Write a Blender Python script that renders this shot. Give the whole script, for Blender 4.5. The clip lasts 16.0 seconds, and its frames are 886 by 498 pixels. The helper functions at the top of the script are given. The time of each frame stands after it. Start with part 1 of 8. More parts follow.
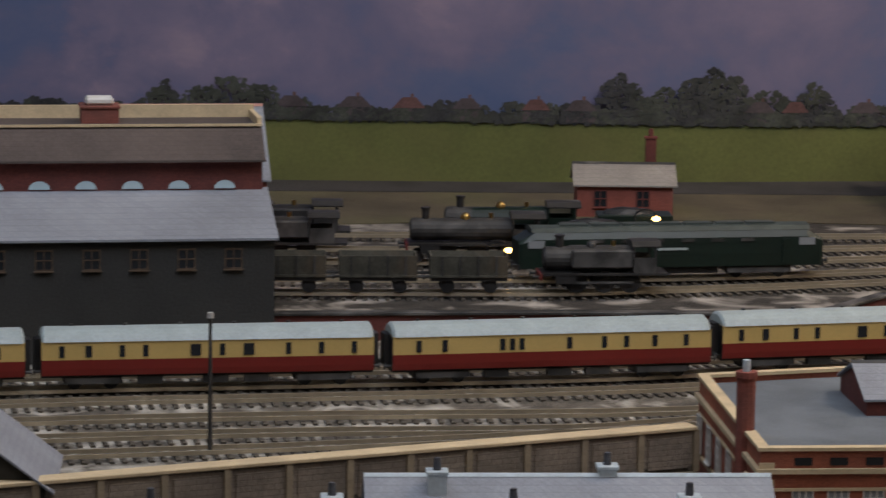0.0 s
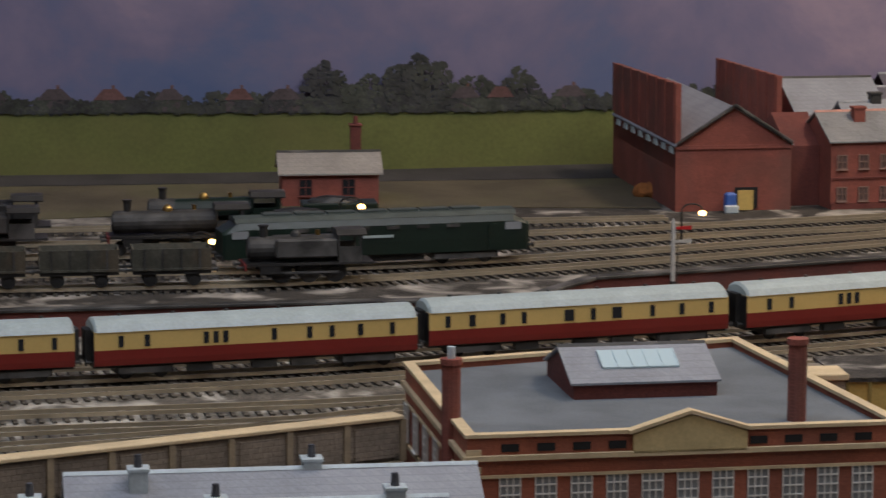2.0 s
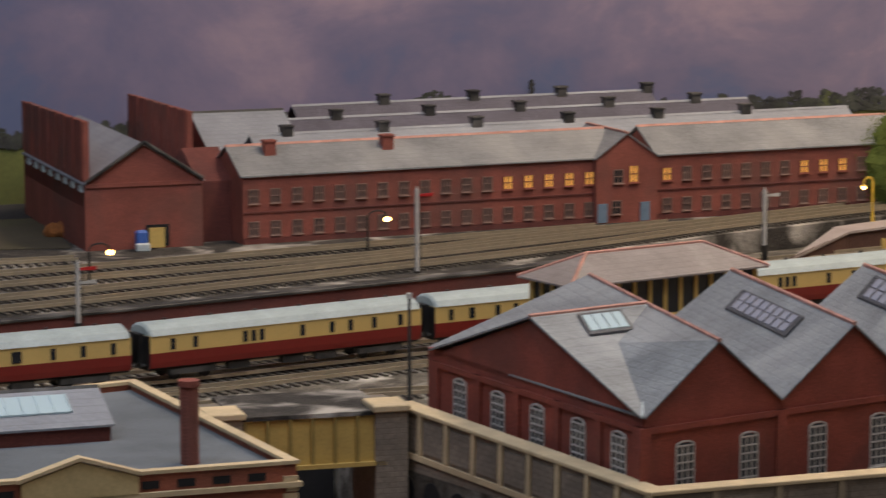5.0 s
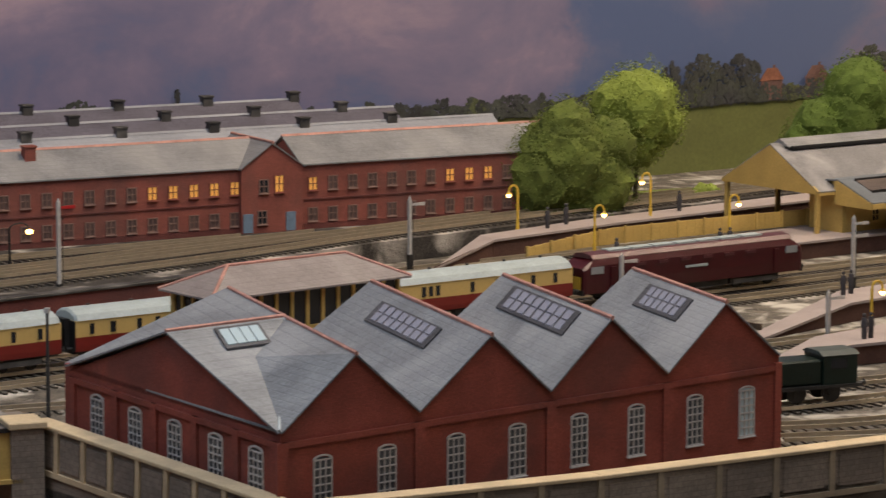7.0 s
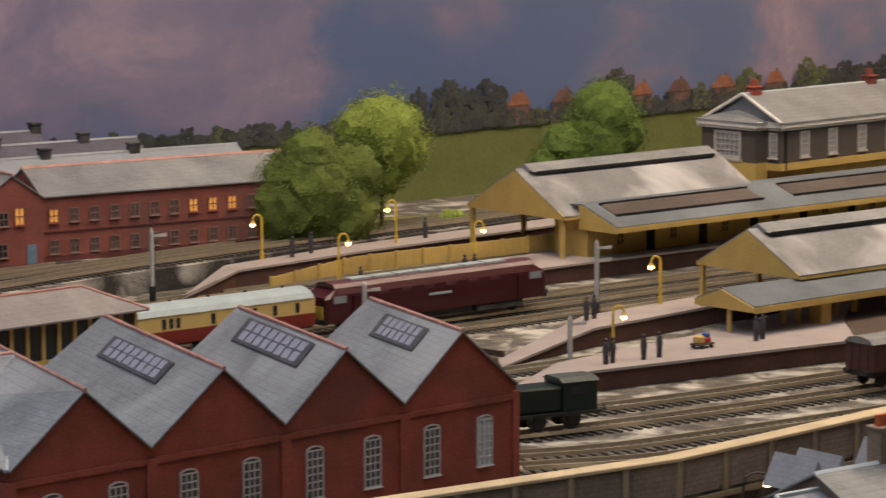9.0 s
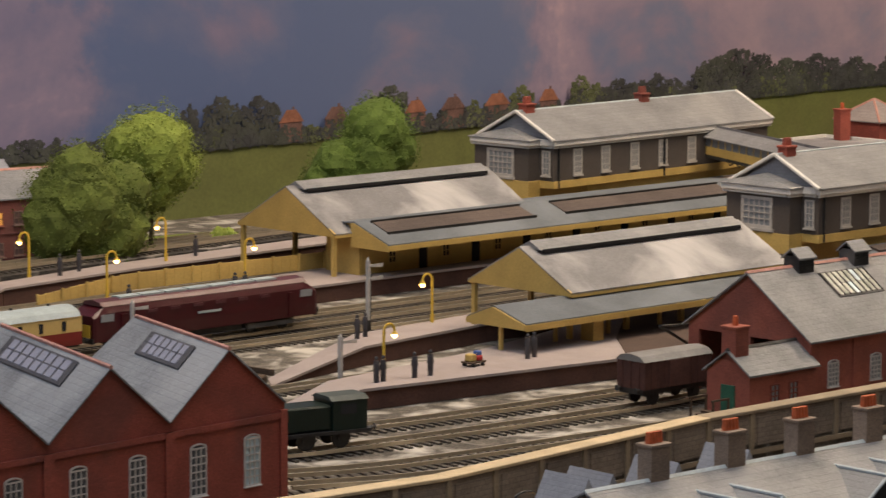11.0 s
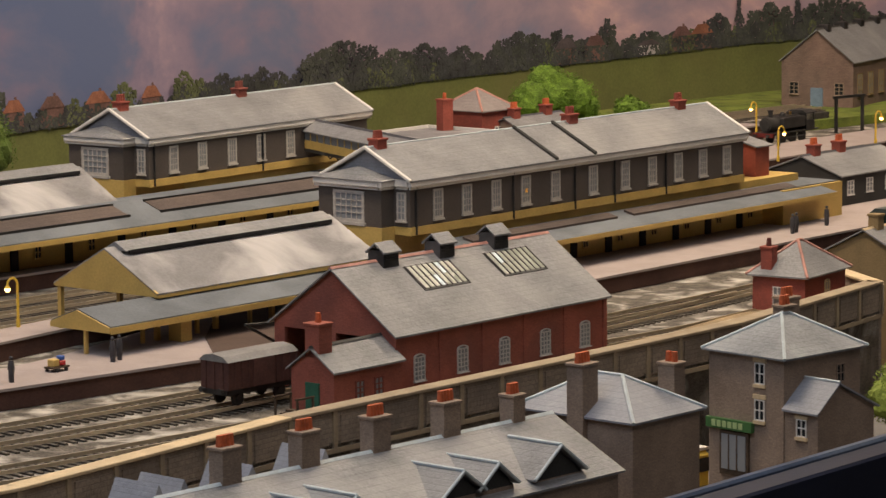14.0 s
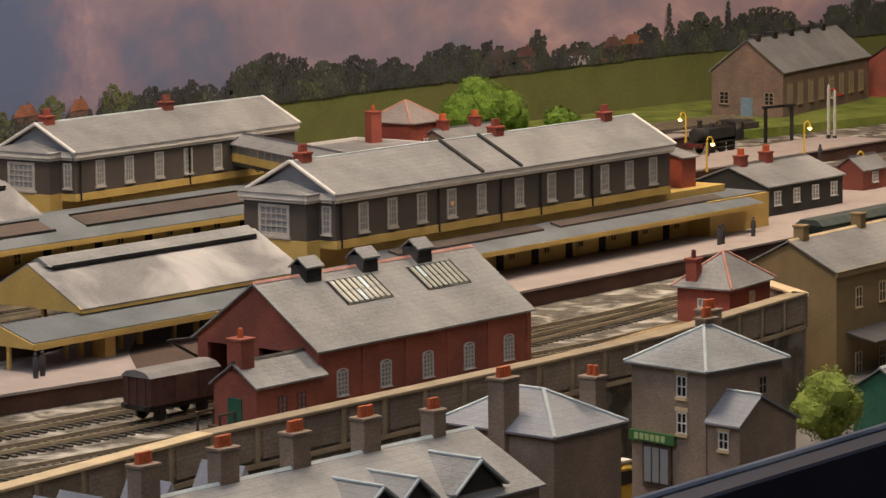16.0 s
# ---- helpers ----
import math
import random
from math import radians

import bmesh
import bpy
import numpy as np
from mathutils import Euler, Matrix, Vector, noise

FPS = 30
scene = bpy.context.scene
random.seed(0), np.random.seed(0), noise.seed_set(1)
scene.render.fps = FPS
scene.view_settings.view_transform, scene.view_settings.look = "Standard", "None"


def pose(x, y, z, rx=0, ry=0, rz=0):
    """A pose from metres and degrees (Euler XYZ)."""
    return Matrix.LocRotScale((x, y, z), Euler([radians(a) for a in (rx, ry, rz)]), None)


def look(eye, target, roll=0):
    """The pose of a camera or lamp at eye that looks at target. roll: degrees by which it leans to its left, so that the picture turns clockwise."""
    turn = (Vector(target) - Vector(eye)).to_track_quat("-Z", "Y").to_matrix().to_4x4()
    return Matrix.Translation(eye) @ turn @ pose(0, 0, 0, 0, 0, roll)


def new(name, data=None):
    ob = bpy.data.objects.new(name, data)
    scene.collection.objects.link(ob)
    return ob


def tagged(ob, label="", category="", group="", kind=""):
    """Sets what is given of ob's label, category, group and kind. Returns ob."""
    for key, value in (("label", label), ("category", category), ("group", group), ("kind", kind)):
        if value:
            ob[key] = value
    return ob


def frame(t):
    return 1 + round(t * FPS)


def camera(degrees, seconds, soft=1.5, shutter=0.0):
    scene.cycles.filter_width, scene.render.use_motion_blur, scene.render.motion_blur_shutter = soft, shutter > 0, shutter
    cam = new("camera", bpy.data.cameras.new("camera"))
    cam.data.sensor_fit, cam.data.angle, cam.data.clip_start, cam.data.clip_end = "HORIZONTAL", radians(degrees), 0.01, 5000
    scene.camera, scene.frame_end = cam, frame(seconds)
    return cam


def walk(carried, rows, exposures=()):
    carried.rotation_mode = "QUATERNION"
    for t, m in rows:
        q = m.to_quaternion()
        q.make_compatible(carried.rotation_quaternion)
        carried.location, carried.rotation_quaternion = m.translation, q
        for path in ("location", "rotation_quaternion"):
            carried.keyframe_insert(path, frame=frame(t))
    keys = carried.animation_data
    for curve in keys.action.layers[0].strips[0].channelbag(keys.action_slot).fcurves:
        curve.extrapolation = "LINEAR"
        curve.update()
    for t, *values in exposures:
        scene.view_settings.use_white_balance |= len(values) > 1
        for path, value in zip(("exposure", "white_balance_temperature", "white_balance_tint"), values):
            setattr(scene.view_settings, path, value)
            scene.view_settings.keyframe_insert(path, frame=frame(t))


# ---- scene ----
cam = camera(14.889, 16.0, soft=1.4, shutter=0.5)
PATH = [
    (0, 0.0000, 0.0000, 0.2586, 81.285, -0.783, 0.120),
    (0.5, 0.0009, 0.0079, 0.2573, 81.382, -0.660, -1.206),
    (1, 0.0016, 0.0106, 0.2564, 81.382, -0.477, -2.427),
    (1.5, 0.0048, 0.0110, 0.2557, 81.316, -0.277, -3.529),
    (2, 0.0072, 0.0180, 0.2552, 81.174, -0.188, -4.773),
    (2.5, 0.0099, 0.0214, 0.2563, 81.034, -0.153, -5.969),
    (3, 0.0162, 0.0246, 0.2574, 81.124, -0.011, -7.403),
    (3.5, 0.0203, 0.0263, 0.2564, 81.308, -0.014, -8.801),
    (4, 0.0252, 0.0291, 0.2571, 81.414, 0.098, -10.441),
    (4.5, 0.0318, 0.0330, 0.2556, 81.590, 0.111, -12.092),
    (5, 0.0365, 0.0360, 0.2553, 81.709, 0.115, -13.960),
    (5.2, 0.0382, 0.0377, 0.2553, 81.743, 0.096, -14.632),
    (7.3, 0.0532, 0.0428, 0.2572, 81.844, -0.193, -20.046),
    (7.5, 0.0570, 0.0448, 0.2561, 81.912, -0.210, -20.246),
    (8, 0.0596, 0.0468, 0.2570, 81.992, -0.251, -21.149),
    (8.5, 0.0616, 0.0474, 0.2567, 82.133, -0.122, -22.221),
    (9, 0.0651, 0.0474, 0.2577, 82.204, 0.213, -23.615),
    (9.2, 0.0666, 0.0492, 0.2569, 82.244, 0.187, -24.062),
    (11.3, 0.0796, 0.0646, 0.2531, 82.581, -0.266, -27.864),
    (11.5, 0.0845, 0.0673, 0.2525, 82.585, -0.231, -28.246),
    (12, 0.0886, 0.0603, 0.2549, 82.535, 0.025, -29.461),
    (12.5, 0.0942, 0.0587, 0.2543, 82.580, 0.132, -30.655),
    (13, 0.1009, 0.0598, 0.2544, 82.553, 0.286, -31.898),
    (13.5, 0.1047, 0.0601, 0.2543, 82.472, 0.529, -32.836),
    (14, 0.1102, 0.0620, 0.2542, 82.406, 0.524, -33.398),
    (14.5, 0.1116, 0.0599, 0.2554, 82.393, 0.574, -33.642),
    (15, 0.1125, 0.0567, 0.2569, 82.456, 0.670, -33.915),
    (15.5, 0.1148, 0.0579, 0.2563, 82.534, 0.668, -34.113),
    (16, 0.1173, 0.0576, 0.2568, 82.530, 0.690, -34.412),
]
EXPOSURE = [(0, 0.0, 6500, 10), (16, 0.0, 6500, 10)]
walk(cam, [(r[0], pose(*r[1:])) for r in PATH], EXPOSURE)

# ---- world, lamps ----
world = bpy.data.worlds.new("hall_light")
scene.world = world
world.use_nodes = True
world.node_tree.nodes["Background"].inputs[0].default_value = (0.55, 0.6, 0.8, 1)
world.node_tree.nodes["Background"].inputs[1].default_value = 0.05


def strip_lamp(name, eye, target, sx, sy, watts, colour):
    d = bpy.data.lights.new(name, "AREA")
    d.shape, d.size, d.size_y, d.energy, d.color = "RECTANGLE", sx, sy, watts, colour
    ob = new(name, d)
    ob.matrix_basis = look(eye, target)
    return ob


# strip lights under the layout's pelmet
strip_lamp("pelmet_lamp", (0.0, 1.02, 0.76), (0.1, 1.42, 0), 1.2, 0.10, 4.5, (0.74, 0.83, 1.0))
strip_lamp("pelmet_lamp", (0.74, 1.42, 0.96), (0.98, 1.50, 0), 0.45, 0.20, 7.5, (1.0, 0.82, 0.63))
strip_lamp("pelmet_lamp", (1.55, 1.56, 1.0), (1.72, 1.66, 0), 0.70, 0.20, 13.5, (1.0, 0.80, 0.60))
# unseen fill lamp, added to lift the faces towards the viewer
strip_lamp("hall_fill_lamp", (0.6, -0.6, 2.4), (0.6, 1.4, 0), 2.5, 1.5, 17.0, (1.0, 0.92, 0.88))


# ---- materials ----
def mat(name, col, rough=0.75, var=0.22, scale=120, bump=0.25, bscale=900, metal=0.0, stain=None, stain_amt=0.35, rows=None,
        brick=None, emit=0.0, alpha=0.0):
    """Painted or printed surface with broad stains, fine grain and, for rows or brick, coursed joints."""
    m = bpy.data.materials.new(name)
    m.use_nodes = True
    nt = m.node_tree
    b = nt.nodes["Principled BSDF"]
    N, Lk = nt.nodes.new, nt.links.new
    tc = N("ShaderNodeTexCoord")
    n1 = N("ShaderNodeTexNoise")
    n1.inputs["Scale"].default_value, n1.inputs["Detail"].default_value = scale, 5
    n2 = N("ShaderNodeTexNoise")
    n2.inputs["Scale"].default_value, n2.inputs["Detail"].default_value = bscale, 3
    Lk(tc.outputs["Object"], n1.inputs["Vector"]), Lk(tc.outputs["Object"], n2.inputs["Vector"])
    ramp = N("ShaderNodeValToRGB")
    lo = [c * (1 - var) for c in col]
    hi = [min(1, c * (1 + var)) for c in col]
    ramp.color_ramp.elements[0].position, ramp.color_ramp.elements[1].position = 0.3, 0.7
    ramp.color_ramp.elements[0].color, ramp.color_ramp.elements[1].color = (*lo, 1), (*hi, 1)
    Lk(n1.outputs["Fac"], ramp.inputs["Fac"])
    out = ramp.outputs["Color"]
    g = N("ShaderNodeMix")
    g.data_type, g.blend_type = "RGBA", "MULTIPLY"
    r2 = N("ShaderNodeValToRGB")
    r2.color_ramp.elements[0].position, r2.color_ramp.elements[1].position = 0.3, 0.65
    r2.color_ramp.elements[0].color = (1 - var * 1.2,) * 3 + (1,)
    Lk(n2.outputs["Fac"], r2.inputs["Fac"])
    g.inputs[0].default_value = 1.0
    Lk(out, g.inputs[6]), Lk(r2.outputs["Color"], g.inputs[7])
    out = g.outputs[2]
    if stain:
        n3 = N("ShaderNodeTexNoise")
        n3.inputs["Scale"].default_value, n3.inputs["Detail"].default_value = scale * 0.45, 6
        n3.inputs["Distortion"].default_value = 0.6
        Lk(tc.outputs["Object"], n3.inputs["Vector"])
        r3 = N("ShaderNodeValToRGB")
        r3.color_ramp.elements[0].position, r3.color_ramp.elements[1].position = 0.48, 0.68
        r3.color_ramp.elements[0].color, r3.color_ramp.elements[1].color = (0, 0, 0, 1), (stain_amt,) * 3 + (1,)
        Lk(n3.outputs["Fac"], r3.inputs["Fac"])
        s = N("ShaderNodeMix")
        s.data_type = "RGBA"
        Lk(r3.outputs["Color"], s.inputs[0]), Lk(out, s.inputs[6])
        s.inputs[7].default_value = (*stain, 1)
        out = s.outputs[2]
    height = n2.outputs["Fac"]
    course = rows or brick
    if course:
        sep, com = N("ShaderNodeSeparateXYZ"), N("ShaderNodeCombineXYZ")
        Lk(tc.outputs["Object"], sep.inputs[0])
        add = N("ShaderNodeMath")
        Lk(sep.outputs[0], add.inputs[0]), Lk(sep.outputs[1], add.inputs[1])
        Lk(add.outputs[0], com.inputs[0]), Lk(sep.outputs[2], com.inputs[1])
        bt = N("ShaderNodeTexBrick")
        bt.inputs["Scale"].default_value = 1.0
        bt.inputs["Brick Width"].default_value, bt.inputs["Row Height"].default_value = course
        bt.inputs["Mortar Size"].default_value = course[1] * 0.1
        bt.inputs["Mortar Smooth"].default_value = 0.3
        bt.inputs["Color1"].default_value, bt.inputs["Color2"].default_value = (1, 1, 1, 1), (0.72, 0.72, 0.74, 1)
        bt.inputs["Mortar"].default_value = (0.55, 0.55, 0.55, 1)
        Lk(com.outputs[0], bt.inputs["Vector"])
        mm = N("ShaderNodeMix")
        mm.data_type, mm.blend_type = "RGBA", "MULTIPLY"
        mm.inputs[0].default_value = 0.35 if rows else 0.6
        Lk(out, mm.inputs[6]), Lk(bt.outputs["Color"], mm.inputs[7])
        out = mm.outputs[2]
        h = N("ShaderNodeMath")
        h.operation = "MULTIPLY_ADD"
        Lk(bt.outputs["Fac"], h.inputs[0])
        h.inputs[1].default_value = -0.8
        Lk(n2.outputs["Fac"], h.inputs[2])
        height = h.outputs[0]
    Lk(out, b.inputs["Base Color"])
    b.inputs["Roughness"].default_value, b.inputs["Metallic"].default_value = rough, metal
    if emit:
        b.inputs["Emission Color"].default_value, b.inputs["Emission Strength"].default_value = (*col, 1), emit
    if bump:
        bp = N("ShaderNodeBump")
        bp.inputs["Strength"].default_value, bp.inputs["Distance"].default_value = bump, 0.0006
        Lk(height, bp.inputs["Height"]), Lk(bp.outputs["Normal"], b.inputs["Normal"])
    return m


M = {}
BR = (0.0016, 0.0006)
SL = (0.0024, 0.0017)
M["brick"] = mat("red brick paper", (0.30, 0.085, 0.06), 0.85, 0.18, 60, 0.3, 1200, brick=BR, stain=(0.17, 0.075, 0.06), stain_amt=0.7)
M["hotel_brick"] = mat("warm red brick", (0.42, 0.13, 0.075), 0.85, 0.18, 60, 0.3, 1200, brick=BR, stain=(0.26, 0.10, 0.07), stain_amt=0.6)
M["brick_dark"] = mat("dark red brick", (0.17, 0.045, 0.035), 0.85, 0.2, 60, 0.3, 1200, brick=BR, stain=(0.07, 0.04, 0.04))
M["brick_deep"] = mat("deep red painted brick", (0.37, 0.085, 0.056), 0.8, 0.2, 70, 0.3, 1200, brick=BR, stain=(0.19, 0.062, 0.048), stain_amt=0.7)
M["brick_tan"] = mat("brown stock brick", (0.36, 0.265, 0.195), 0.85, 0.2, 60, 0.3, 1200, brick=BR, stain=(0.1, 0.075, 0.06))
M["stone"] = mat("grey stone", (0.32, 0.26, 0.20), 0.9, 0.2, 60, 0.4, 900, brick=(0.004, 0.002), stain=(0.1, 0.08, 0.07))
M["stone_dark"] = mat("dark grey rendered wall", (0.038, 0.037, 0.034), 0.9, 0.15, 40, 0.3, 900, stain=(0.035, 0.034, 0.032))
M["coping"] = mat("pale stone coping", (0.66, 0.51, 0.31), 0.8, 0.12, 90, 0.2, 900, stain=(0.35, 0.27, 0.18))
M["slate"] = mat("grey slate", (0.25, 0.25, 0.255), 0.5, 0.2, 50, 0.4, 700, rows=SL, stain=(0.36, 0.35, 0.34), stain_amt=0.6)
M["slate_blue"] = mat("blue grey slate", (0.27, 0.285, 0.30), 0.45, 0.22, 50, 0.4, 700, rows=SL, stain=(0.42, 0.43, 0.44), stain_amt=0.6)
M["slate_dark"] = mat("dark slate", (0.085, 0.085, 0.095), 0.55, 0.2, 50, 0.4, 700, rows=SL)
M["felt"] = mat("grey roofing felt", (0.135, 0.15, 0.165), 0.8, 0.16, 50, 0.2, 900, stain=(0.24, 0.26, 0.28))
M["ridge"] = mat("salmon ridge tile", (0.50, 0.25, 0.20), 0.7, 0.2, 150, 0.3, 900)
M["lead"] = mat("pale lead flashing", (0.52, 0.58, 0.60), 0.5, 0.12, 120, 0.2, 900)
M["cream"] = mat("cream yellow paint", (0.60, 0.41, 0.12), 0.6, 0.12, 60, 0.15, 900, stain=(0.42, 0.28, 0.08))
M["yellow"] = mat("bright yellow paint", (0.70, 0.46, 0.05), 0.5, 0.1, 80, 0.1, 900)
M["white"] = mat("white paint", (0.72, 0.69, 0.64), 0.6, 0.08, 120, 0.1, 900)
M["platform"] = mat("pinkish concrete", (0.36, 0.30, 0.28), 0.85, 0.1, 60, 0.2, 900, stain=(0.36, 0.3, 0.27))
# brown deck colour with the awning's shade mixed in
M["deck_shade_brown"] = mat("brown boards darkened as shade", (0.085, 0.050, 0.036), 0.8, 0.25, 60, 0.3, 900, rows=(0.02, 0.0016), stain=(0.14, 0.09, 0.07))
M["platform_face"] = mat("dark brick platform face", (0.11, 0.05, 0.035), 0.9, 0.2, 60, 0.3, 1200, brick=BR)
M["ballast"] = mat("grey brown ballast", (0.145, 0.125, 0.100), 0.95, 0.5, 130, 1.0, 800, stain=(0.58, 0.54, 0.47), stain_amt=0.9)
M["ballast_dark"] = mat("dark ballast", (0.055, 0.047, 0.040), 0.95, 0.5, 95, 1.0, 800, stain=(0.55, 0.50, 0.44), stain_amt=0.8)
M["earth"] = mat("bare earth", (0.10, 0.08, 0.05), 0.95, 0.3, 30, 0.8, 1200, stain=(0.16, 0.16, 0.06))
M["sand"] = mat("pale sandy earth", (0.34, 0.25, 0.14), 0.95, 0.3, 60, 0.8, 1200, stain=(0.22, 0.17, 0.10))
M["cinder"] = mat("dark cinders", (0.05, 0.045, 0.045), 0.95, 0.3, 40, 0.8, 1200)
M["grass"] = mat("static grass", (0.17, 0.22, 0.03), 0.95, 0.45, 50, 1.0, 1400, stain=(0.24, 0.26, 0.05), stain_amt=0.6)
M["tarmac"] = mat("grey road", (0.15, 0.14, 0.13), 0.9, 0.15, 40, 0.2, 1200)
M["rail"] = mat("worn steel rail", (0.60, 0.51, 0.37), 0.33, 0.1, 200, 0.0, 900, metal=0.65)
M["sleeper"] = mat("dark sleepers", (0.105, 0.088, 0.068), 0.9, 0.3, 200, 0.3, 1200)
M["black"] = mat("sooty black paint", (0.018, 0.017, 0.017), 0.5, 0.3, 120, 0.2, 1200, stain=(0.06, 0.055, 0.05), stain_amt=0.5)
M["grime"] = mat("dusty black metal", (0.036, 0.034, 0.032), 0.6, 0.3, 120, 0.2, 1200, stain=(0.16, 0.15, 0.14), stain_amt=0.6)
M["maroon"] = mat("maroon enamel", (0.055, 0.006, 0.009), 0.33, 0.12, 80, 0.05, 900)
M["maroon_roof"] = mat("lighter maroon roof", (0.10, 0.032, 0.036), 0.4, 0.15, 120, 0.1, 900)
M["silver"] = mat("pale grey roof", (0.40, 0.46, 0.46), 0.45, 0.12, 80, 0.1, 900)
M["coach_cream"] = mat("cream coach paint", (0.62, 0.43, 0.15), 0.4, 0.05, 80, 0.05, 900)
M["coach_red"] = mat("carmine coach paint", (0.20, 0.02, 0.015), 0.4, 0.06, 80, 0.05, 900)
M["green"] = mat("dark green enamel", (0.008, 0.019, 0.013), 0.4, 0.2, 80, 0.1, 900)
M["green_roof"] = mat("weathered grey green roof", (0.055, 0.07, 0.064), 0.6, 0.25, 120, 0.1, 900)
M["wagon"] = mat("olive grey wagon", (0.085, 0.08, 0.06), 0.8, 0.3, 120, 0.2, 900, stain=(0.2, 0.12, 0.06))
M["rust"] = mat("bauxite van brown", (0.10, 0.04, 0.03), 0.75, 0.2, 120, 0.2, 900)
M["pot"] = mat("orange chimney pot", (0.55, 0.12, 0.04), 0.7, 0.2, 300, 0.2, 900)
M["door_green"] = mat("green door", (0.03, 0.13, 0.08), 0.5, 0.15, 200, 0.1, 900)
M["door_blue"] = mat("grey blue door", (0.17, 0.24, 0.32), 0.5, 0.15, 200, 0.1, 900)
# near black: shade inside openings put into colour; also dark doors and grilles
M["dark"] = mat("near black for shaded openings and dark doors", (0.012, 0.011, 0.012), 0.8, 0.2, 200, 0.0, 900)
M["navy"] = mat("navy painted fascia", (0.006, 0.012, 0.035), 0.4, 0.15, 20, 0.1, 400)
# paler blue: the highlight along the board's top edge as colour
M["navy_highlight"] = mat("navy edge with painted highlight", (0.05, 0.075, 0.13), 0.35, 0.25, 30, 0.1, 400, stain=(0.16, 0.19, 0.24))
M["lit"] = mat("glowing window", (1.0, 0.46, 0.10), 0.5, 0.25, 500, 0.0, 900, emit=0.30)
M["bulb"] = mat("lamp bulb", (1.0, 0.58, 0.17), 0.5, 0.0, 200, 0.0, 900, emit=10.0)
M["daylight_glow"] = mat("lit bulb white", (0.75, 0.85, 1.0), 0.5, 0.0, 200, 0.0, 900, emit=5.0)
M["leaf_dark"] = mat("mid green foliage", (0.125, 0.16, 0.026), 0.9, 0.22, 90, 0.0, 900)
M["leaf_light"] = mat("yellow green foliage", (0.24, 0.30, 0.05), 0.9, 0.2, 90, 0.0, 900)
M["bark"] = mat("brown bark", (0.10, 0.065, 0.04), 0.9, 0.3, 300, 0.3, 900)
M["orange"] = mat("orange brown rust", (0.34, 0.12, 0.03), 0.9, 0.3, 200, 0.4, 900)
M["red"] = mat("red paint", (0.45, 0.02, 0.02), 0.45, 0.1, 200, 0.0, 900)
M["blue"] = mat("blue paint", (0.05, 0.12, 0.4), 0.5, 0.1, 200, 0.0, 900)
M["figure"] = mat("painted figure", (0.06, 0.055, 0.06), 0.7, 0.3, 400, 0.0, 900)
M["hall"] = mat("plain hall wall", (0.35, 0.33, 0.31), 0.9, 0.05, 2, 0.0, 50)
M["grey_metal"] = mat("white post paint", (0.50, 0.48, 0.45), 0.6, 0.15, 300, 0.0, 900)
M["print_green"] = mat("printed field", (0.135, 0.148, 0.04), 0.8, 0.16, 25, 0.0, 500, stain=(0.145, 0.135, 0.045), stain_amt=0.6)
M["print_tree"] = mat("printed dark trees", (0.052, 0.053, 0.055), 0.9, 0.4, 90, 0.0, 700, stain=(0.09, 0.10, 0.06))
M["print_tree2"] = mat("printed mid trees", (0.068, 0.074, 0.06), 0.9, 0.4, 90, 0.0, 700)
M["print_tree3"] = mat("printed olive trees", (0.11, 0.125, 0.055), 0.9, 0.4, 90, 0.0, 700)
M["print_house"] = mat("printed brick house", (0.16, 0.085, 0.07), 0.9, 0.3, 90, 0.0, 700)
M["print_tile"] = mat("printed orange roof", (0.30, 0.12, 0.07), 0.9, 0.25, 90, 0.0, 700)
M["print_roof"] = mat("printed dark roof", (0.09, 0.07, 0.075), 0.9, 0.25, 90, 0.0, 700)
M["print_white"] = mat("printed white wall", (0.5, 0.45, 0.45), 0.9, 0.2, 90, 0.0, 700)


def glass_mat(name, col, rough=0.12):
    m = bpy.data.materials.new(name)
    m.use_nodes = True
    b = m.node_tree.nodes["Principled BSDF"]
    b.inputs["Base Color"].default_value, b.inputs["Roughness"].default_value = (*col, 1), rough
    n = m.node_tree.nodes.new("ShaderNodeTexNoise")
    n.inputs["Scale"].default_value = 300
    bp = m.node_tree.nodes.new("ShaderNodeBump")
    bp.inputs["Strength"].default_value, bp.inputs["Distance"].default_value = 0.15, 0.0005
    m.node_tree.links.new(n.outputs["Fac"], bp.inputs["Height"])
    m.node_tree.links.new(bp.outputs["Normal"], b.inputs["Normal"])
    return m


M["pane"] = glass_mat("dark glazing", (0.02, 0.022, 0.026))
M["pane_pale"] = glass_mat("pale glazing", (0.26, 0.27, 0.28), 0.15)
M["pane_shed"] = glass_mat("grey green shed glazing", (0.27, 0.29, 0.24), 0.1)
M["pane_sky"] = glass_mat("bluish patent glazing", (0.30, 0.31, 0.37), 0.18)
M["pane_mid"] = glass_mat("grey glazing", (0.10, 0.105, 0.115), 0.12)
M["skylight"] = glass_mat("milky glass, also painted lamp glints", (0.5, 0.62, 0.66), 0.15)


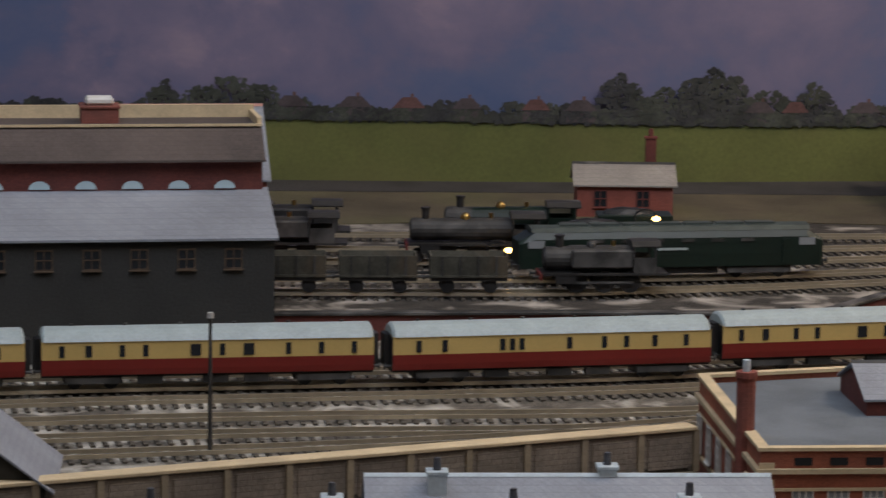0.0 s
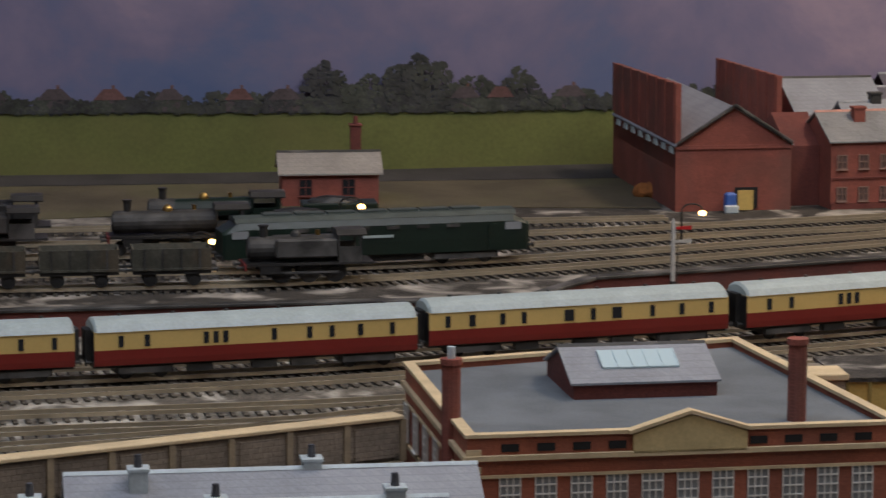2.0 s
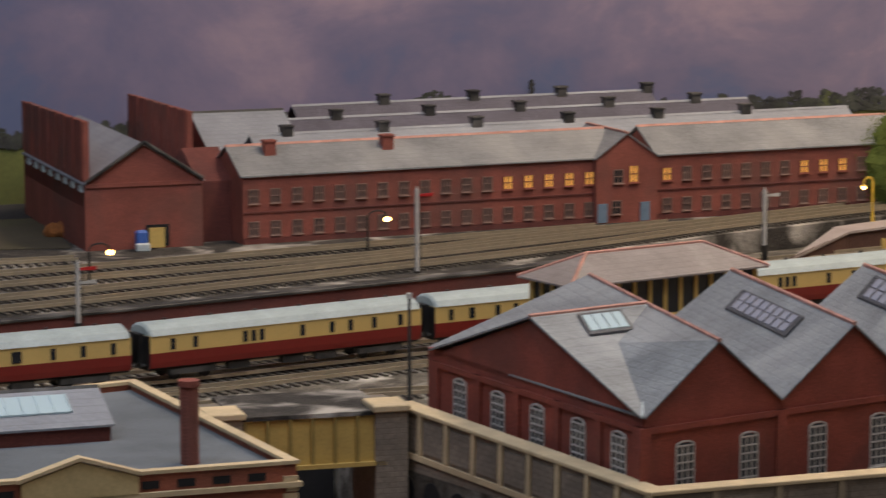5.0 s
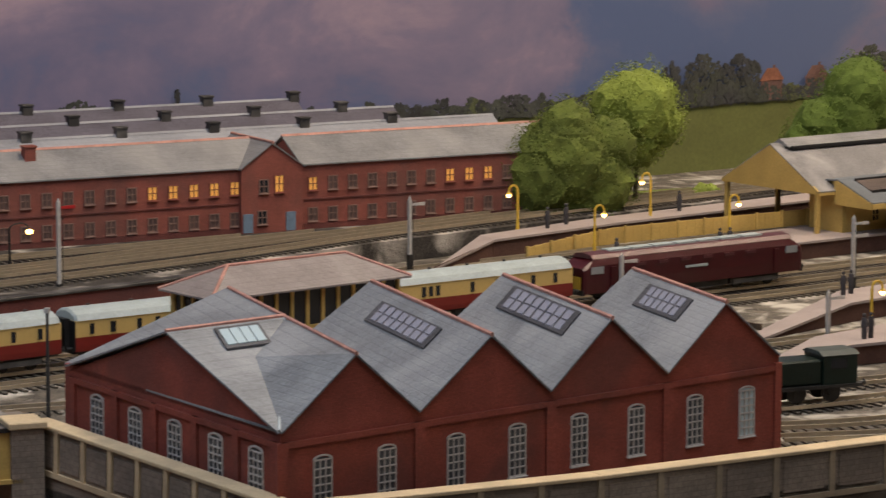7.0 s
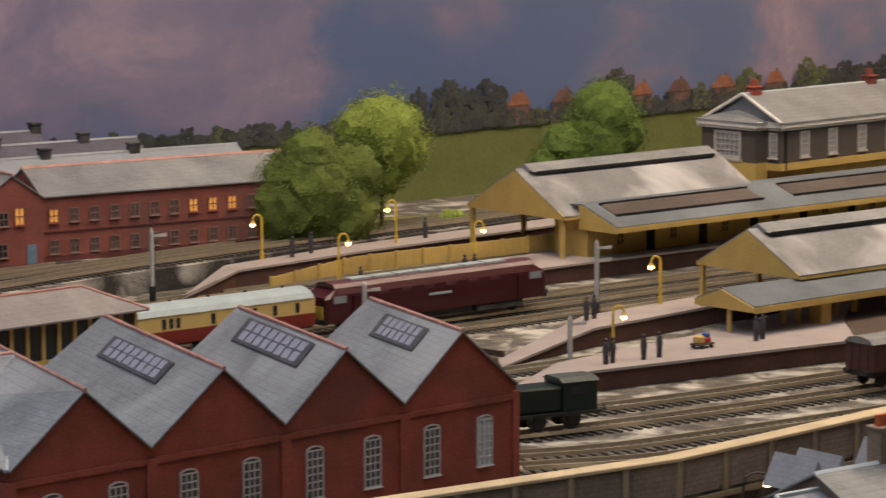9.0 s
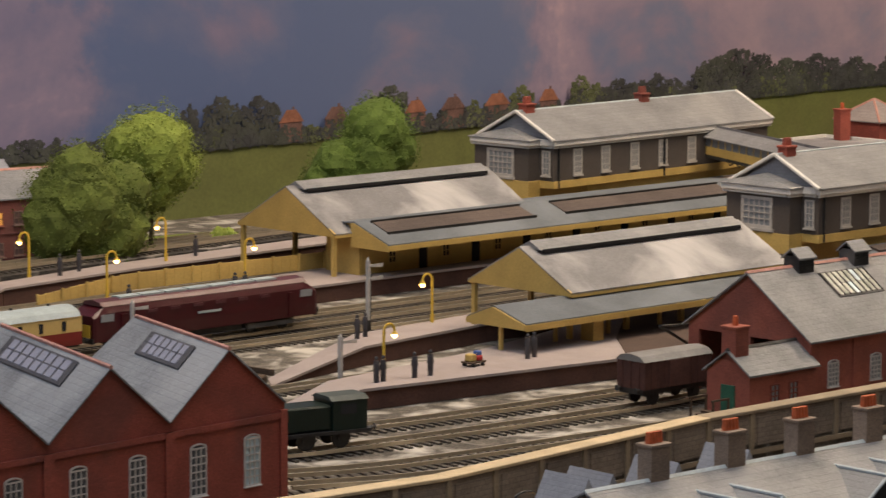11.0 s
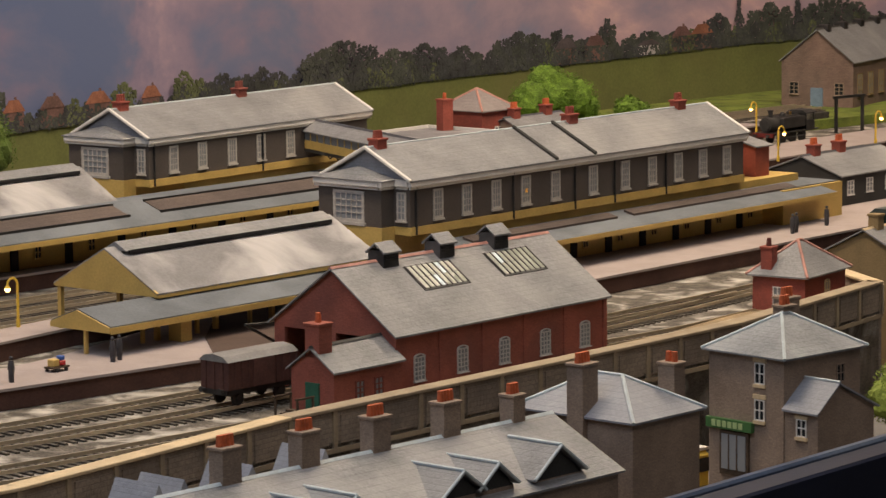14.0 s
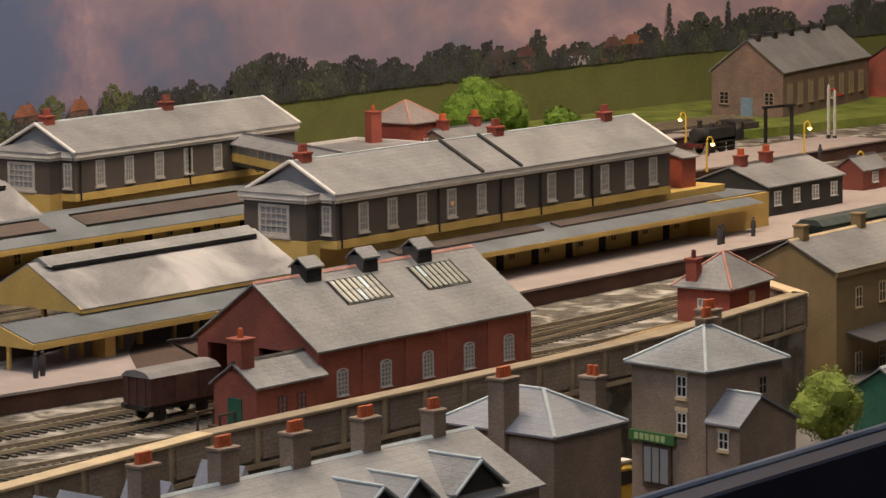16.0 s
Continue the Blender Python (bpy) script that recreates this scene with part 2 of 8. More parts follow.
# ---- mesh helpers ----
def box(bm, x0, y0, z0, x1, y1, z1, bev=0.0):
    v = [bm.verts.new(p) for p in ((x0, y0, z0), (x1, y0, z0), (x1, y1, z0), (x0, y1, z0), (x0, y0, z1), (x1, y0, z1), (x1, y1, z1), (x0, y1, z1))]
    fs = [bm.faces.new([v[i] for i in f]) for f in ((3, 2, 1, 0), (4, 5, 6, 7), (0, 1, 5, 4), (1, 2, 6, 5), (2, 3, 7, 6), (3, 0, 4, 7))]
    if bev:
        bmesh.ops.bevel(bm, geom=list({e for f in fs for e in f.edges}), offset=bev, segments=1, affect="EDGES", profile=0.5)


def extrude(bm, pts, d):
    """A closed solid: a polygon of points pushed along the vector d."""
    d = Vector(d)
    a = [bm.verts.new(p) for p in pts]
    b = [bm.verts.new(Vector(p) + d) for p in pts]
    n = len(a)
    bm.faces.new(a[::-1])
    bm.faces.new(b)
    for i in range(n):
        bm.faces.new((a[i], a[(i + 1) % n], b[(i + 1) % n], b[i]))


def slab(bm, pts, t):
    """A roof slab below the given face."""
    extrude(bm, pts, (0, 0, -t))


def tube(bm, p, q, r0, r1=None, n=8):
    p, q = Vector(p), Vector(q)
    r1 = r0 if r1 is None else r1
    m = Matrix.Translation((p + q) / 2) @ (q - p).to_track_quat("Z", "Y").to_matrix().to_4x4()
    bmesh.ops.create_cone(bm, cap_ends=True, segments=n, radius1=r0, radius2=r1, depth=(q - p).length, matrix=m)


def sphere(bm, c, r, sx=1, sy=1, sz=1, sub=2):
    bmesh.ops.create_icosphere(bm, subdivisions=sub, radius=r, matrix=Matrix.Translation(c) @ Matrix.Diagonal((sx, sy, sz, 1)))


def to_mesh(name, bm, material):
    bmesh.ops.recalc_face_normals(bm, faces=bm.faces)
    me = bpy.data.meshes.new(name)
    bm.to_mesh(me)
    bm.free()
    me.materials.append(M[material] if isinstance(material, str) else material)
    return me


def part(name, bm, material, parent, label=""):
    ob = new(name, bm if isinstance(bm, bpy.types.Mesh) else to_mesh(name, bm, material))
    ob.parent = parent
    return tagged(ob, label)


def pbox(name, material, parent, *c, bev=0.0, label=""):
    bm = bmesh.new()
    box(bm, *c, bev=bev)
    return part(name, bm, material, parent, label)


def thing(name, m, label, category, group=""):
    ob = new(name)
    ob.empty_display_size = 0.01
    ob.matrix_basis = m
    return tagged(ob, label, category, group)


def solid(name, bm, material, label, category, kind="", group="", m=None):
    ob = new(name, to_mesh(name, bm, material))
    if m is not None:
        ob.matrix_basis = m
    return tagged(ob, label, category, group, kind)


WIN = {}


def window(parent, x, y, z, turn, w, h, cols=2, rows=3, frame="white", pane="pane", arch=False, surround=0.0005, sill=True):
    """A window on a wall: surround, bars, sill and a pane set back behind them. turn: degrees of its outward face from -y."""
    key = (w, h, cols, rows, frame, pane, arch, surround, sill)
    if key not in WIN:
        t, d, bar = surround, 0.0006, 0.00022
        xs, zs = [(-w / 2 - t, 1), (-w / 2, 0)], [(-t, 1), (0, 0)]
        for i in range(1, cols):
            xs += [(-w / 2 + w * i / cols - bar, 1), (-w / 2 + w * i / cols + bar, 0)]
        for i in range(1, rows):
            zs += [(h * i / rows - bar, 1), (h * i / rows + bar, 0)]
        xs += [(w / 2, 1), (w / 2 + t, 0)]
        zs += [(h, 1), (h + t, 0)]
        bm = bmesh.new()
        grid = [[bm.verts.new((x[0], -d, z[0])) for z in zs] for x in xs]
        for i in range(len(xs) - 1):
            for k in range(len(zs) - 1):
                if xs[i][1] or zs[k][1]:
                    bm.faces.new((grid[i][k], grid[i + 1][k], grid[i + 1][k + 1], grid[i][k + 1]))
        for v in [v for v in bm.verts if not v.link_faces]:
            bm.verts.remove(v)
        bmesh.ops.recalc_face_normals(bm, faces=bm.faces)
        r = bmesh.ops.extrude_face_region(bm, geom=bm.faces[:])
        for v in r["geom"]:
            if isinstance(v, bmesh.types.BMVert):
                v.co.y = 0.0004
        am = None
        if arch:
            ba = bmesh.new()
            arc = [math.pi * i / 8 for i in range(9)]
            pts = [(-math.cos(q) * (w / 2 + t), -d, h + t + math.sin(q) * w * 0.22) for q in arc]
            pts += [(math.cos(q) * w / 2 * 0.86, -d, h + t + math.sin(q) * w * 0.15) for q in arc]
            extrude(ba, pts, (0, d + 0.0003, 0))
            am = to_mesh("arch_head", ba, frame)
        fm = to_mesh("window", bm, frame)
        bm = bmesh.new()
        pts = [(-w / 2, -0.00012, 0), (w / 2, -0.00012, 0), (w / 2, -0.00012, h)]
        pts += [(w / 2 * math.cos(a), -0.00012, h + w * 0.18 * math.sin(a)) for a in (0.6, 1.2, 1.9, 2.5)] if arch else []
        extrude(bm, pts + [(-w / 2, -0.00012, h)], (0, 0.0006, 0))
        pm = to_mesh("pane", bm, pane)
        sm = None
        if sill:
            bm = bmesh.new()
            box(bm, -w / 2 - t * 1.6, -0.0013, -t * 2, w / 2 + t * 1.6, 0.0004, -t, bev=0.0001)
            sm = to_mesh("sill", bm, frame)
        WIN[key] = (fm, pm, sm, am)
    fm, pm, sm, am = WIN[key]
    ob = part("window", fm, None, parent)
    ob.matrix_basis = pose(x, y, z, 0, 0, turn)
    part("pane", pm, None, ob)
    if sm:
        part("sill", sm, None, ob)
    if am:
        part("arch_head", am, None, ob)
    return ob


def chimney(parent, x, y, z0, z1, w, d, pots=2, stack="brick", pot="pot"):
    bm = bmesh.new()
    box(bm, x - w / 2, y - d / 2, z0, x + w / 2, y + d / 2, z1 - 0.0012)
    box(bm, x - w / 2 - 0.0006, y - d / 2 - 0.0006, z1 - 0.0012, x + w / 2 + 0.0006, y + d / 2 + 0.0006, z1, bev=0.0002)
    st = part("chimney", bm, stack, parent)
    for i in range(pots):
        u = x + (w * 0.75) * ((i + 0.5) / pots - 0.5) if w >= d else x
        v = y if w >= d else y + (d * 0.75) * ((i + 0.5) / pots - 0.5)
        bm = bmesh.new()
        tube(bm, (u, v, z1), (u, v, z1 + 0.0040), 0.0014, 0.0011, 8)
        part("chimney_pot", bm, pot, st)
    return st


def gable_roof(parent, x0, y0, x1, y1, ze, zr, material="slate", over=0.0015, t=0.0008, ridge="ridge", name="roof", ym=None):
    """Two slopes with their ridge along x."""
    ym = (y0 + y1) / 2 if ym is None else ym
    k = (zr - ze) / (ym - y0)
    bm = bmesh.new()
    slab(bm, [(x0 - over, y0 - over, ze - k * over), (x1 + over, y0 - over, ze - k * over), (x1 + over, ym, zr), (x0 - over, ym, zr)], t)
    slab(bm, [(x0 - over, ym, zr), (x1 + over, ym, zr), (x1 + over, y1 + over, ze - k * over), (x0 - over, y1 + over, ze - k * over)], t)
    r = part(name, bm, material, parent)
    if ridge:
        bm = bmesh.new()
        extrude(bm, [(x0 - over, ym - 0.0011, zr - 0.0004), (x0 - over, ym + 0.0011, zr - 0.0004), (x0 - over, ym, zr + 0.0007)], (x1 - x0 + 2 * over, 0, 0))
        part("ridge", bm, ridge, r)
    return r


def gable_walls(parent, x0, y0, x1, y1, z0, ze, zr, material="brick"):
    ze, zr = ze - 0.0010, zr - 0.0014
    bm = bmesh.new()
    ym = (y0 + y1) / 2
    extrude(bm, [(x0, y0, z0), (x0, y1, z0), (x0, y1, ze), (x0, ym, zr), (x0, y0, ze)], (x1 - x0, 0, 0))
    return part("wall", bm, material, parent)


def hip_roof(parent, x0, y0, x1, y1, ze, zr, material="slate", over=0.002, inset=None, ridge="lead", t=0.0008, deep=False):
    inset = (y1 - y0) / 2 if inset is None else inset
    ym = (y0 + y1) / 2
    a, b, c, d = (x0 - over, y0 - over, ze), (x1 + over, y0 - over, ze), (x1 + over, y1 + over, ze), (x0 - over, y1 + over, ze)
    p, q = (x0 + inset, ym, zr), (max(x1 - inset, x0 + inset + 1e-4), ym, zr)
    if deep:
        # the ridge runs front to back
        xm = (x0 + x1) / 2
        a, b, c, d = b, c, d, a
        p, q = (xm, y0 + inset, zr), (xm, max(y1 - inset, y0 + inset + 1e-4), zr)
    bm = bmesh.new()
    V_ = [bm.verts.new(v) for v in (a, b, c, d, p, q)]
    L_ = [bm.verts.new((v[0], v[1], v[2] - t)) for v in (a, b, c, d)]
    for f in ((0, 1, 5, 4), (1, 2, 5), (2, 3, 4, 5), (3, 0, 4)):
        bm.faces.new([V_[i] for i in f])
    for i in range(4):
        bm.faces.new((V_[i], V_[(i + 1) % 4], L_[(i + 1) % 4], L_[i]))
    bm.faces.new(L_[::-1])
    r = part("roof", bm, material, parent)
    for e0, e1 in ((a, p), (b, q), (c, q), (d, p), (p, q)):
        if (Vector(e0) - Vector(e1)).length > 0.001:
            bm = bmesh.new()
            tube(bm, e0, e1, 0.0008, n=6)
            part("ridge", bm, ridge, r)
    return r


# ---- hall round the layout ----
bm = bmesh.new()
box(bm, -4, -4, -1.1, 6, 6, -1.0)
solid("floor", bm, "hall", "plain grey hall floor under the layout", "floor", "structure")
for nm, c in (("wall_north", (-4, 5.9, -1, 6, 6, 3)), ("wall_south", (-4, -4, -1, 6, -3.9, 3)), ("wall_west", (-4, -3.9, -1, -3.9, 5.9, 3)), ("wall_east", (5.9, -3.9, -1, 6, 5.9, 3))):
    bm = bmesh.new()
    box(bm, *c)
    solid(nm, bm, "hall", "plain painted hall wall", "wall", "structure")
bm = bmesh.new()
box(bm, -4, -4, 3, 6, 6, 3.1)
solid("ceiling", bm, "hall", "plain pale hall ceiling", "ceiling", "structure")

# ---- ground ----
# front edge of the railway level, along the retaining walls
EDGE_L = [(-0.9, 0.74), (-0.1334, 1.093), (0.092, 1.197)]
EDGE_B = [(0.3127, 1.2208), (0.3651, 1.0783)]
EDGE_R = [(0.4874, 1.107), (0.6348, 1.1365), (0.7838, 1.198), (0.985, 1.2555), (1.0792, 1.284), (1.2165, 1.346)]
UPPER = [(-0.9, 1.40), (-0.07, 1.437), (0.05, 1.449), (0.164, 1.455), (0.20, 1.508), (0.38, 1.57), (0.46, 1.60), (0.56, 1.66)]


def sheet(name, pts, z0, z1, material, label, category="ground"):
    bm = bmesh.new()
    extrude(bm, [(x, y, z0) for x, y in pts], (0, 0, z1 - z0))
    return solid(name, bm, material, label, category, "structure")


FAR = [(3.2, 2.7), (-0.9, 2.7)]
sheet("ground", EDGE_L + [(0.090, 1.236), (0.226, 1.284), (0.252, 1.30), (0.3075, 1.30)] + EDGE_B + EDGE_R + [(1.30, 1.52), (1.75, 1.66), (3.2, 2.0)] + FAR, -0.06, -0.0022, "ballast",
      "grey brown ballasted railway yard ground")
sheet("ground_upper", UPPER + [(0.60, 1.76), (0.66, 1.80), (0.66, 2.05), (-0.9, 2.05)], -0.002, 0.0098, "ballast_dark", "raised yard of dark ballast with pale patches")
bm = bmesh.new()
extrude(bm, [(-0.9, 0.432, -0.12), (3.2, 1.772, -0.12), (3.2, 2.75, -0.12), (-0.9, 2.75, -0.12)], (0, 0, 0.06))
solid("baseboard", bm, "tarmac", "grey baseboard carrying the low street", "ground", "structure")
for x, y in ((-0.8, 0.60), (0.6, 1.05), (1.9, 1.5), (3.1, 1.9), (-0.8, 2.6), (0.6, 2.6), (1.9, 2.6), (3.1, 2.6)):
    bm = bmesh.new()
    box(bm, x - 0.03, y - 0.03, -1.0, x + 0.03, y + 0.03, -0.12, bev=0.004)
    solid("baseboard_leg", bm, "bark", "plain timber leg carrying the baseboard", "leg", "structure")
sheet("street", [(-0.9, 0.436), (3.2, 1.776), (3.2, 1.98), (1.75, 1.64), (1.30, 1.50), (1.225, 1.345), (0.38, 1.095), (0.3651, 1.078), (0.3127, 1.2208), (0.3075, 1.30), (0.252, 1.30), (0.24, 1.25), (0.092, 1.15), (-0.1, 1.06), (-0.9, 0.72)], -0.0598, -0.045, "tarmac", "grey street at the foot of the retaining walls", "road")
sheet("ground_earth", [(-0.05, 1.70), (0.05, 1.725), (0.16, 1.73), (0.262, 1.72), (0.262, 1.86), (-0.5, 1.85), (-0.5, 1.72)], 0.0099, 0.0103, "earth", "bare brown earth patch behind the locomotive yard")
sheet("ground_cinder", [(-0.5, 1.80), (0.262, 1.835), (0.262, 1.95), (-0.5, 1.95)], 0.0099, 0.0107, "cinder", "dark cinder strip along the field edge")
sheet("grass_bank", [(0.62, 1.755), (0.72, 1.775), (0.84, 1.80), (0.98, 1.86), (1.0, 1.90), (0.66, 1.84)], -0.002, 0.006, "grass", "yellow green static grass beside the platform")
sheet("grass_far", [(1.45, 2.08), (1.70, 2.06), (1.95, 2.10), (2.8, 2.2), (2.8, 2.36), (1.9, 2.30), (1.5, 2.2)], -0.002, 0.005, "grass", "bright green static grass round the stone shed")
sheet("earth_yard", [(1.03, 1.285), (1.10, 1.303), (1.20, 1.345), (1.20, 1.385), (1.14, 1.365), (1.03, 1.315)], -0.0022, 0.0003, "sand", "sandy earth beside the sidings")

# ---- retaining walls ----
M["stone_trim"] = mat("weathered stone trim", (0.36, 0.285, 0.19), 0.85, 0.15, 90, 0.2, 900, stain=(0.2, 0.16, 0.12))


def run(pts):
    for a, b in zip(pts, pts[1:]):
        yield Vector((*a, 0)), Vector((*b, 0))


def retaining_wall(name, pts, ztop, zbot, label, panels=0.0, wall="stone", coping="coping", t=0.006, arches=False, trim="stone_trim", slope=0.0):
    i = 0
    for a, b in run(pts):
        L = (b - a).length
        tilt = pose(0, 0, ztop) @ pose(0, 0, 0, 0, math.degrees(math.atan2(slope, L)), 0) @ pose(0, 0, -ztop)
        ob = thing(name, pose(a.x, a.y, 0, 0, 0, math.degrees(math.atan2(b.y - a.y, b.x - a.x))) @ tilt, label, "wall")
        ob["kind"] = "structure"
        pbox("wall", wall, ob, 0, 0, zbot, L, t, ztop - 0.0015)
        pbox("coping", coping, ob, -0.0002, -0.0012, ztop - 0.0015, L + 0.0002, t + 0.0012, ztop, bev=0.0003)
        if panels:
            pbox("band", trim, ob, 0, -0.001, ztop - 0.0185, L, 0, ztop - 0.0165)
            n = max(1, int(L / panels))
            for k in range(n + 1):
                u = L * k / n
                pbox("pilaster", trim, ob, u - 0.0012, -0.0009, ztop - 0.0165, u + 0.0012, 0, ztop - 0.0015)
            for k in range(n):
                u = L * (k + 0.5) / n
                pbox("panel", wall, ob, u - L / n * 0.36, -0.0005, ztop - 0.0150, u + L / n * 0.36, 0, ztop - 0.0035)
                if not arches:
                    continue
                # black arch shape on the wall face, painted shade of the opening
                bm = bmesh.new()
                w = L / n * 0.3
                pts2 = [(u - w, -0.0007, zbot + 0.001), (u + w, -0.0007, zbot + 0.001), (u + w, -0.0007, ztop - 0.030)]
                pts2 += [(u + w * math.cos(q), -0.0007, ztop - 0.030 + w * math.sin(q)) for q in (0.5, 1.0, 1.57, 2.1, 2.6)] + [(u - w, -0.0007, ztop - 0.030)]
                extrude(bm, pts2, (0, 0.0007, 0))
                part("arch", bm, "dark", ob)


retaining_wall("retaining_wall_1", EDGE_L, 0.012, -0.045, "stone retaining wall with pale coping", 0.022)
retaining_wall("retaining_wall_2", EDGE_B, 0.0215, -0.045, "panelled stone retaining wall with pale coping and arches", 0.0165, arches=True, trim="coping", slope=0.0058)
retaining_wall("retaining_wall_6", [EDGE_B[1], EDGE_R[0]], 0.0157, -0.045, "stone retaining wall with pale coping", 0.024, slope=0.0037)
# pale coping colour here stands for a lamp's reflection; wall 7 has none
retaining_wall("retaining_wall_3", EDGE_R[:3], 0.012, -0.045, "long stone retaining wall, coping painted pale as lamp reflection", 0.024)
retaining_wall("retaining_wall_7", EDGE_R[2:], 0.012, -0.045, "long stone retaining wall with dull brown coping", 0.024, coping="stone_trim")
retaining_wall("retaining_wall_4", [(1.2165, 1.345), (1.235, 1.405)], 0.012, -0.045, "stone wall end with pale coping", 0.02)
retaining_wall("retaining_wall_5", [(x, y - 0.004) for x, y in UPPER], 0.0105, -0.002, "dark red brick retaining wall under the upper yard", 0, "brick_dark", "grime", 0.004)

# ---- girder bridge over the street ----
M["cream_dark"] = mat("darker cream paint", (0.34, 0.24, 0.07), 0.6, 0.15, 60, 0.15, 900)
br = thing("girder_bridge", pose(0.247, 1.209, 0.0188, 0, 0, 2.0), "yellow plate girder railway bridge on stone abutments", "bridge")
pbox("girder", "cream", br, 0.006, -0.002, -0.016, 0.058, 0.0, 0.001)
for k in range(7):
    pbox("stiffener", "cream_dark", br, 0.0065 + k * 0.0083, -0.0034, -0.016, 0.0075 + k * 0.0083, -0.002, 0.001)
pbox("flange", "cream", br, 0.005, -0.004, -0.0175, 0.059, 0.001, -0.016)
pbox("deck", "ballast_dark", br, 0.004, -0.003, 0.001, 0.060, 0.040, 0.0026)
pbox("girder", "grime", br, 0.006, 0.036, -0.016, 0.058, 0.038, 0.001)
for u in (-0.006, 0.055):
    pbox("pier", "stone", br, u, -0.004, -0.0635, u + 0.012, 0.03, 0.002)
    pbox("pier_cap", "coping", br, u - 0.001, -0.005, 0.002, u + 0.013, 0.012, 0.0045, bev=0.0004)
# black sheet closing the opening, standing for the shade under the bridge
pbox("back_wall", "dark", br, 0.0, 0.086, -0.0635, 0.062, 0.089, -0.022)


# ---- tracks ----
def smooth(pts, step):
    """Points at even steps along a soft curve through pts."""
    P = [Vector((*p, 0)) for p in pts]
    P = [P[0] * 2 - P[1]] + P + [P[-1] * 2 - P[-2]]
    fine = []
    for i in range(1, len(P) - 2):
        for k in range(24):
            s = k / 24
            a, b, c, d = P[i - 1:i + 3]
            fine.append(0.5 * (2 * b + (c - a) * s + (2 * a - 5 * b + 4 * c - d) * s * s + (3 * b - a - 3 * c + d) * s ** 3))
    fine.append(P[-2])
    out, left = [fine[0]], step
    for a, b in zip(fine, fine[1:]):
        L = (b - a).length
        while L > 1e-9 and left <= L:
            a = a + (b - a) * (left / L)
            L, left = (b - a).length, step
            out.append(a)
        left -= L
    return out


def railway_track(pts, z=0.0, label="weathered railway track with steel rails on dark sleepers"):
    P = smooth(pts, 0.0048)
    o = P[0]
    ob = thing("railway_track", Matrix.Translation((o.x, o.y, z)), label, "railway track", "railway tracks")
    P = [p - o for p in P]
    T = [(P[min(i + 1, len(P) - 1)] - P[max(i - 1, 0)]).normalized() for i in range(len(P))]
    bm = bmesh.new()
    for p, t in zip(P, T):
        n = Vector((-t.y, t.x, 0))
        a, b = n * 0.0085, t * 0.0009
        extrude(bm, [p - a - b + Vector((0, 0, -0.0024)), p + a - b + Vector((0, 0, -0.0024)), p + a + b + Vector((0, 0, -0.0024)), p - a + b + Vector((0, 0, -0.0024))], (0, 0, 0.0010))
    tagged(part("sleeper_bed", bm, "sleeper", ob), kind="stuff")
    for s in (-0.0046, 0.0046):
        bm = bmesh.new()
        w = 0.0005
        ring = []
        for p, t in zip(P, T):
            n = Vector((-t.y, t.x, 0))
            c = p + n * s
            ring.append([bm.verts.new(c + n * q + Vector((0, 0, h))) for q, h in ((-w, -0.0007), (w, -0.0007), (w, 0.0008), (-w, 0.0008))])
        for r0, r1 in zip(ring, ring[1:]):
            for k in range(4):
                bm.faces.new((r0[k], r0[(k + 1) % 4], r1[(k + 1) % 4], r1[k]))
        part("rail", bm, "rail", ob)
    return ob


MAIN = [(-0.75, 1.17), (-0.20, 1.298), (-0.0709, 1.3235), (0.058, 1.3475), (0.141, 1.373), (0.262, 1.404), (0.346, 1.432), (0.50, 1.478), (0.659, 1.525), (0.832, 1.577), (1.10, 1.656), (1.50, 1.78), (2.1, 1.96), (2.9, 2.2)]


def offset(pts, d):
    out = []
    for i, p in enumerate(pts):
        a, b = Vector(pts[max(i - 1, 0)]), Vector(pts[min(i + 1, len(pts) - 1)])
        t = (b - a).normalized()
        out.append((p[0] - t.y * d, p[1] + t.x * d))
    return out


railway_track(MAIN)
railway_track(offset(MAIN, 0.026))
railway_track(offset(MAIN, -0.026))
railway_track([(-0.75, 1.105), (-0.156, 1.246), (0.09, 1.283), (0.24, 1.338), (0.345, 1.353), (0.43, 1.350), (0.52, 1.362), (0.62, 1.385), (0.678, 1.395), (0.80, 1.425), (0.835, 1.435)])
railway_track([(-0.75, 1.075), (-0.145, 1.216), (0.04, 1.245), (0.09, 1.262), (0.22, 1.312)])
railway_track([(-0.75, 1.045), (-0.145, 1.186), (-0.037, 1.212), (0.079, 1.248), (0.10, 1.262)])
railway_track([(0.40, 1.345), (0.52, 1.33), (0.60, 1.298), (0.678, 1.2985), (0.809, 1.324), (1.076, 1.392), (1.29, 1.46), (1.75, 1.61), (2.6, 1.88)])
railway_track([(0.36, 1.335), (0.50, 1.30), (0.60, 1.262), (0.662, 1.262), (0.793, 1.287), (0.86, 1.308), (1.0, 1.35), (1.12, 1.392), (1.19, 1.42)])
railway_track([(0.592, 1.224), (0.66, 1.221), (0.80, 1.248), (0.83, 1.256)])
railway_track([(0.60, 1.20), (0.669, 1.196), (0.78, 1.222)])
railway_track([(1.03, 1.328), (1.10, 1.345), (1.19, 1.378)])
railway_track([(0.06, 1.40), (0.191, 1.452), (0.277, 1.470), (0.37, 1.525), (0.46, 1.57), (0.56, 1.615), (0.70, 1.655)][:6])
railway_track([(0.19, 1.474), (0.284, 1.499), (0.367, 1.545), (0.45, 1.582), (0.57, 1.64), (0.66, 1.672), (0.90, 1.742)])
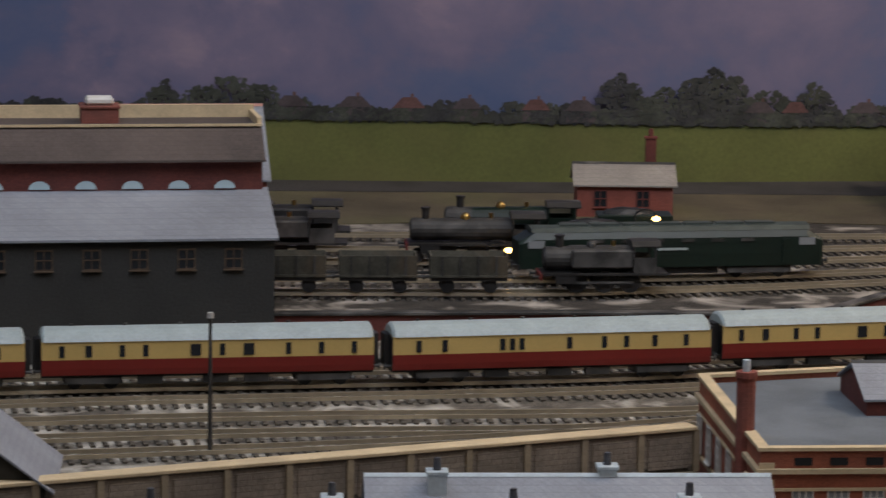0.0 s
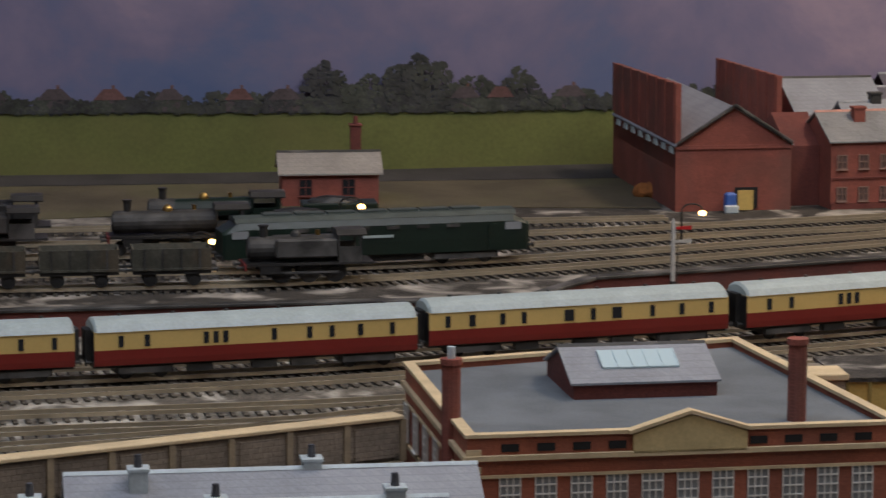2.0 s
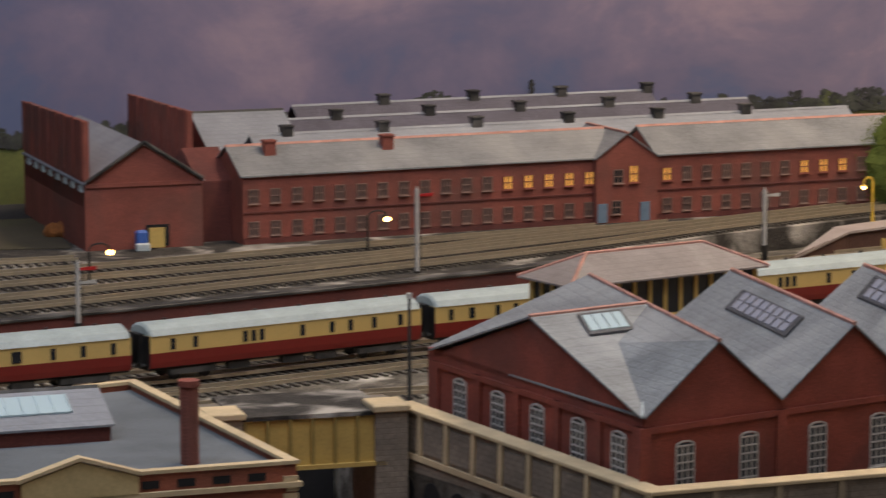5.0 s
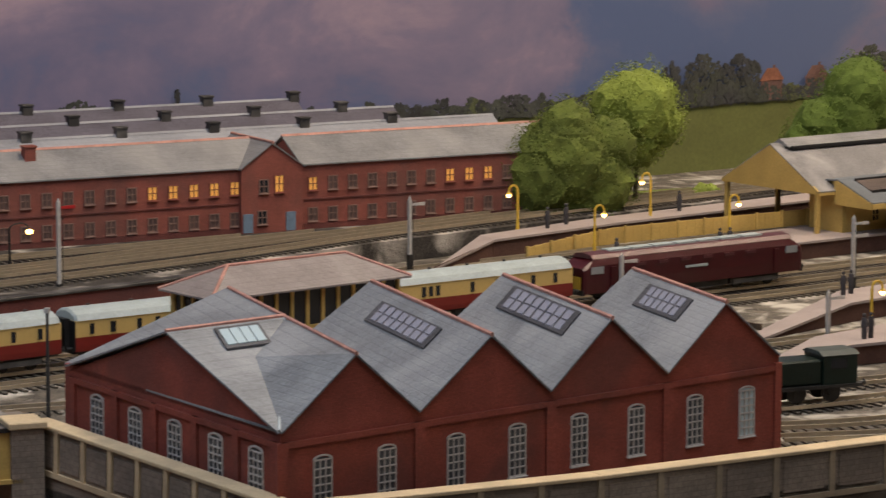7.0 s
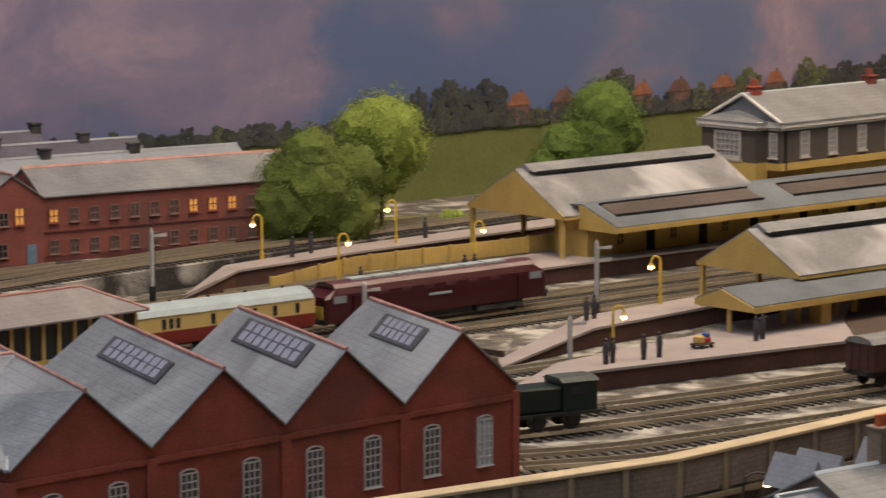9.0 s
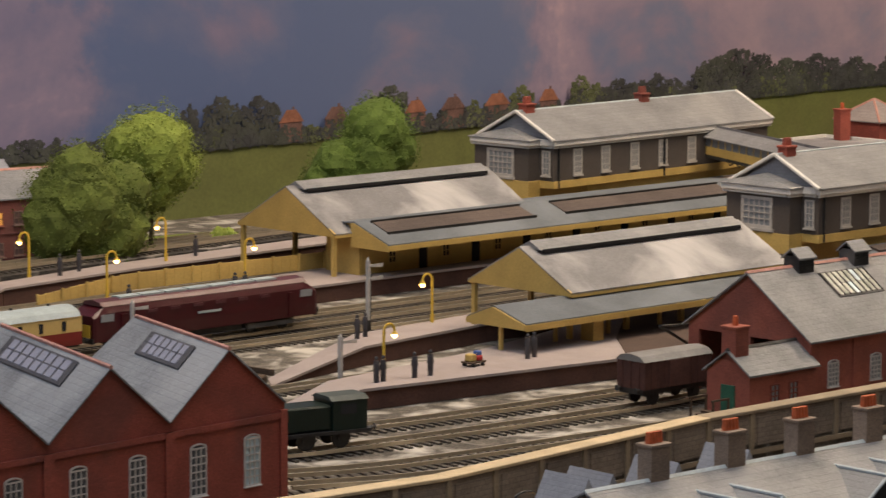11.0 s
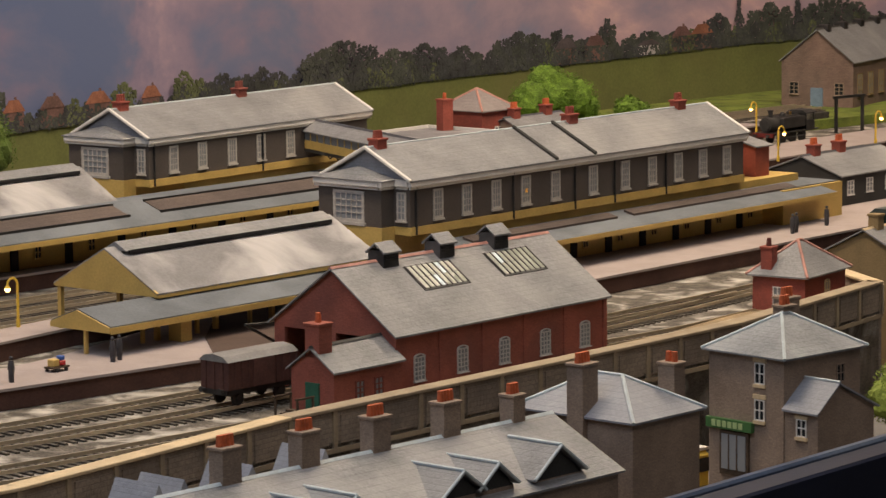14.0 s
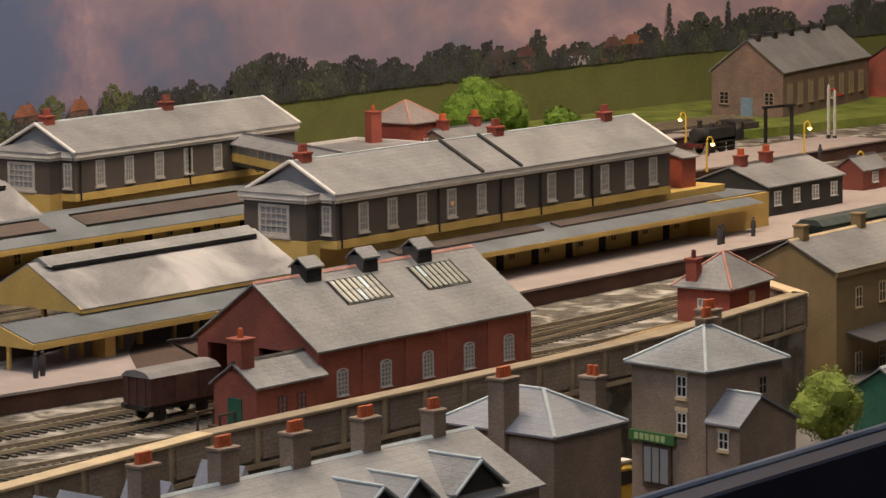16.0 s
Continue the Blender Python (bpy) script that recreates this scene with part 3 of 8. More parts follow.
for pts in ([(-0.6, 1.45), (-0.03, 1.478), (0.092, 1.494), (0.232, 1.537), (0.37, 1.592), (0.50, 1.648), (0.60, 1.70), (0.72, 1.752), (0.90, 1.822), (1.2, 1.94), (1.8, 2.1)],
            [(-0.6, 1.49), (-0.03, 1.515), (0.095, 1.528), (0.184, 1.551), (0.325, 1.60), (0.45, 1.652), (0.606, 1.722), (0.70, 1.764), (0.88, 1.835), (1.2, 1.965), (1.8, 2.12)],
            [(-0.6, 1.535), (-0.02, 1.566), (0.09, 1.575), (0.178, 1.588), (0.265, 1.612), (0.395, 1.645), (0.48, 1.683), (0.58, 1.722)],
            [(-0.6, 1.58), (0.0, 1.606), (0.12, 1.614), (0.20, 1.628), (0.30, 1.652), (0.42, 1.685), (0.54, 1.718)],
            [(-0.6, 1.62), (-0.05, 1.650), (0.06, 1.660), (0.16, 1.664), (0.26, 1.672)]):
    railway_track(pts, 0.0122)
# the upper level runs on past the end of its wall on a low bank
sheet("bank", [(0.53, 1.652), (0.60, 1.688), (0.72, 1.738), (0.90, 1.808), (1.2, 1.925), (1.8, 2.085), (1.8, 2.135), (1.2, 1.985), (0.88, 1.85), (0.66, 1.76), (0.60, 1.76)], -0.002, 0.0097, "ballast_dark", "low ballasted bank carrying two running lines")

# ---- painted backscene ----
BD = [(-1.2, 1.86), (-0.1, 1.865), (0.25, 1.895), (0.55, 1.935), (0.92, 2.01), (1.25, 2.14), (1.57, 2.27), (2.1, 2.37), (3.0, 2.45)]
BDP = smooth(BD, 0.02)


FIELD = [(-1.2, 0.0455), (-0.06, 0.0455), (0.18, 0.0432), (0.60, 0.0415), (0.93, 0.0409), (1.11, 0.0390), (1.30, 0.0372), (1.50, 0.0366), (1.77, 0.0398), (1.92, 0.0432), (3.0, 0.0560)]


def field_top(x):
    """The height of the printed meadow's far edge."""
    for (x0, z0), (x1, z1) in zip(FIELD, FIELD[1:]):
        if x <= x1:
            return z0 + (z1 - z0) * (x - x0) / (x1 - x0)
    return FIELD[-1][1]


def bd_strip(name, material, z0, z1, back, label):
    """A sheet along the backscene; without z1 it ends at the meadow's far edge."""
    bm = bmesh.new()
    r = []
    for p in BDP:
        zt = field_top(p.x) if z1 is None else z1
        r.append([bm.verts.new((p.x, p.y + d, z)) for d, z in ((back, z0), (back + 0.003, z0), (back + 0.003, zt), (back, zt))])
    for a, b in zip(r, r[1:]):
        for k in range(4):
            bm.faces.new((a[k], a[(k + 1) % 4], b[(k + 1) % 4], b[k]))
    return solid(name, bm, material, label, "backdrop", "structure")


def sky_mat():
    m = bpy.data.materials.new("printed evening sky")
    m.use_nodes = True
    nt = m.node_tree
    b = nt.nodes["Principled BSDF"]
    b.inputs["Roughness"].default_value = 0.85
    tc, mp = nt.nodes.new("ShaderNodeTexCoord"), nt.nodes.new("ShaderNodeMapping")
    mp.inputs["Scale"].default_value = (7.5, 2.0, 11.0)
    nt.links.new(tc.outputs["Object"], mp.inputs["Vector"])
    n = nt.nodes.new("ShaderNodeTexNoise")
    n.inputs["Scale"].default_value, n.inputs["Detail"].default_value, n.inputs["Roughness"].default_value, n.inputs["Distortion"].default_value = 1.0, 8, 0.60, 0.30
    nt.links.new(mp.outputs["Vector"], n.inputs["Vector"])
    # cloud banks and clear gaps along the print, with ragged edges
    sx, wob, at = nt.nodes.new("ShaderNodeSeparateXYZ"), nt.nodes.new("ShaderNodeMath"), nt.nodes.new("ShaderNodeMapRange")
    nt.links.new(tc.outputs["Object"], sx.inputs[0])
    edge = nt.nodes.new("ShaderNodeTexNoise")
    edge.inputs["Scale"].default_value, edge.inputs["Detail"].default_value, edge.inputs["Roughness"].default_value = 14, 7, 0.62
    nt.links.new(tc.outputs["Object"], edge.inputs["Vector"])
    wob.operation = "MULTIPLY_ADD"
    nt.links.new(edge.outputs["Fac"], wob.inputs[0])
    wob.inputs[1].default_value = 0.22
    nt.links.new(sx.outputs[0], wob.inputs[2])
    at.inputs["From Min"].default_value, at.inputs["From Max"].default_value = -0.29, 2.31
    nt.links.new(wob.outputs[0], at.inputs["Value"])
    bank = nt.nodes.new("ShaderNodeValToRGB")
    be = bank.color_ramp.elements
    stops = ((-0.30, 0.46), (-0.21, 0.44), (-0.18, 0.60), (-0.12, 0.60), (-0.09, 0.49), (0.05, 0.50), (0.12, 0.55), (0.20, 0.47), (0.34, 0.55), (0.46, 0.60), (0.56, 0.50),
             (0.68, 0.61), (0.80, 0.60), (0.835, 0.38), (1.00, 0.36), (1.20, 0.38), (1.25, 0.60), (1.60, 0.57), (2.20, 0.58))
    be[0].position, be[0].color = (stops[0][0] + 0.4) / 2.6, (stops[0][1],) * 3 + (1,)
    be[1].position, be[1].color = (stops[-1][0] + 0.4) / 2.6, (stops[-1][1],) * 3 + (1,)
    for u, v in stops[1:-1]:
        k = be.new((u + 0.4) / 2.6)
        k.color = (v, v, v, 1)
    nt.links.new(at.outputs["Result"], bank.inputs["Fac"])
    den = nt.nodes.new("ShaderNodeMath")
    nt.links.new(n.outputs["Fac"], den.inputs[0]), nt.links.new(bank.outputs["Color"], den.inputs[1])
    sub = nt.nodes.new("ShaderNodeMath")
    sub.operation = "SUBTRACT"
    nt.links.new(den.outputs[0], sub.inputs[0])
    sub.inputs[1].default_value = 0.5
    r = nt.nodes.new("ShaderNodeValToRGB")
    e = r.color_ramp.elements
    e[0].position, e[0].color = 0.36, (0.090, 0.125, 0.250, 1)
    e[1].position, e[1].color = 0.76, (0.36, 0.27, 0.34, 1)
    for pos, c in ((0.45, (0.118, 0.140, 0.255, 1)), (0.53, (0.165, 0.152, 0.250, 1)), (0.63, (0.220, 0.185, 0.278, 1))):
        k = e.new(pos)
        k.color = c
    nt.links.new(sub.outputs[0], r.inputs["Fac"])
    # warmer, stronger light towards the right is multiplied into the print's colour
    sp, mr, mx = nt.nodes.new("ShaderNodeSeparateXYZ"), nt.nodes.new("ShaderNodeMapRange"), nt.nodes.new("ShaderNodeMix")
    nt.links.new(tc.outputs["Object"], sp.inputs[0])
    nt.links.new(sp.outputs[0], mr.inputs["Value"])
    mr.inputs["From Min"].default_value, mr.inputs["From Max"].default_value = 0.9, 1.9
    mx.data_type, mx.blend_type = "RGBA", "MULTIPLY"
    mx.inputs[7].default_value = (1.98, 1.66, 1.28, 1)
    nt.links.new(mr.outputs["Result"], mx.inputs[0])
    nt.links.new(r.outputs["Color"], mx.inputs[6])
    nt.links.new(mx.outputs[2], b.inputs["Base Color"])
    return m


M["sky"] = sky_mat()
bd_strip("backdrop_sky", "sky", -0.06, 0.45, 0.0, "printed cloudy mauve and blue evening sky backscene")
bd_strip("backdrop_field", "print_green", -0.06, None, -0.0035, "printed green meadow along the foot of the backscene")


M["window_putty"] = mat("grey white window paint", (0.56, 0.53, 0.50), 0.7, 0.12, 200, 0.0, 900)

M["slate_pale"] = mat("pale grey slate", (0.29, 0.30, 0.33), 0.55, 0.12, 40, 0.3, 700, rows=SL, stain=(0.4, 0.41, 0.44), stain_amt=0.5)


# ---- goods shed ----
# lighter version of brick_deep, the light on the shed put into its colour
M["brick_shed"] = mat("orange red brick, lightened as if lit", (0.40, 0.115, 0.075), 0.85, 0.2, 70, 0.3, 1200, brick=BR, stain=(0.24, 0.085, 0.062), stain_amt=0.7)


def goods_shed():
    L, W, ze, zr = 0.1465, 0.0700, 0.0298, 0.0548
    b = thing("goods_shed", pose(0.8747, 1.2623, -0.001, 0, 0, 16.4), "red brick goods shed with grey slate roof, skylights and vents", "shed")
    bm = bmesh.new()
    ym = W / 2
    # end wall with two wagon doorways
    for y in (0, W - 0.002):
        pbox("side_wall", "brick_shed", b, 0.002, y, 0, L - 0.002, y + 0.002, ze)
    extrude(bm, [(L - 0.002, 0, 0), (L - 0.002, W, 0), (L - 0.002, W, ze), (L - 0.002, ym, zr - 0.001), (L - 0.002, 0, ze)], (0.002, 0, 0))
    part("end_wall", bm, "brick_shed", b)
    bm = bmesh.new()
    extrude(bm, [(0, 0, 0.0265), (0, W, 0.0265), (0, W, ze), (0, ym, zr - 0.001), (0, 0, ze)], (0.002, 0, 0))
    part("gable", bm, "brick_shed", b)
    for y0, y1 in ((0, 0.012), (0.034, 0.042), (0.064, W)):
        pbox("door_pier", "brick_shed", b, 0, y0, 0, 0.002, y1, 0.0265)
    gable_roof(b, 0, 0, L, W, ze, zr, "slate", 0.0022)
    for k in range(6):
        u = 0.001 + (L - 0.002) * k / 5
        pbox("pilaster", "brick_shed", b, u - 0.0014, -0.0008, 0, u + 0.0014, 0, ze - 0.003)
    pbox("cornice", "brick_shed", b, 0, -0.0012, ze - 0.003, L, 0, ze - 0.001)
    for k in range(5):
        window(b, 0.001 + (L - 0.002) * (k + 0.5) / 5, 0, 0.0075, 0, 0.0062, 0.0095, 3, 5, "window_putty", "pane_pale", True)
    k = (zr - ze) / ym
    for u in (0.040, 0.095):
        bm = bmesh.new()
        slab(bm, [(u - 0.0006, 0.0165, ze + k * 0.0165 + 0.0004), (u + 0.0306, 0.0165, ze + k * 0.0165 + 0.0004), (u + 0.0306, 0.0295, ze + k * 0.0295 + 0.0004), (u - 0.0006, 0.0295, ze + k * 0.0295 + 0.0004)], 0.0003)
        sk = part("skylight", bm, "grime", b, "long glazed skylight with thin dark bars")
        for i in range(9):
            x = u + i * 0.00367
            bm = bmesh.new()
            extrude(bm, [(x, 0.017, ze + k * 0.017 + 0.0003), (x + 0.0007, 0.017, ze + k * 0.017 + 0.0003), (x + 0.0007, 0.029, ze + k * 0.029 + 0.0003), (x, 0.029, ze + k * 0.029 + 0.0003)], (0, 0, 0.0007))
            part("glazing_bar", bm, "grime", sk)
            if i < 8:
                for y0, y1 in ((0.0173, 0.0228), (0.0232, 0.0287)):
                    bm = bmesh.new()
                    slab(bm, [(x + 0.0008, y0, ze + k * y0 + 0.0007), (x + 0.0035, y0, ze + k * y0 + 0.0007), (x + 0.0035, y1, ze + k * y1 + 0.0007), (x + 0.0008, y1, ze + k * y1 + 0.0007)], 0.0002)
                    # a few panes get the pale glass as painted lamp glints
                    part("pane", bm, "skylight" if (i * 7 + int(u * 1000) + int(y0 * 1e4)) % 9 == 0 else "pane_shed", sk)
    for u in (0.028, 0.066, 0.104):
        v = pbox("roof_vent", "grime", b, u, ym - 0.0045, zr - 0.003, u + 0.010, ym + 0.0045, zr + 0.0045)
        for i in range(3):
            pbox("louvre", "stone_dark", v, u + 0.001, ym - 0.005, zr + i * 0.0013, u + 0.009, ym - 0.0045, zr + i * 0.0013 + 0.0007)
        gable_roof(v, u, ym - 0.0045, u + 0.010, ym + 0.0045, zr + 0.0045, zr + 0.008, "slate", 0.001, ridge=None, name="vent_roof")
    # office in front of the end wall
    o = thing("goods_office", pose(0.8747, 1.2623, -0.001, 0, 0, 16.4) @ pose(-0.0435, -0.004, 0), "small red brick office with slate roof and green door", "office")
    gable_walls(o, 0, 0, 0.0425, 0.024, 0, 0.0200, 0.0285, "brick_shed")
    gable_roof(o, 0, 0, 0.0425, 0.024, 0.0200, 0.0285, "slate", 0.0016, ridge="grime")
    chimney(o, 0.004, 0.012, 0.024, 0.0385, 0.008, 0.008, 1, "brick_shed")
    pbox("door", "door_green", o, -0.0008, 0.008, 0.002, 0.0, 0.0155, 0.0135)
    for u in (0.016, 0.028):
        window(o, u, 0, 0.006, 0, 0.0045, 0.007, 2, 3, "brick", "pane_pale")
    st = thing("steps", pose(0.8747, 1.2623, -0.001, 0, 0, 16.4) @ pose(-0.060, 0.002, 0), "timber steps with handrails at the office door", "steps")
    for i in range(3):
        pbox("tread", "bark", st, i * 0.0036, 0, i * 0.0009, i * 0.0036 + 0.0036, 0.013, i * 0.0009 + 0.0009)
    for y in (0, 0.0125):
        for x in (0.0005, 0.010):
            pbox("post", "bark", st, x, y, 0, x + 0.0008, y + 0.0008, 0.009)
        pbox("handrail", "bark", st, 0, y, 0.0085, 0.011, y + 0.0008, 0.0093)


goods_shed()


# ---- four-bay engineering shed, its bays set askew to the street front ----
def prism(bm, front, back):
    a, b = [bm.verts.new(p) for p in front], [bm.verts.new(p) for p in back]
    n = len(a)
    bm.faces.new(a[::-1])
    bm.faces.new(b)
    for i in range(n):
        bm.faces.new((a[i], a[(i + 1) % n], b[(i + 1) % n], b[i]))


def bay_shed():
    n, w, ze, za, skew = 4, 0.0585, 0.0388, 0.0617, 0.36
    valleys, apexes = (0.0, 0.0589, 0.1187, 0.1754, 0.2330), (0.0312, 0.0910, 0.1475, 0.2045)
    b = thing("workshop", pose(0.3676, 1.0931, -0.001, 0, 0, 20.2), "red brick workshop with four slate gabled bays and skylights", "workshop")
    xl = lambda y: -0.26 * y
    db = lambda x: 0.151 - 0.345 * x
    for i in range(n):
        x0, x1, xm = valleys[i], valleys[i + 1], apexes[i]
        k = (za - ze) / (xm - x0)
        xb = x0 if i else xl(0.151)
        bm = bmesh.new()
        prism(bm, [(x0, 0, 0), (x1, 0, 0), (x1, 0, ze), (xm, 0, za - 0.0008), (x0, 0, ze)],
              [(xb, db(x0), 0), (x1, db(x1), 0), (x1, db(x1), ze), (xm, db(xm), za - 0.0008), (xb, db(x0), ze)])
        part("wall", bm, "brick_deep", b)
        bm = bmesh.new()
        slab(bm, [(x0, -0.0015, ze), (xm, -0.0015, za), (xm, db(xm) + 0.001, za), (xb, db(x0) + 0.001, ze)], 0.0007)
        slab(bm, [(xm, -0.0015, za), (x1, -0.0015, ze), (x1, db(x1) + 0.001, ze), (xm, db(xm) + 0.001, za)], 0.0007)
        rf = part("roof", bm, "slate_blue", b)
        bm = bmesh.new()
        tube(bm, (xm, -0.0016, za), (xm, db(xm), za), 0.0009, n=6)
        part("ridge", bm, "ridge", rf)
        if i:
            u0, u1, y0, y1 = ((0.0178, 0.0264, 0.034, 0.0955), (0.0168, 0.0260, 0.0215, 0.084), (0.0163, 0.0252, 0.0205, 0.059))[i - 1]
            f = lambda u: ze + k * u
            bm = bmesh.new()
            slab(bm, [(x0 + u0, y0, f(u0) + 0.0009), (x0 + u1, y0, f(u1) + 0.0009), (x0 + u1, y1, f(u1) + 0.0009), (x0 + u0, y1, f(u0) + 0.0009)], 0.0007)
            sk = part("skylight", bm, "slate_dark", b, "dark framed patent glazing skylight")
            cols = 8 if i < 3 else 6
            for c in range(cols):
                for r in range(2):
                    ya = y0 + 0.004 + (y1 - y0 - 0.007) * c / cols
                    yb = ya + (y1 - y0 - 0.007) / cols * 0.76
                    ua = u0 + 0.0009 + r * (u1 - u0) * 0.43
                    ub = ua + (u1 - u0) * 0.37
                    bm = bmesh.new()
                    slab(bm, [(x0 + ua, ya, f(ua) + 0.0012), (x0 + ub, ya, f(ub) + 0.0012), (x0 + ub, yb, f(ub) + 0.0012), (x0 + ua, yb, f(ua) + 0.0012)], 0.0003)
                    part("pane", bm, "pane_sky", sk)
        # front pilasters and string course
        pbox("pilaster", "brick_deep", b, x0 - 0.002, -0.0012, 0, x0 + 0.0025, 0, ze - 0.004)
        pbox("string_course", "brick_deep", b, x0, -0.0010, ze - 0.006, x1, 0, ze - 0.004)
    pbox("pilaster", "brick_deep", b, valleys[n] - 0.0025, -0.0012, 0, valleys[n] + 0.001, 0, ze - 0.003)
    # cross gable on the side wall, its ridge meeting the first bay
    ym, yb = 0.0735, 0.147
    bm = bmesh.new()
    prism(bm, [(xl(0.001), 0.001, ze - 0.002), (xl(yb), yb, ze - 0.002), (xl(ym), ym, za - 0.001)],
          [(xl(0.001) + 0.002, 0.001, ze - 0.002), (xl(yb) + 0.002, yb, ze - 0.002), (xl(ym) + 0.002, ym, za - 0.001)])
    part("gable", bm, "brick_deep", b)
    zr = za + 0.0003
    bm = bmesh.new()
    slab(bm, [(-0.0016, -0.0015, ze), (apexes[0], ym, zr), (xl(ym) - 0.0018, ym, zr)], 0.0007)
    slab(bm, [(xl(ym) - 0.0018, ym, zr), (apexes[0], ym, zr), (xl(yb) - 0.0018, yb + 0.001, ze)], 0.0007)
    cr = part("roof", bm, "slate_blue", b)
    bm = bmesh.new()
    tube(bm, (xl(ym) - 0.0018, ym, zr), (apexes[0], ym, zr), 0.0009, n=6)
    part("ridge", bm, "ridge", cr)
    bm = bmesh.new()
    tube(bm, (-0.0012, -0.001, ze + 0.0003), (apexes[0], ym, za), 0.0006, n=6)
    part("hip_tile", bm, "lead", cr)
    # skylight on the cross slope
    g = lambda y: ze + (zr - ze) * (y + 0.0015) / (ym + 0.0015)
    quad = lambda u0, u1, y0, y1, h: [(u0, y0, g(y0) + h), (u1, y0, g(y0) + h), (u1, y1, g(y1) + h), (u0, y1, g(y1) + h)]
    bm = bmesh.new()
    slab(bm, quad(-0.0015, 0.0178, 0.0545, 0.0695, 0.001), 0.0008)
    sk = part("skylight", bm, "slate_dark", b)
    # pale pane colour imitates the overhead lamp reflected in this slope
    for i in range(4):
        bm = bmesh.new()
        u = -0.0002 + i * 0.0043
        slab(bm, quad(u, u + 0.0038, 0.0565, 0.0675, 0.0013), 0.0003)
        part("pane", bm, "skylight", sk)
    for y in (0.003, 0.028, 0.056, 0.084, 0.112, 0.144):
        bm = bmesh.new()
        prism(bm, [(xl(y - 0.002) - 0.0012, y - 0.002, 0), (xl(y - 0.002) + 0.0005, y - 0.002, 0), (xl(y - 0.002) + 0.0005, y - 0.002, ze - 0.004), (xl(y - 0.002) - 0.0012, y - 0.002, ze - 0.004)],
              [(xl(y + 0.002) - 0.0012, y + 0.002, 0), (xl(y + 0.002) + 0.0005, y + 0.002, 0), (xl(y + 0.002) + 0.0005, y + 0.002, ze - 0.004), (xl(y + 0.002) - 0.0012, y + 0.002, ze - 0.004)])
        part("pilaster", bm, "brick_deep", b)
    bm = bmesh.new()
    prism(bm, [(-0.001, 0, ze - 0.006), (0.0005, 0, ze - 0.006), (0.0005, 0, ze - 0.004), (-0.001, 0, ze - 0.004)],
          [(xl(yb) - 0.001, yb, ze - 0.006), (xl(yb) + 0.0005, yb, ze - 0.006), (xl(yb) + 0.0005, yb, ze - 0.004), (xl(yb) - 0.001, yb, ze - 0.004)])
    part("string_course", bm, "brick_deep", b)
    # the bays run back at a skew
    m = Matrix(((1, skew, 0, 0), (0, 1, 0, 0), (0, 0, 1, 0), (0, 0, 0, 1)))
    for ob in b.children_recursive:
        ob.data.transform(m)
    for i, x in enumerate((0.0172, 0.0448, 0.0753, 0.1033, 0.1325, 0.1601, 0.1894, 0.2162)):
        window(b, x, 0, 0.0103, 0, 0.0070, 0.0165, 3, 6, "window_putty", "skylight" if i == 7 else "pane_mid", True)
    for y in (0.0155, 0.042, 0.070, 0.098, 0.126):
        window(b, 0.1 * y, y, 0.0135, -95.7, 0.0085, 0.0155, 3, 6, "window_putty", "pane_mid", True)


bay_shed()


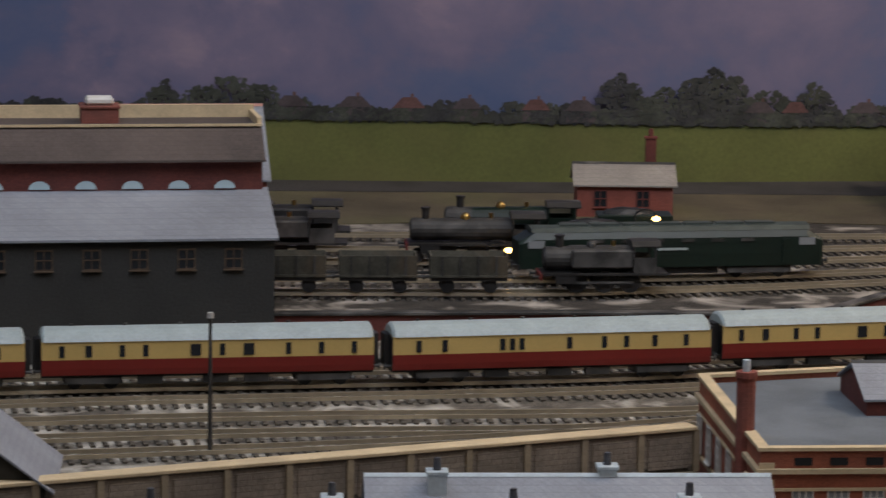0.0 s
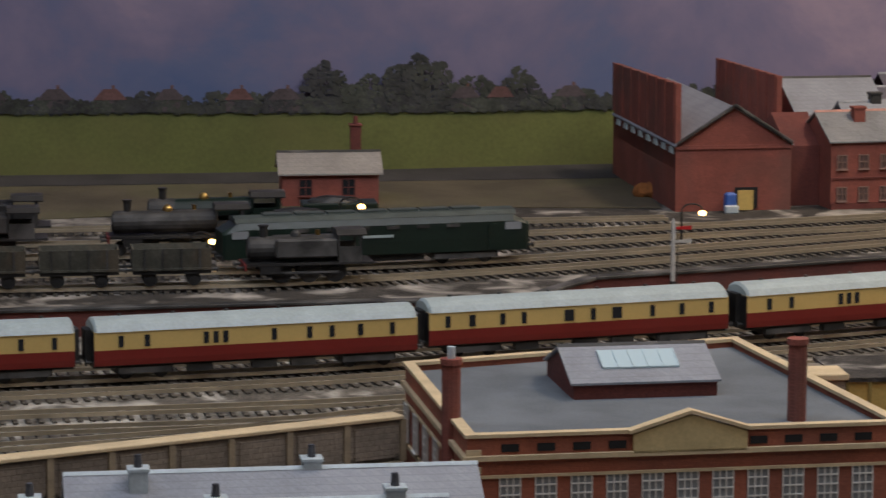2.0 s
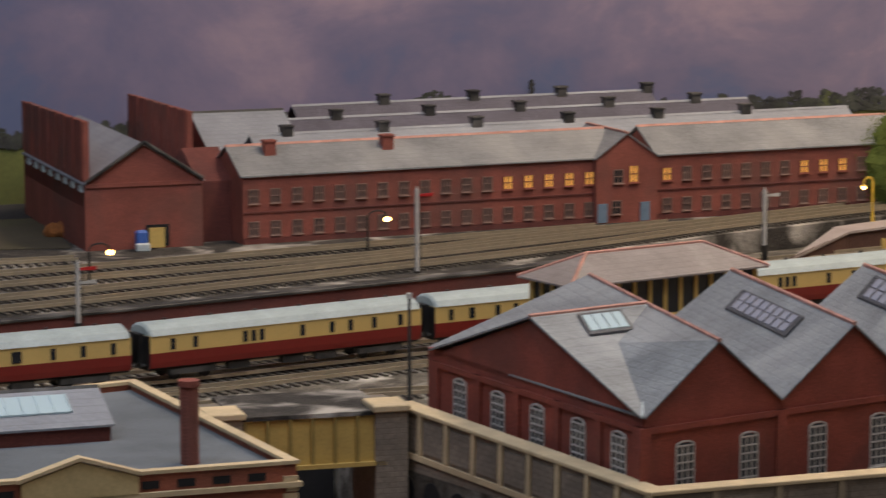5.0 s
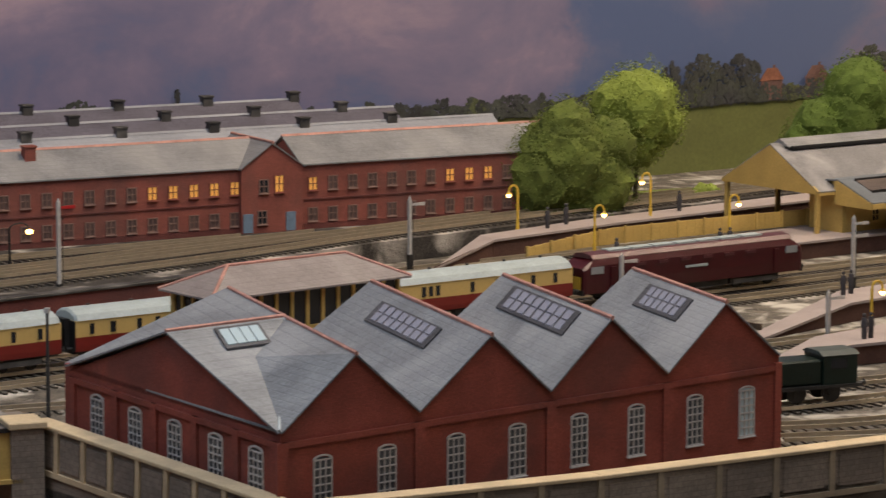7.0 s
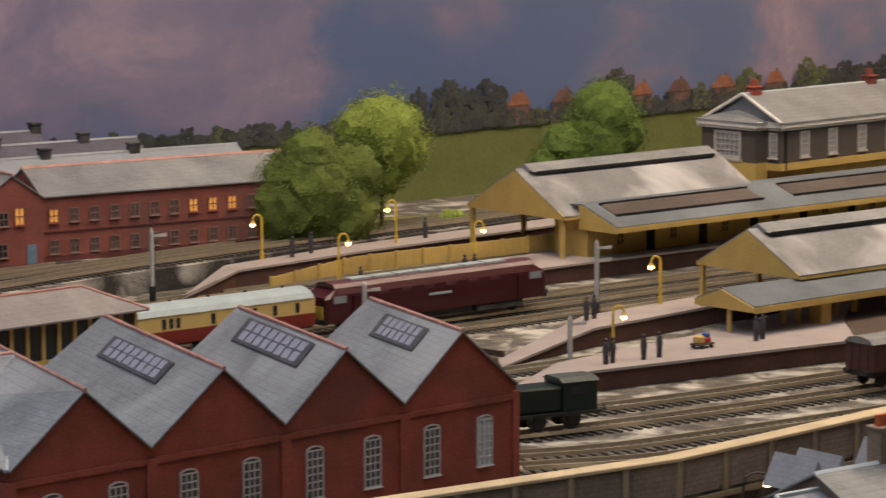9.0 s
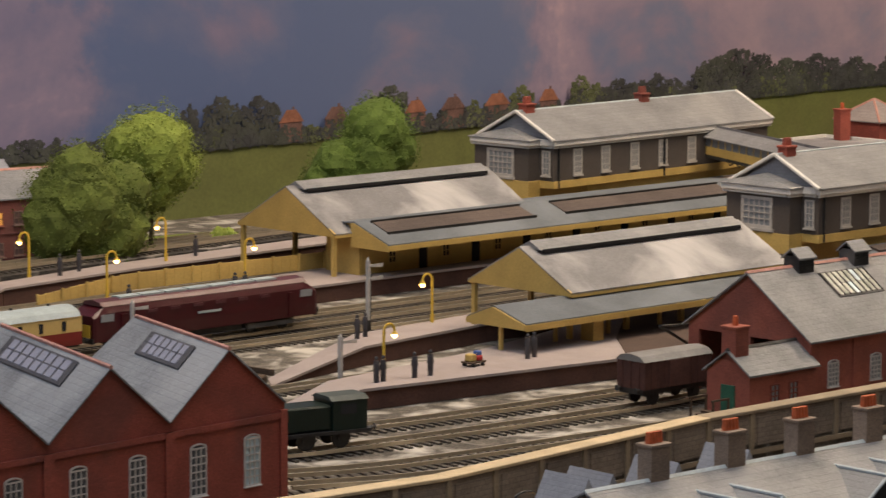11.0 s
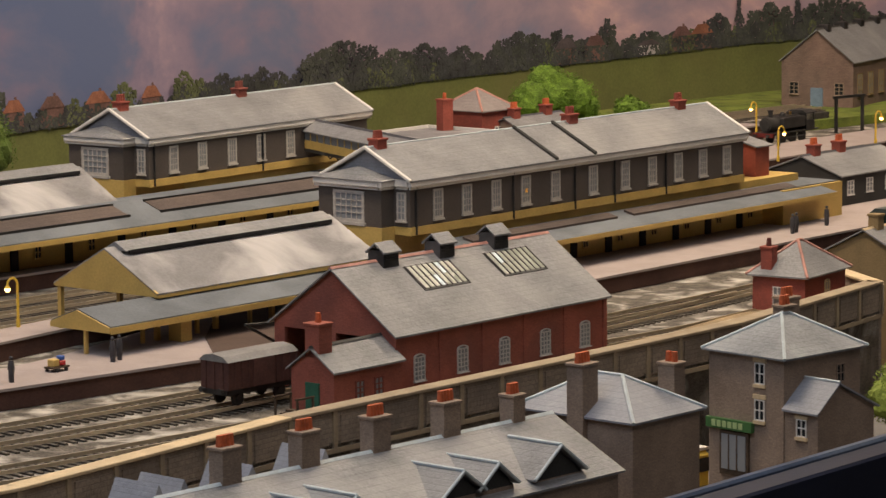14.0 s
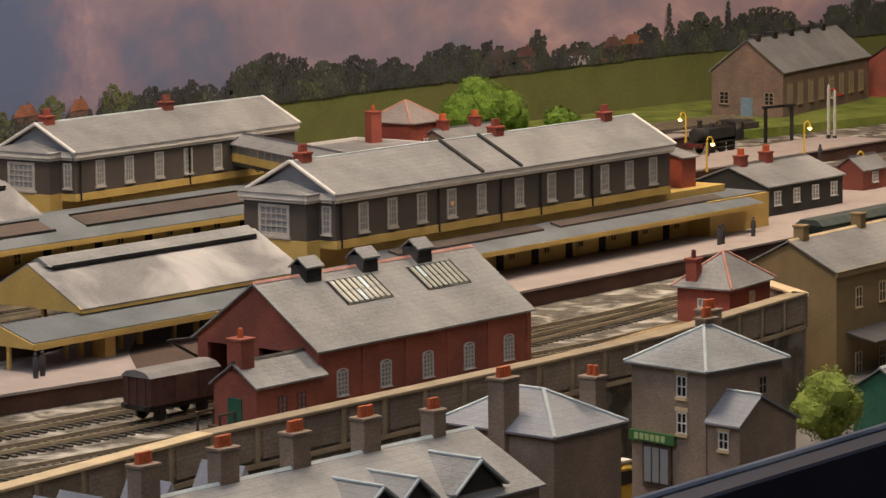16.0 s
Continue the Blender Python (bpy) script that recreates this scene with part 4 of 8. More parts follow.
# ---- hotel ----
def hotel():
    W, D, zt, z0 = 0.1492, 0.131, 0.023, -0.045
    b = thing("hotel", pose(0.1069, 1.1075, 0, 0, 0, 5.2), "red brick hotel with cream bands, quoins and flat grey roof", "hotel")
    plan = [(0, 0), (W, 0), (0.134, 0.1615), (0.001, D)]

    def grown(d):
        """The plan's corners pushed out by d."""
        n = len(plan)
        out = []
        for i in range(n):
            p, q, r = Vector(plan[i - 1]), Vector(plan[i]), Vector(plan[(i + 1) % n])
            n1, n2 = Vector(((q - p).y, -(q - p).x)).normalized(), Vector(((r - q).y, -(r - q).x)).normalized()
            out.append(q + (n1 + n2) * (d / (1 + n1.dot(n2))))
        return out

    def ring(name, material, d0, d1, za, zb):
        """One side of a course round the building at a time."""
        o_, i_ = grown(d1), grown(d0)
        for i in range(4):
            j = (i + 1) % 4
            bm = bmesh.new()
            extrude(bm, [(*o_[i], za), (*o_[j], za), (*i_[j], za), (*i_[i], za)], (0, 0, zb - za))
            part(name, bm, material, b)

    bm = bmesh.new()
    extrude(bm, [(*p, z0) for p in plan], (0, 0, zt - 0.004 - z0))
    part("wall", bm, "hotel_brick", b)
    bm = bmesh.new()
    extrude(bm, [(*p, zt - 0.0039) for p in grown(-0.002)], (0, 0, 0.0009))
    part("flat_roof", bm, "felt", b)
    ring("parapet", "hotel_brick", -0.0022, 0, zt - 0.004, zt - 0.0008)
    ring("parapet_coping", "coping", -0.0031, 0.0009, zt - 0.0008, zt + 0.0004)
    for h0, h1, e in ((-0.0085, -0.0068, 0.0016), (-0.0145, -0.0135, 0.0008), (-0.030, -0.0285, 0.001)):
        ring("cornice", "coping", 0, e, zt + h0, zt + h1)
    for u in (0, W - 0.0042):
        for i in range(22):
            w = 0.0042 if i % 2 else 0.003
            x0 = 0 if u == 0 else W - w
            pbox("quoin", "coping", b, x0 - 0.0005, -0.0007, z0 + i * 0.0029, x0 + w + 0.0005, 0.0, z0 + i * 0.0029 + 0.0023)
    # pediment in the middle of the front
    bm = bmesh.new()
    extrude(bm, [(0.056, -0.0016, zt - 0.0075), (0.095, -0.0016, zt - 0.0075), (0.095, -0.0016, zt - 0.001), (0.0755, -0.0016, zt + 0.005), (0.056, -0.0016, zt - 0.001)], (0, 0.0032, 0))
    pd = part("pediment", bm, "cream_stone", b)
    for p, q in (((0.0545, zt - 0.0008), (0.0755, zt + 0.0056)), ((0.0755, zt + 0.0056), (0.0965, zt - 0.0008))):
        bm = bmesh.new()
        extrude(bm, [(p[0], -0.0024, p[1]), (q[0], -0.0024, q[1]), (q[0], -0.0024, q[1] + 0.0012), (p[0], -0.0024, p[1] + 0.0012)], (0, 0.0046, 0))
        part("moulding", bm, "coping", pd)
    for i in range(11):
        u = 0.0145 + i * 0.0121
        if not 0.055 < u < 0.096:
            pbox("attic_grille", "dark", b, u - 0.003, -0.0004, zt - 0.0058, u + 0.003, 0, zt - 0.0032)
        window(b, u, 0, zt - 0.0268, 0, 0.0066, 0.0128, 3, 4, "white", "pane_pale", False, 0.0004)
        window(b, u, 0, zt - 0.051, 0, 0.0066, 0.0125, 3, 4, "white", "pane", False, 0.0004)
    for i in range(6):
        window(b, 0, 0.018 + i * 0.021, zt - 0.0268, -90, 0.0066, 0.0128, 3, 4, "white", "pane_pale", False, 0.0004)
    # lit lantern bracket on the side wall
    lp = pbox("wall_lamp", "white", b, -0.0045, 0.016, zt - 0.021, 0, 0.018, zt - 0.019)
    bm = bmesh.new()
    sphere(bm, (-0.0045, 0.017, zt - 0.022), 0.0014)
    part("bulb", bm, "daylight_glow", lp)
    # roof lantern, its slate colour paled for the light from above
    x0, x1, y0, y1, za, zb, zr = 0.0505, 0.1025, 0.068, 0.114, zt - 0.003, zt + 0.0035, zt + 0.0122
    gable_walls(b, x0, y0, x1, y1, za, zb, zr, "brick_dark")
    rl = gable_roof(b, x0, y0, x1, y1, zb, zr, "slate_pale", 0.0012, ridge="grime")
    k = (zr - zb) / ((y1 - y0) / 2)
    f = lambda y: zb + k * (y - y0) + 0.0008
    bm = bmesh.new()
    slab(bm, [(0.0625, 0.075, f(0.075)), (0.0905, 0.075, f(0.075)), (0.0905, 0.086, f(0.086)), (0.0625, 0.086, f(0.086))], 0.0006)
    part("skylight", bm, "skylight", rl, "pale milky skylight")
    for i in range(6):
        bm = bmesh.new()
        u = 0.0625 + i * 0.0055
        slab(bm, [(u, 0.075, f(0.075) + 0.0003), (u + 0.0005, 0.075, f(0.075) + 0.0003), (u + 0.0005, 0.086, f(0.086) + 0.0003), (u, 0.086, f(0.086) + 0.0003)], 0.0006)
        part("glazing_bar", bm, "skylight", rl)
    # round corner chimneys
    for u, v, zz, zh in ((0.0, 0.030, -0.03, 0.0185), (0.1185, 0.022, zt - 0.003, 0.0235)):
        bm = bmesh.new()
        tube(bm, (u, v, zz), (u, v, zt + zh), 0.0033, n=12)
        tube(bm, (u, v, zt + zh), (u, v, zt + zh + 0.002), 0.0038, n=12)
        ch = part("chimney", bm, "brick", b)
        if u == 0:
            bm = bmesh.new()
            tube(bm, (u, v, zt + zh + 0.002), (u, v, zt + zh + 0.006), 0.0014, n=8)
            part("chimney_pot", bm, "lead", ch)


M["cream_stone"] = mat("cream painted stone", (0.62, 0.48, 0.24), 0.8, 0.12, 70, 0.2, 900)
hotel()


# ---- grain shed by the coal road ----
def left_shed():
    b = thing("transfer_shed", pose(-0.0697, 1.3872, 0.0, 0, 0, 9.5) @ pose(-0.32, 0, 0), "dark rendered transfer shed with pale slate lean-to and red upper storey", "shed")
    L = 0.32
    pbox("wall", "stone_dark", b, 0, 0, -0.002, L, 0.05, 0.0505)
    bm = bmesh.new()
    slab(bm, [(-0.001, -0.0025, 0.050), (L + 0.0015, -0.0025, 0.050), (L + 0.0015, 0.040, 0.0655), (-0.001, 0.040, 0.0655)], 0.001)
    part("lower_roof", bm, "slate_pale", b)
    pbox("upper_wall", "brick_dark", b, 0, 0.038, 0.05, L - 0.001, 0.085, 0.079)
    bm = bmesh.new()
    slab(bm, [(0, 0.034, 0.078), (L, 0.034, 0.078), (L, 0.050, 0.0905), (0, 0.050, 0.0905)], 0.001)
    slab(bm, [(0, 0.050, 0.0905), (L, 0.050, 0.0905), (L, 0.085, 0.0905), (0, 0.085, 0.0905)], 0.001)
    part("upper_roof", bm, "roof_brown", b)
    pbox("eaves_gutter", "coping", b, 0, 0.0485, 0.0905, L, 0.050, 0.0915)
    pbox("parapet", "coping", b, 0, 0.083, 0.0905, L, 0.085, 0.096)
    pbox("parapet", "coping", b, L - 0.002, 0.050, 0.0905, L, 0.083, 0.094)
    chimney(b, L - 0.068, 0.068, 0.0905, 0.098, 0.016, 0.014, 0, "brick")
    pbox("chimney_cap", "white", b, L - 0.074, 0.063, 0.098, L - 0.062, 0.073, 0.1015, bev=0.001)
    for i in range(14):
        u = L - 0.017 - i * 0.0195
        window(b, u, 0, 0.0375, 0, 0.0062, 0.0075, 2, 2, "bark", "pane", False, 0.0006)
        bm = bmesh.new()
        pts = [(u + 0.0045 * math.cos(a), 0.0372, 0.0655 + 0.0035 * math.sin(a)) for a in [math.pi * k / 8 for k in range(9)]]
        extrude(bm, pts, (0, 0.001, 0))
        part("fanlight", bm, "skylight", b, "pale half-round fanlight")
    # second roof behind, its end sticking out
    e = thing("brick_store", pose(-0.0697, 1.3872, 0.0, 0, 0, 9.5) @ pose(-0.062, 0.10, 0.0), "red brick store with pale slate roof beside the transfer shed", "store")
    gable_walls(e, 0, 0, 0.070, 0.07, 0.009, 0.062, 0.090, "brick")
    gable_roof(e, 0, 0, 0.070, 0.07, 0.062, 0.090, "slate_pale", 0.0018)


M["roof_brown"] = mat("brown weathered roof", (0.10, 0.075, 0.065), 0.8, 0.2, 40, 0.3, 700, rows=SL, stain=(0.16, 0.12, 0.10))
left_shed()


# ---- platelayers' cabin ----
def cabin():
    b = thing("lineside_cabin", pose(0.0690, 1.737, 0.0098, 0, 0, 1.0), "red brick lineside cabin with pale slate roof and chimney", "cabin")
    gable_walls(b, 0, 0, 0.0495, 0.030, 0, 0.0185, 0.0268, "brick")
    gable_roof(b, 0, 0, 0.0495, 0.030, 0.0185, 0.0268, "slate_grey_warm", 0.0022, ridge="grime")
    chimney(b, 0.039, 0.019, 0.026, 0.0405, 0.0055, 0.005, 1, "brick_dark", "brick_dark")
    for u in (0.012, 0.034):
        window(b, u, 0, 0.006, 0, 0.006, 0.008, 2, 2, "brick_dark", "pane")


M["slate_grey_warm"] = mat("warm grey slate", (0.34, 0.31, 0.28), 0.6, 0.14, 50, 0.3, 700, rows=SL)
cabin()


# ---- tall works with saw-tooth parapets ----
def tall_works():
    b = thing("tall_workshop", pose(0.2675, 1.708, 0.0098, 0, 0, 5.0), "dark red brick works with stepped parapet walls and slate roofs", "workshop")
    W, D, ze, zr = 0.0605, 0.145, 0.0338, 0.0528
    bm = bmesh.new()
    extrude(bm, [(0, 0, 0), (W, 0, 0), (W, 0, ze), (W / 2, 0, zr), (0, 0, ze)], (0, D, 0))
    part("wall", bm, "brick", b)
    for i, (ya, yb) in enumerate(((0, 0.06), (0.06, D))):
        bm = bmesh.new()
        slab(bm, [(-0.001, ya - 0.001, ze), (W / 2, ya - 0.001, zr + 0.0006), (W / 2, yb, zr + 0.0006), (-0.001, yb, ze)], 0.0008)
        slab(bm, [(W / 2, ya - 0.001, zr + 0.0006), (W + 0.001, ya - 0.001, ze), (W + 0.001, yb, ze), (W / 2, yb, zr + 0.0006)], 0.0008)
        part("roof", bm, "slate_pale", b)
    bm = bmesh.new()
    tube(bm, (W / 2, -0.002, zr + 0.0015), (0, -0.002, ze + 0.001), 0.0009, n=6)
    tube(bm, (W / 2, -0.002, zr + 0.0015), (W, -0.002, ze + 0.001), 0.0009, n=6)
    part("bargeboard", bm, "grime", b)
    # ribbed parapet walls rising from the eaves
    for x, ya, yb, za, zb in ((0.0, 0.002, D, 0.0650, 0.0615), (0.0645, 0.045, 0.170, 0.0637, 0.0607)):
        bm = bmesh.new()
        extrude(bm, [(x, ya, ze - 0.012), (x, yb, ze - 0.012), (x, yb, zb), (x, ya, za)], (0.003, 0, 0))
        pw = part("parapet_wall", bm, "brick", b, "tall red brick parapet wall")
        for i in range(8):
            y, f = ya + 0.002 + i * (yb - ya - 0.006) / 7, i / 7
            pbox("pilaster", "brick", pw, x - 0.0007, y, ze + 0.002, x + 0.0002, y + 0.004, za + (zb - za) * f + 0.0006)
    for i in range(8):
        y = 0.008 + i * 0.0175
        bm = bmesh.new()
        extrude(bm, [(-0.0008, y - 0.0045, ze - 0.0045), (-0.0008, y + 0.0045, ze - 0.0045), (-0.0008, y + 0.003, ze - 0.0015), (-0.0008, y - 0.003, ze - 0.0015)], (0.0012, 0, 0))
        part("fanlight", bm, "lead", b)
    pbox("band", "brick", b, 0, -0.0008, ze - 0.002, W, 0, ze)
    # black panel on the wall as the unlit inside of the doorway
    pbox("doorway", "dark", b, 0.031, -0.0006, 0.001, 0.043, 0, 0.012)
    # rear hall
    r = thing("rear_hall", pose(0.345, 1.79, 0.0098, 0, 0, 5.0), "red brick rear hall with pale slate roof and parapet", "workshop")
    gable_walls(r, 0, 0, 0.05, 0.07, 0, 0.040, 0.056, "brick_dark")
    gable_roof(r, 0, 0, 0.05, 0.07, 0.040, 0.056, "slate_pale", 0.001, ridge="grime")
    

tall_works()


# ---- long works range ----
def long_range(name, x, y, yaw, L, D, ze, zr, lit, label, ends=True, chims=()):
    b = thing(name, pose(x, y, 0.0098, 0, 0, yaw), label, "workshop", "works ranges")
    gable_walls(b, 0, 0, L, D, 0, ze, zr, "brick")
    gable_roof(b, 0, 0, L, D, ze, zr, "slate", 0.0015)
    n = int(L / 0.0112)
    for i in range(n):
        u = L * (i + 0.5) / n
        window(b, u, 0, 0.0210, 0, 0.0046, 0.0065, 2, 2, "brick" if i in lit else "white_dim", "lit" if i in lit else "pane_works", False, 0.0005)
        window(b, u, 0, 0.0045, 0, 0.0046, 0.0065, 2, 2, "white_dim", "pane_works", False, 0.0005)
    pbox("plinth", "brick_dark", b, 0, -0.0008, 0, L, 0, 0.003)
    pbox("string_course", "brick_dark", b, 0, -0.0006, 0.0155, L, 0, 0.0163)
    for u in chims:
        chimney(b, u, D * 0.35, zr - 0.008, zr + 0.003, 0.006, 0.005, 0, "brick")
    return b


M["pane_works"] = glass_mat("dusty brown glazing", (0.12, 0.075, 0.065), 0.3)
M["white_dim"] = mat("dull white window paint", (0.22, 0.135, 0.11), 0.7, 0.15, 200, 0.0, 900)
wr = long_range("works_range", 0.3481, 1.7115, 9.0, 0.2115, 0.045, 0.0358, 0.0480, {12, 13, 14, 15, 16, 17}, "long red brick works range with slate roof and some lit windows", chims=(0.02, 0.085))
long_range("works_range", 0.579, 1.748, 9.0, 0.19, 0.045, 0.0358, 0.0480, {0, 7, 8, 9}, "red brick works range with slate roof and amber lit windows")
# cross wing between the two ranges
cw = thing("works_cross_wing", pose(0.5425, 1.739, 0.0098, 0, 0, 9.0), "red brick cross wing with gable front and grey doors", "workshop")
bm = bmesh.new()
extrude(bm, [(0, 0, 0), (0.036, 0, 0), (0.036, 0, 0.0348), (0.018, 0, 0.0468), (0, 0, 0.0348)], (0, 0.05, 0))
part("wall", bm, "brick", cw)
bm = bmesh.new()
slab(bm, [(-0.001, -0.001, 0.0346), (0.018, -0.001, 0.0478), (0.018, 0.05, 0.0478), (-0.001, 0.05, 0.0346)], 0.0007)
slab(bm, [(0.018, -0.001, 0.0478), (0.037, -0.001, 0.0346), (0.037, 0.05, 0.0346), (0.018, 0.05, 0.0478)], 0.0007)
part("roof", bm, "slate", cw)
bm = bmesh.new()
tube(bm, (0.018, -0.0015, 0.0480), (0.018, 0.05, 0.0480), 0.0008, n=6)
part("ridge", bm, "ridge", cw)
window(cw, 0.013, 0, 0.0215, 0, 0.0046, 0.0065, 2, 2, "white_dim", "pane")
window(cw, 0.022, 0, 0.0215, 0, 0.0046, 0.0085, 2, 2, "brick", "lit")
window(cw, 0.012, 0, 0.005, 0, 0.0046, 0.0065, 2, 2, "white_dim", "pane")
for u in (0.001, 0.026):
    pbox("door", "door_blue", cw, u, -0.0006, 0.0005, u + 0.0055, 0, 0.0105)
# projecting end block
ew = thing("works_end_block", pose(0.3276, 1.726, 0.0098, 0, 0, 9.0), "red brick end block with steps beside the works", "workshop")
gable_walls(ew, 0, 0, 0.02, 0.05, 0, 0.032, 0.047, "brick_dark")
M["slate_purple"] = mat("dark purple slate", (0.115, 0.105, 0.135), 0.5, 0.2, 50, 0.3, 700, rows=SL)
# slate roofs of the rows behind
for i, (yy, zz) in enumerate(((1.772, 0.047), (1.815, 0.050), (1.857, 0.053))):
    rr = thing("rear_range", pose(0.37 + i * 0.02, yy, 0.0098, 0, 0, 9.3), "slate roofed rear range of the works", "workshop", "rear ranges")
    pbox("wall", "brick_dark", rr, 0, 0, 0, 0.36 - 0.07 * i, 0.034, zz - 0.011)
    gable_roof(rr, 0, 0, 0.36 - 0.07 * i, 0.034, zz - 0.011, zz, "slate_pale" if i < 1 else "slate_purple", 0.001, ridge="slate_pale")
    for k in range(6):
        chimney(rr, 0.02 + 0.055 * k + 0.017 * i, 0.017, zz - 0.003, zz + 0.0045, 0.006, 0.005, 0, "grime")
        if 0.02 + 0.055 * (k + 1) > 0.34 - 0.07 * i:
            break


# ---- hipped signal box ----
def signal_box():
    b = thing("signal_box", pose(0.4235, 1.372, -0.001, 0, 0, 20.0), "cream signal box with hipped slate roof and salmon ridges", "signal box")
    L, D, ze = 0.098, 0.030, 0.0385
    pbox("wall", "cream", b, 0, 0, 0, L, D, 0.022)
    pbox("back_wall", "cream", b, 0, D - 0.002, 0.022, L, D, ze)
    for i in range(13):
        pbox("glazing_post", "cream", b, L * i / 12 - 0.0008, 0, 0.022, L * i / 12 + 0.0008, 0.0016, ze)
    for i in range(5):
        pbox("glazing_post", "cream", b, 0, D * i / 4 - 0.0008, 0.022, 0.0016, D * i / 4 + 0.0008, ze)
    pbox("glazing", "pane", b, 0.001, 0.0008, 0.022, L - 0.001, 0.0014, ze)
    pbox("glazing", "pane", b, 0.0008, 0.002, 0.022, 0.0014, D - 0.002, ze)
    hip_roof(b, 0, 0, L, D, ze, 0.0485, "slate_warm", 0.004, 0.018, "ridge")


M["slate_warm"] = mat("warm worn slate", (0.27, 0.23, 0.22), 0.6, 0.14, 50, 0.3, 700, rows=SL, stain=(0.4, 0.36, 0.33), stain_amt=0.5)
signal_box()


# ---- platforms ----
def platform(name, near, far, z0, z1, label, ramp=0):
    """A platform between two edges; ramp: the number of first points that lie at rail level."""
    ob = thing(name, Matrix.Identity(4), label, "platform", "platforms")
    ob["kind"] = "structure"
    bm, bf = bmesh.new(), bmesh.new()
    rows_ = []
    for i, (a, f) in enumerate(zip(near, far)):
        z = z0 + 0.0005 if i < ramp else z1
        rows_.append([(a[0], a[1], z), (f[0], f[1], z)])
    for (a, f), (b, g) in zip(rows_, rows_[1:]):
        T_ = [bm.verts.new(p) for p in (a, b, g, f)]
        B_ = [bm.verts.new((p[0], p[1], p[2] - 0.0012)) for p in (a, b, g, f)]
        bm.faces.new(T_), bm.faces.new(B_[::-1])
        for k in range(4):
            bm.faces.new((T_[k], T_[(k + 1) % 4], B_[(k + 1) % 4], B_[k]))
        n = Vector((b[1] - a[1], a[0] - b[0], 0)).normalized() * -0.0012
        W_ = [bf.verts.new(p) for p in ((a[0] + n.x, a[1] + n.y, z0), (b[0] + n.x, b[1] + n.y, z0), (b[0] + n.x, b[1] + n.y, b[2] - 0.001), (a[0] + n.x, a[1] + n.y, a[2] - 0.001))]
        X_ = [bf.verts.new((v.co.x + n.x, v.co.y + n.y, v.co.z)) for v in W_]
        bf.faces.new(W_), bf.faces.new(X_[::-1])
        for k in range(4):
            bf.faces.new((W_[k], W_[(k + 1) % 4], X_[(k + 1) % 4], X_[k]))
    part("deck", bm, "platform", ob)
    part("face", bf, "platform_face", ob)
    return ob


PZ = 0.0075
platform("platform_1", [(0.596, 1.628), (0.663, 1.681), (0.751, 1.722), (0.898, 1.778), (1.10, 1.848), (1.7, 2.04)],
         [(0.612, 1.645), (0.662, 1.700), (0.745, 1.743), (0.888, 1.799), (1.09, 1.872), (1.69, 2.065)], -0.002, 0.0095, "pale concrete platform with dark brick face", 1)
platform("platform_2", [(0.672, 1.592), (0.74, 1.610), (0.852, 1.645), (0.939, 1.670), (1.30, 1.778), (1.8, 1.935)],
         [(0.668, 1.622), (0.725, 1.650), (0.845, 1.690), (0.93, 1.72), (1.28, 1.826), (1.78, 1.985)], -0.002, PZ, "pinkish concrete island platform in front of a yellow fence", 1)
platform("platform_3", [(0.690, 1.413), (0.752, 1.445), (0.836, 1.483), (1.00, 1.53)],
         [(0.697, 1.432), (0.762, 1.479), (0.841, 1.512), (0.99, 1.562)], -0.002, PZ, "pinkish platform ramp", 1)
platform("platform_4", [(0.640, 1.326), (0.700, 1.341), (0.839, 1.3635), (1.098, 1.455), (1.42, 1.556), (1.9, 1.71)],
         [(0.655, 1.346), (0.695, 1.366), (0.788, 1.409), (0.985, 1.532), (1.39, 1.66), (1.87, 1.80)], -0.002, PZ, "wide pinkish concrete station platform with brown brick face", 1)
# dark sheet over the deck, carrying shade near the awning in its colour
bm = bmesh.new()
extrude(bm, [(0.846, 1.3672, PZ), (1.04, 1.4352, PZ), (1.04, 1.512, PZ), (0.905, 1.470, PZ), (0.868, 1.415, PZ)], (0, 0, 0.0005))
solid("platform_shade_boards", bm, "deck_shade_brown", "brown boarded platform deck, darkened for the awning's shade", "platform", "structure")
# yellow fence along the second platform
fn = thing("platform_fence", Matrix.Identity(4), "yellow boarded platform fence", "fence")
FP = smooth([(0.662, 1.632), (0.725, 1.660), (0.85, 1.695), (0.90, 1.712)], 0.006)
for i, (a, b) in enumerate(zip(FP, FP[1:])):
    hgt = 0.0045 + min(1, i / 10) * 0.0040
    bm = bmesh.new()
    n = Vector((a.y - b.y, b.x - a.x, 0)).normalized() * 0.001
    p, q = a + (b - a) * 0.02, b
    extrude(bm, [(p.x, p.y, PZ), (q.x, q.y, PZ), (q.x + n.x, q.y + n.y, PZ), (p.x + n.x, p.y + n.y, PZ)], (0, 0, hgt))
    part("board", bm, "cream", fn)
    if i % 3 == 0:
        pbox("post", "cream", fn, p.x - 0.0006, p.y - 0.0012, PZ, p.x + 0.0006, p.y, PZ + hgt + 0.0008)


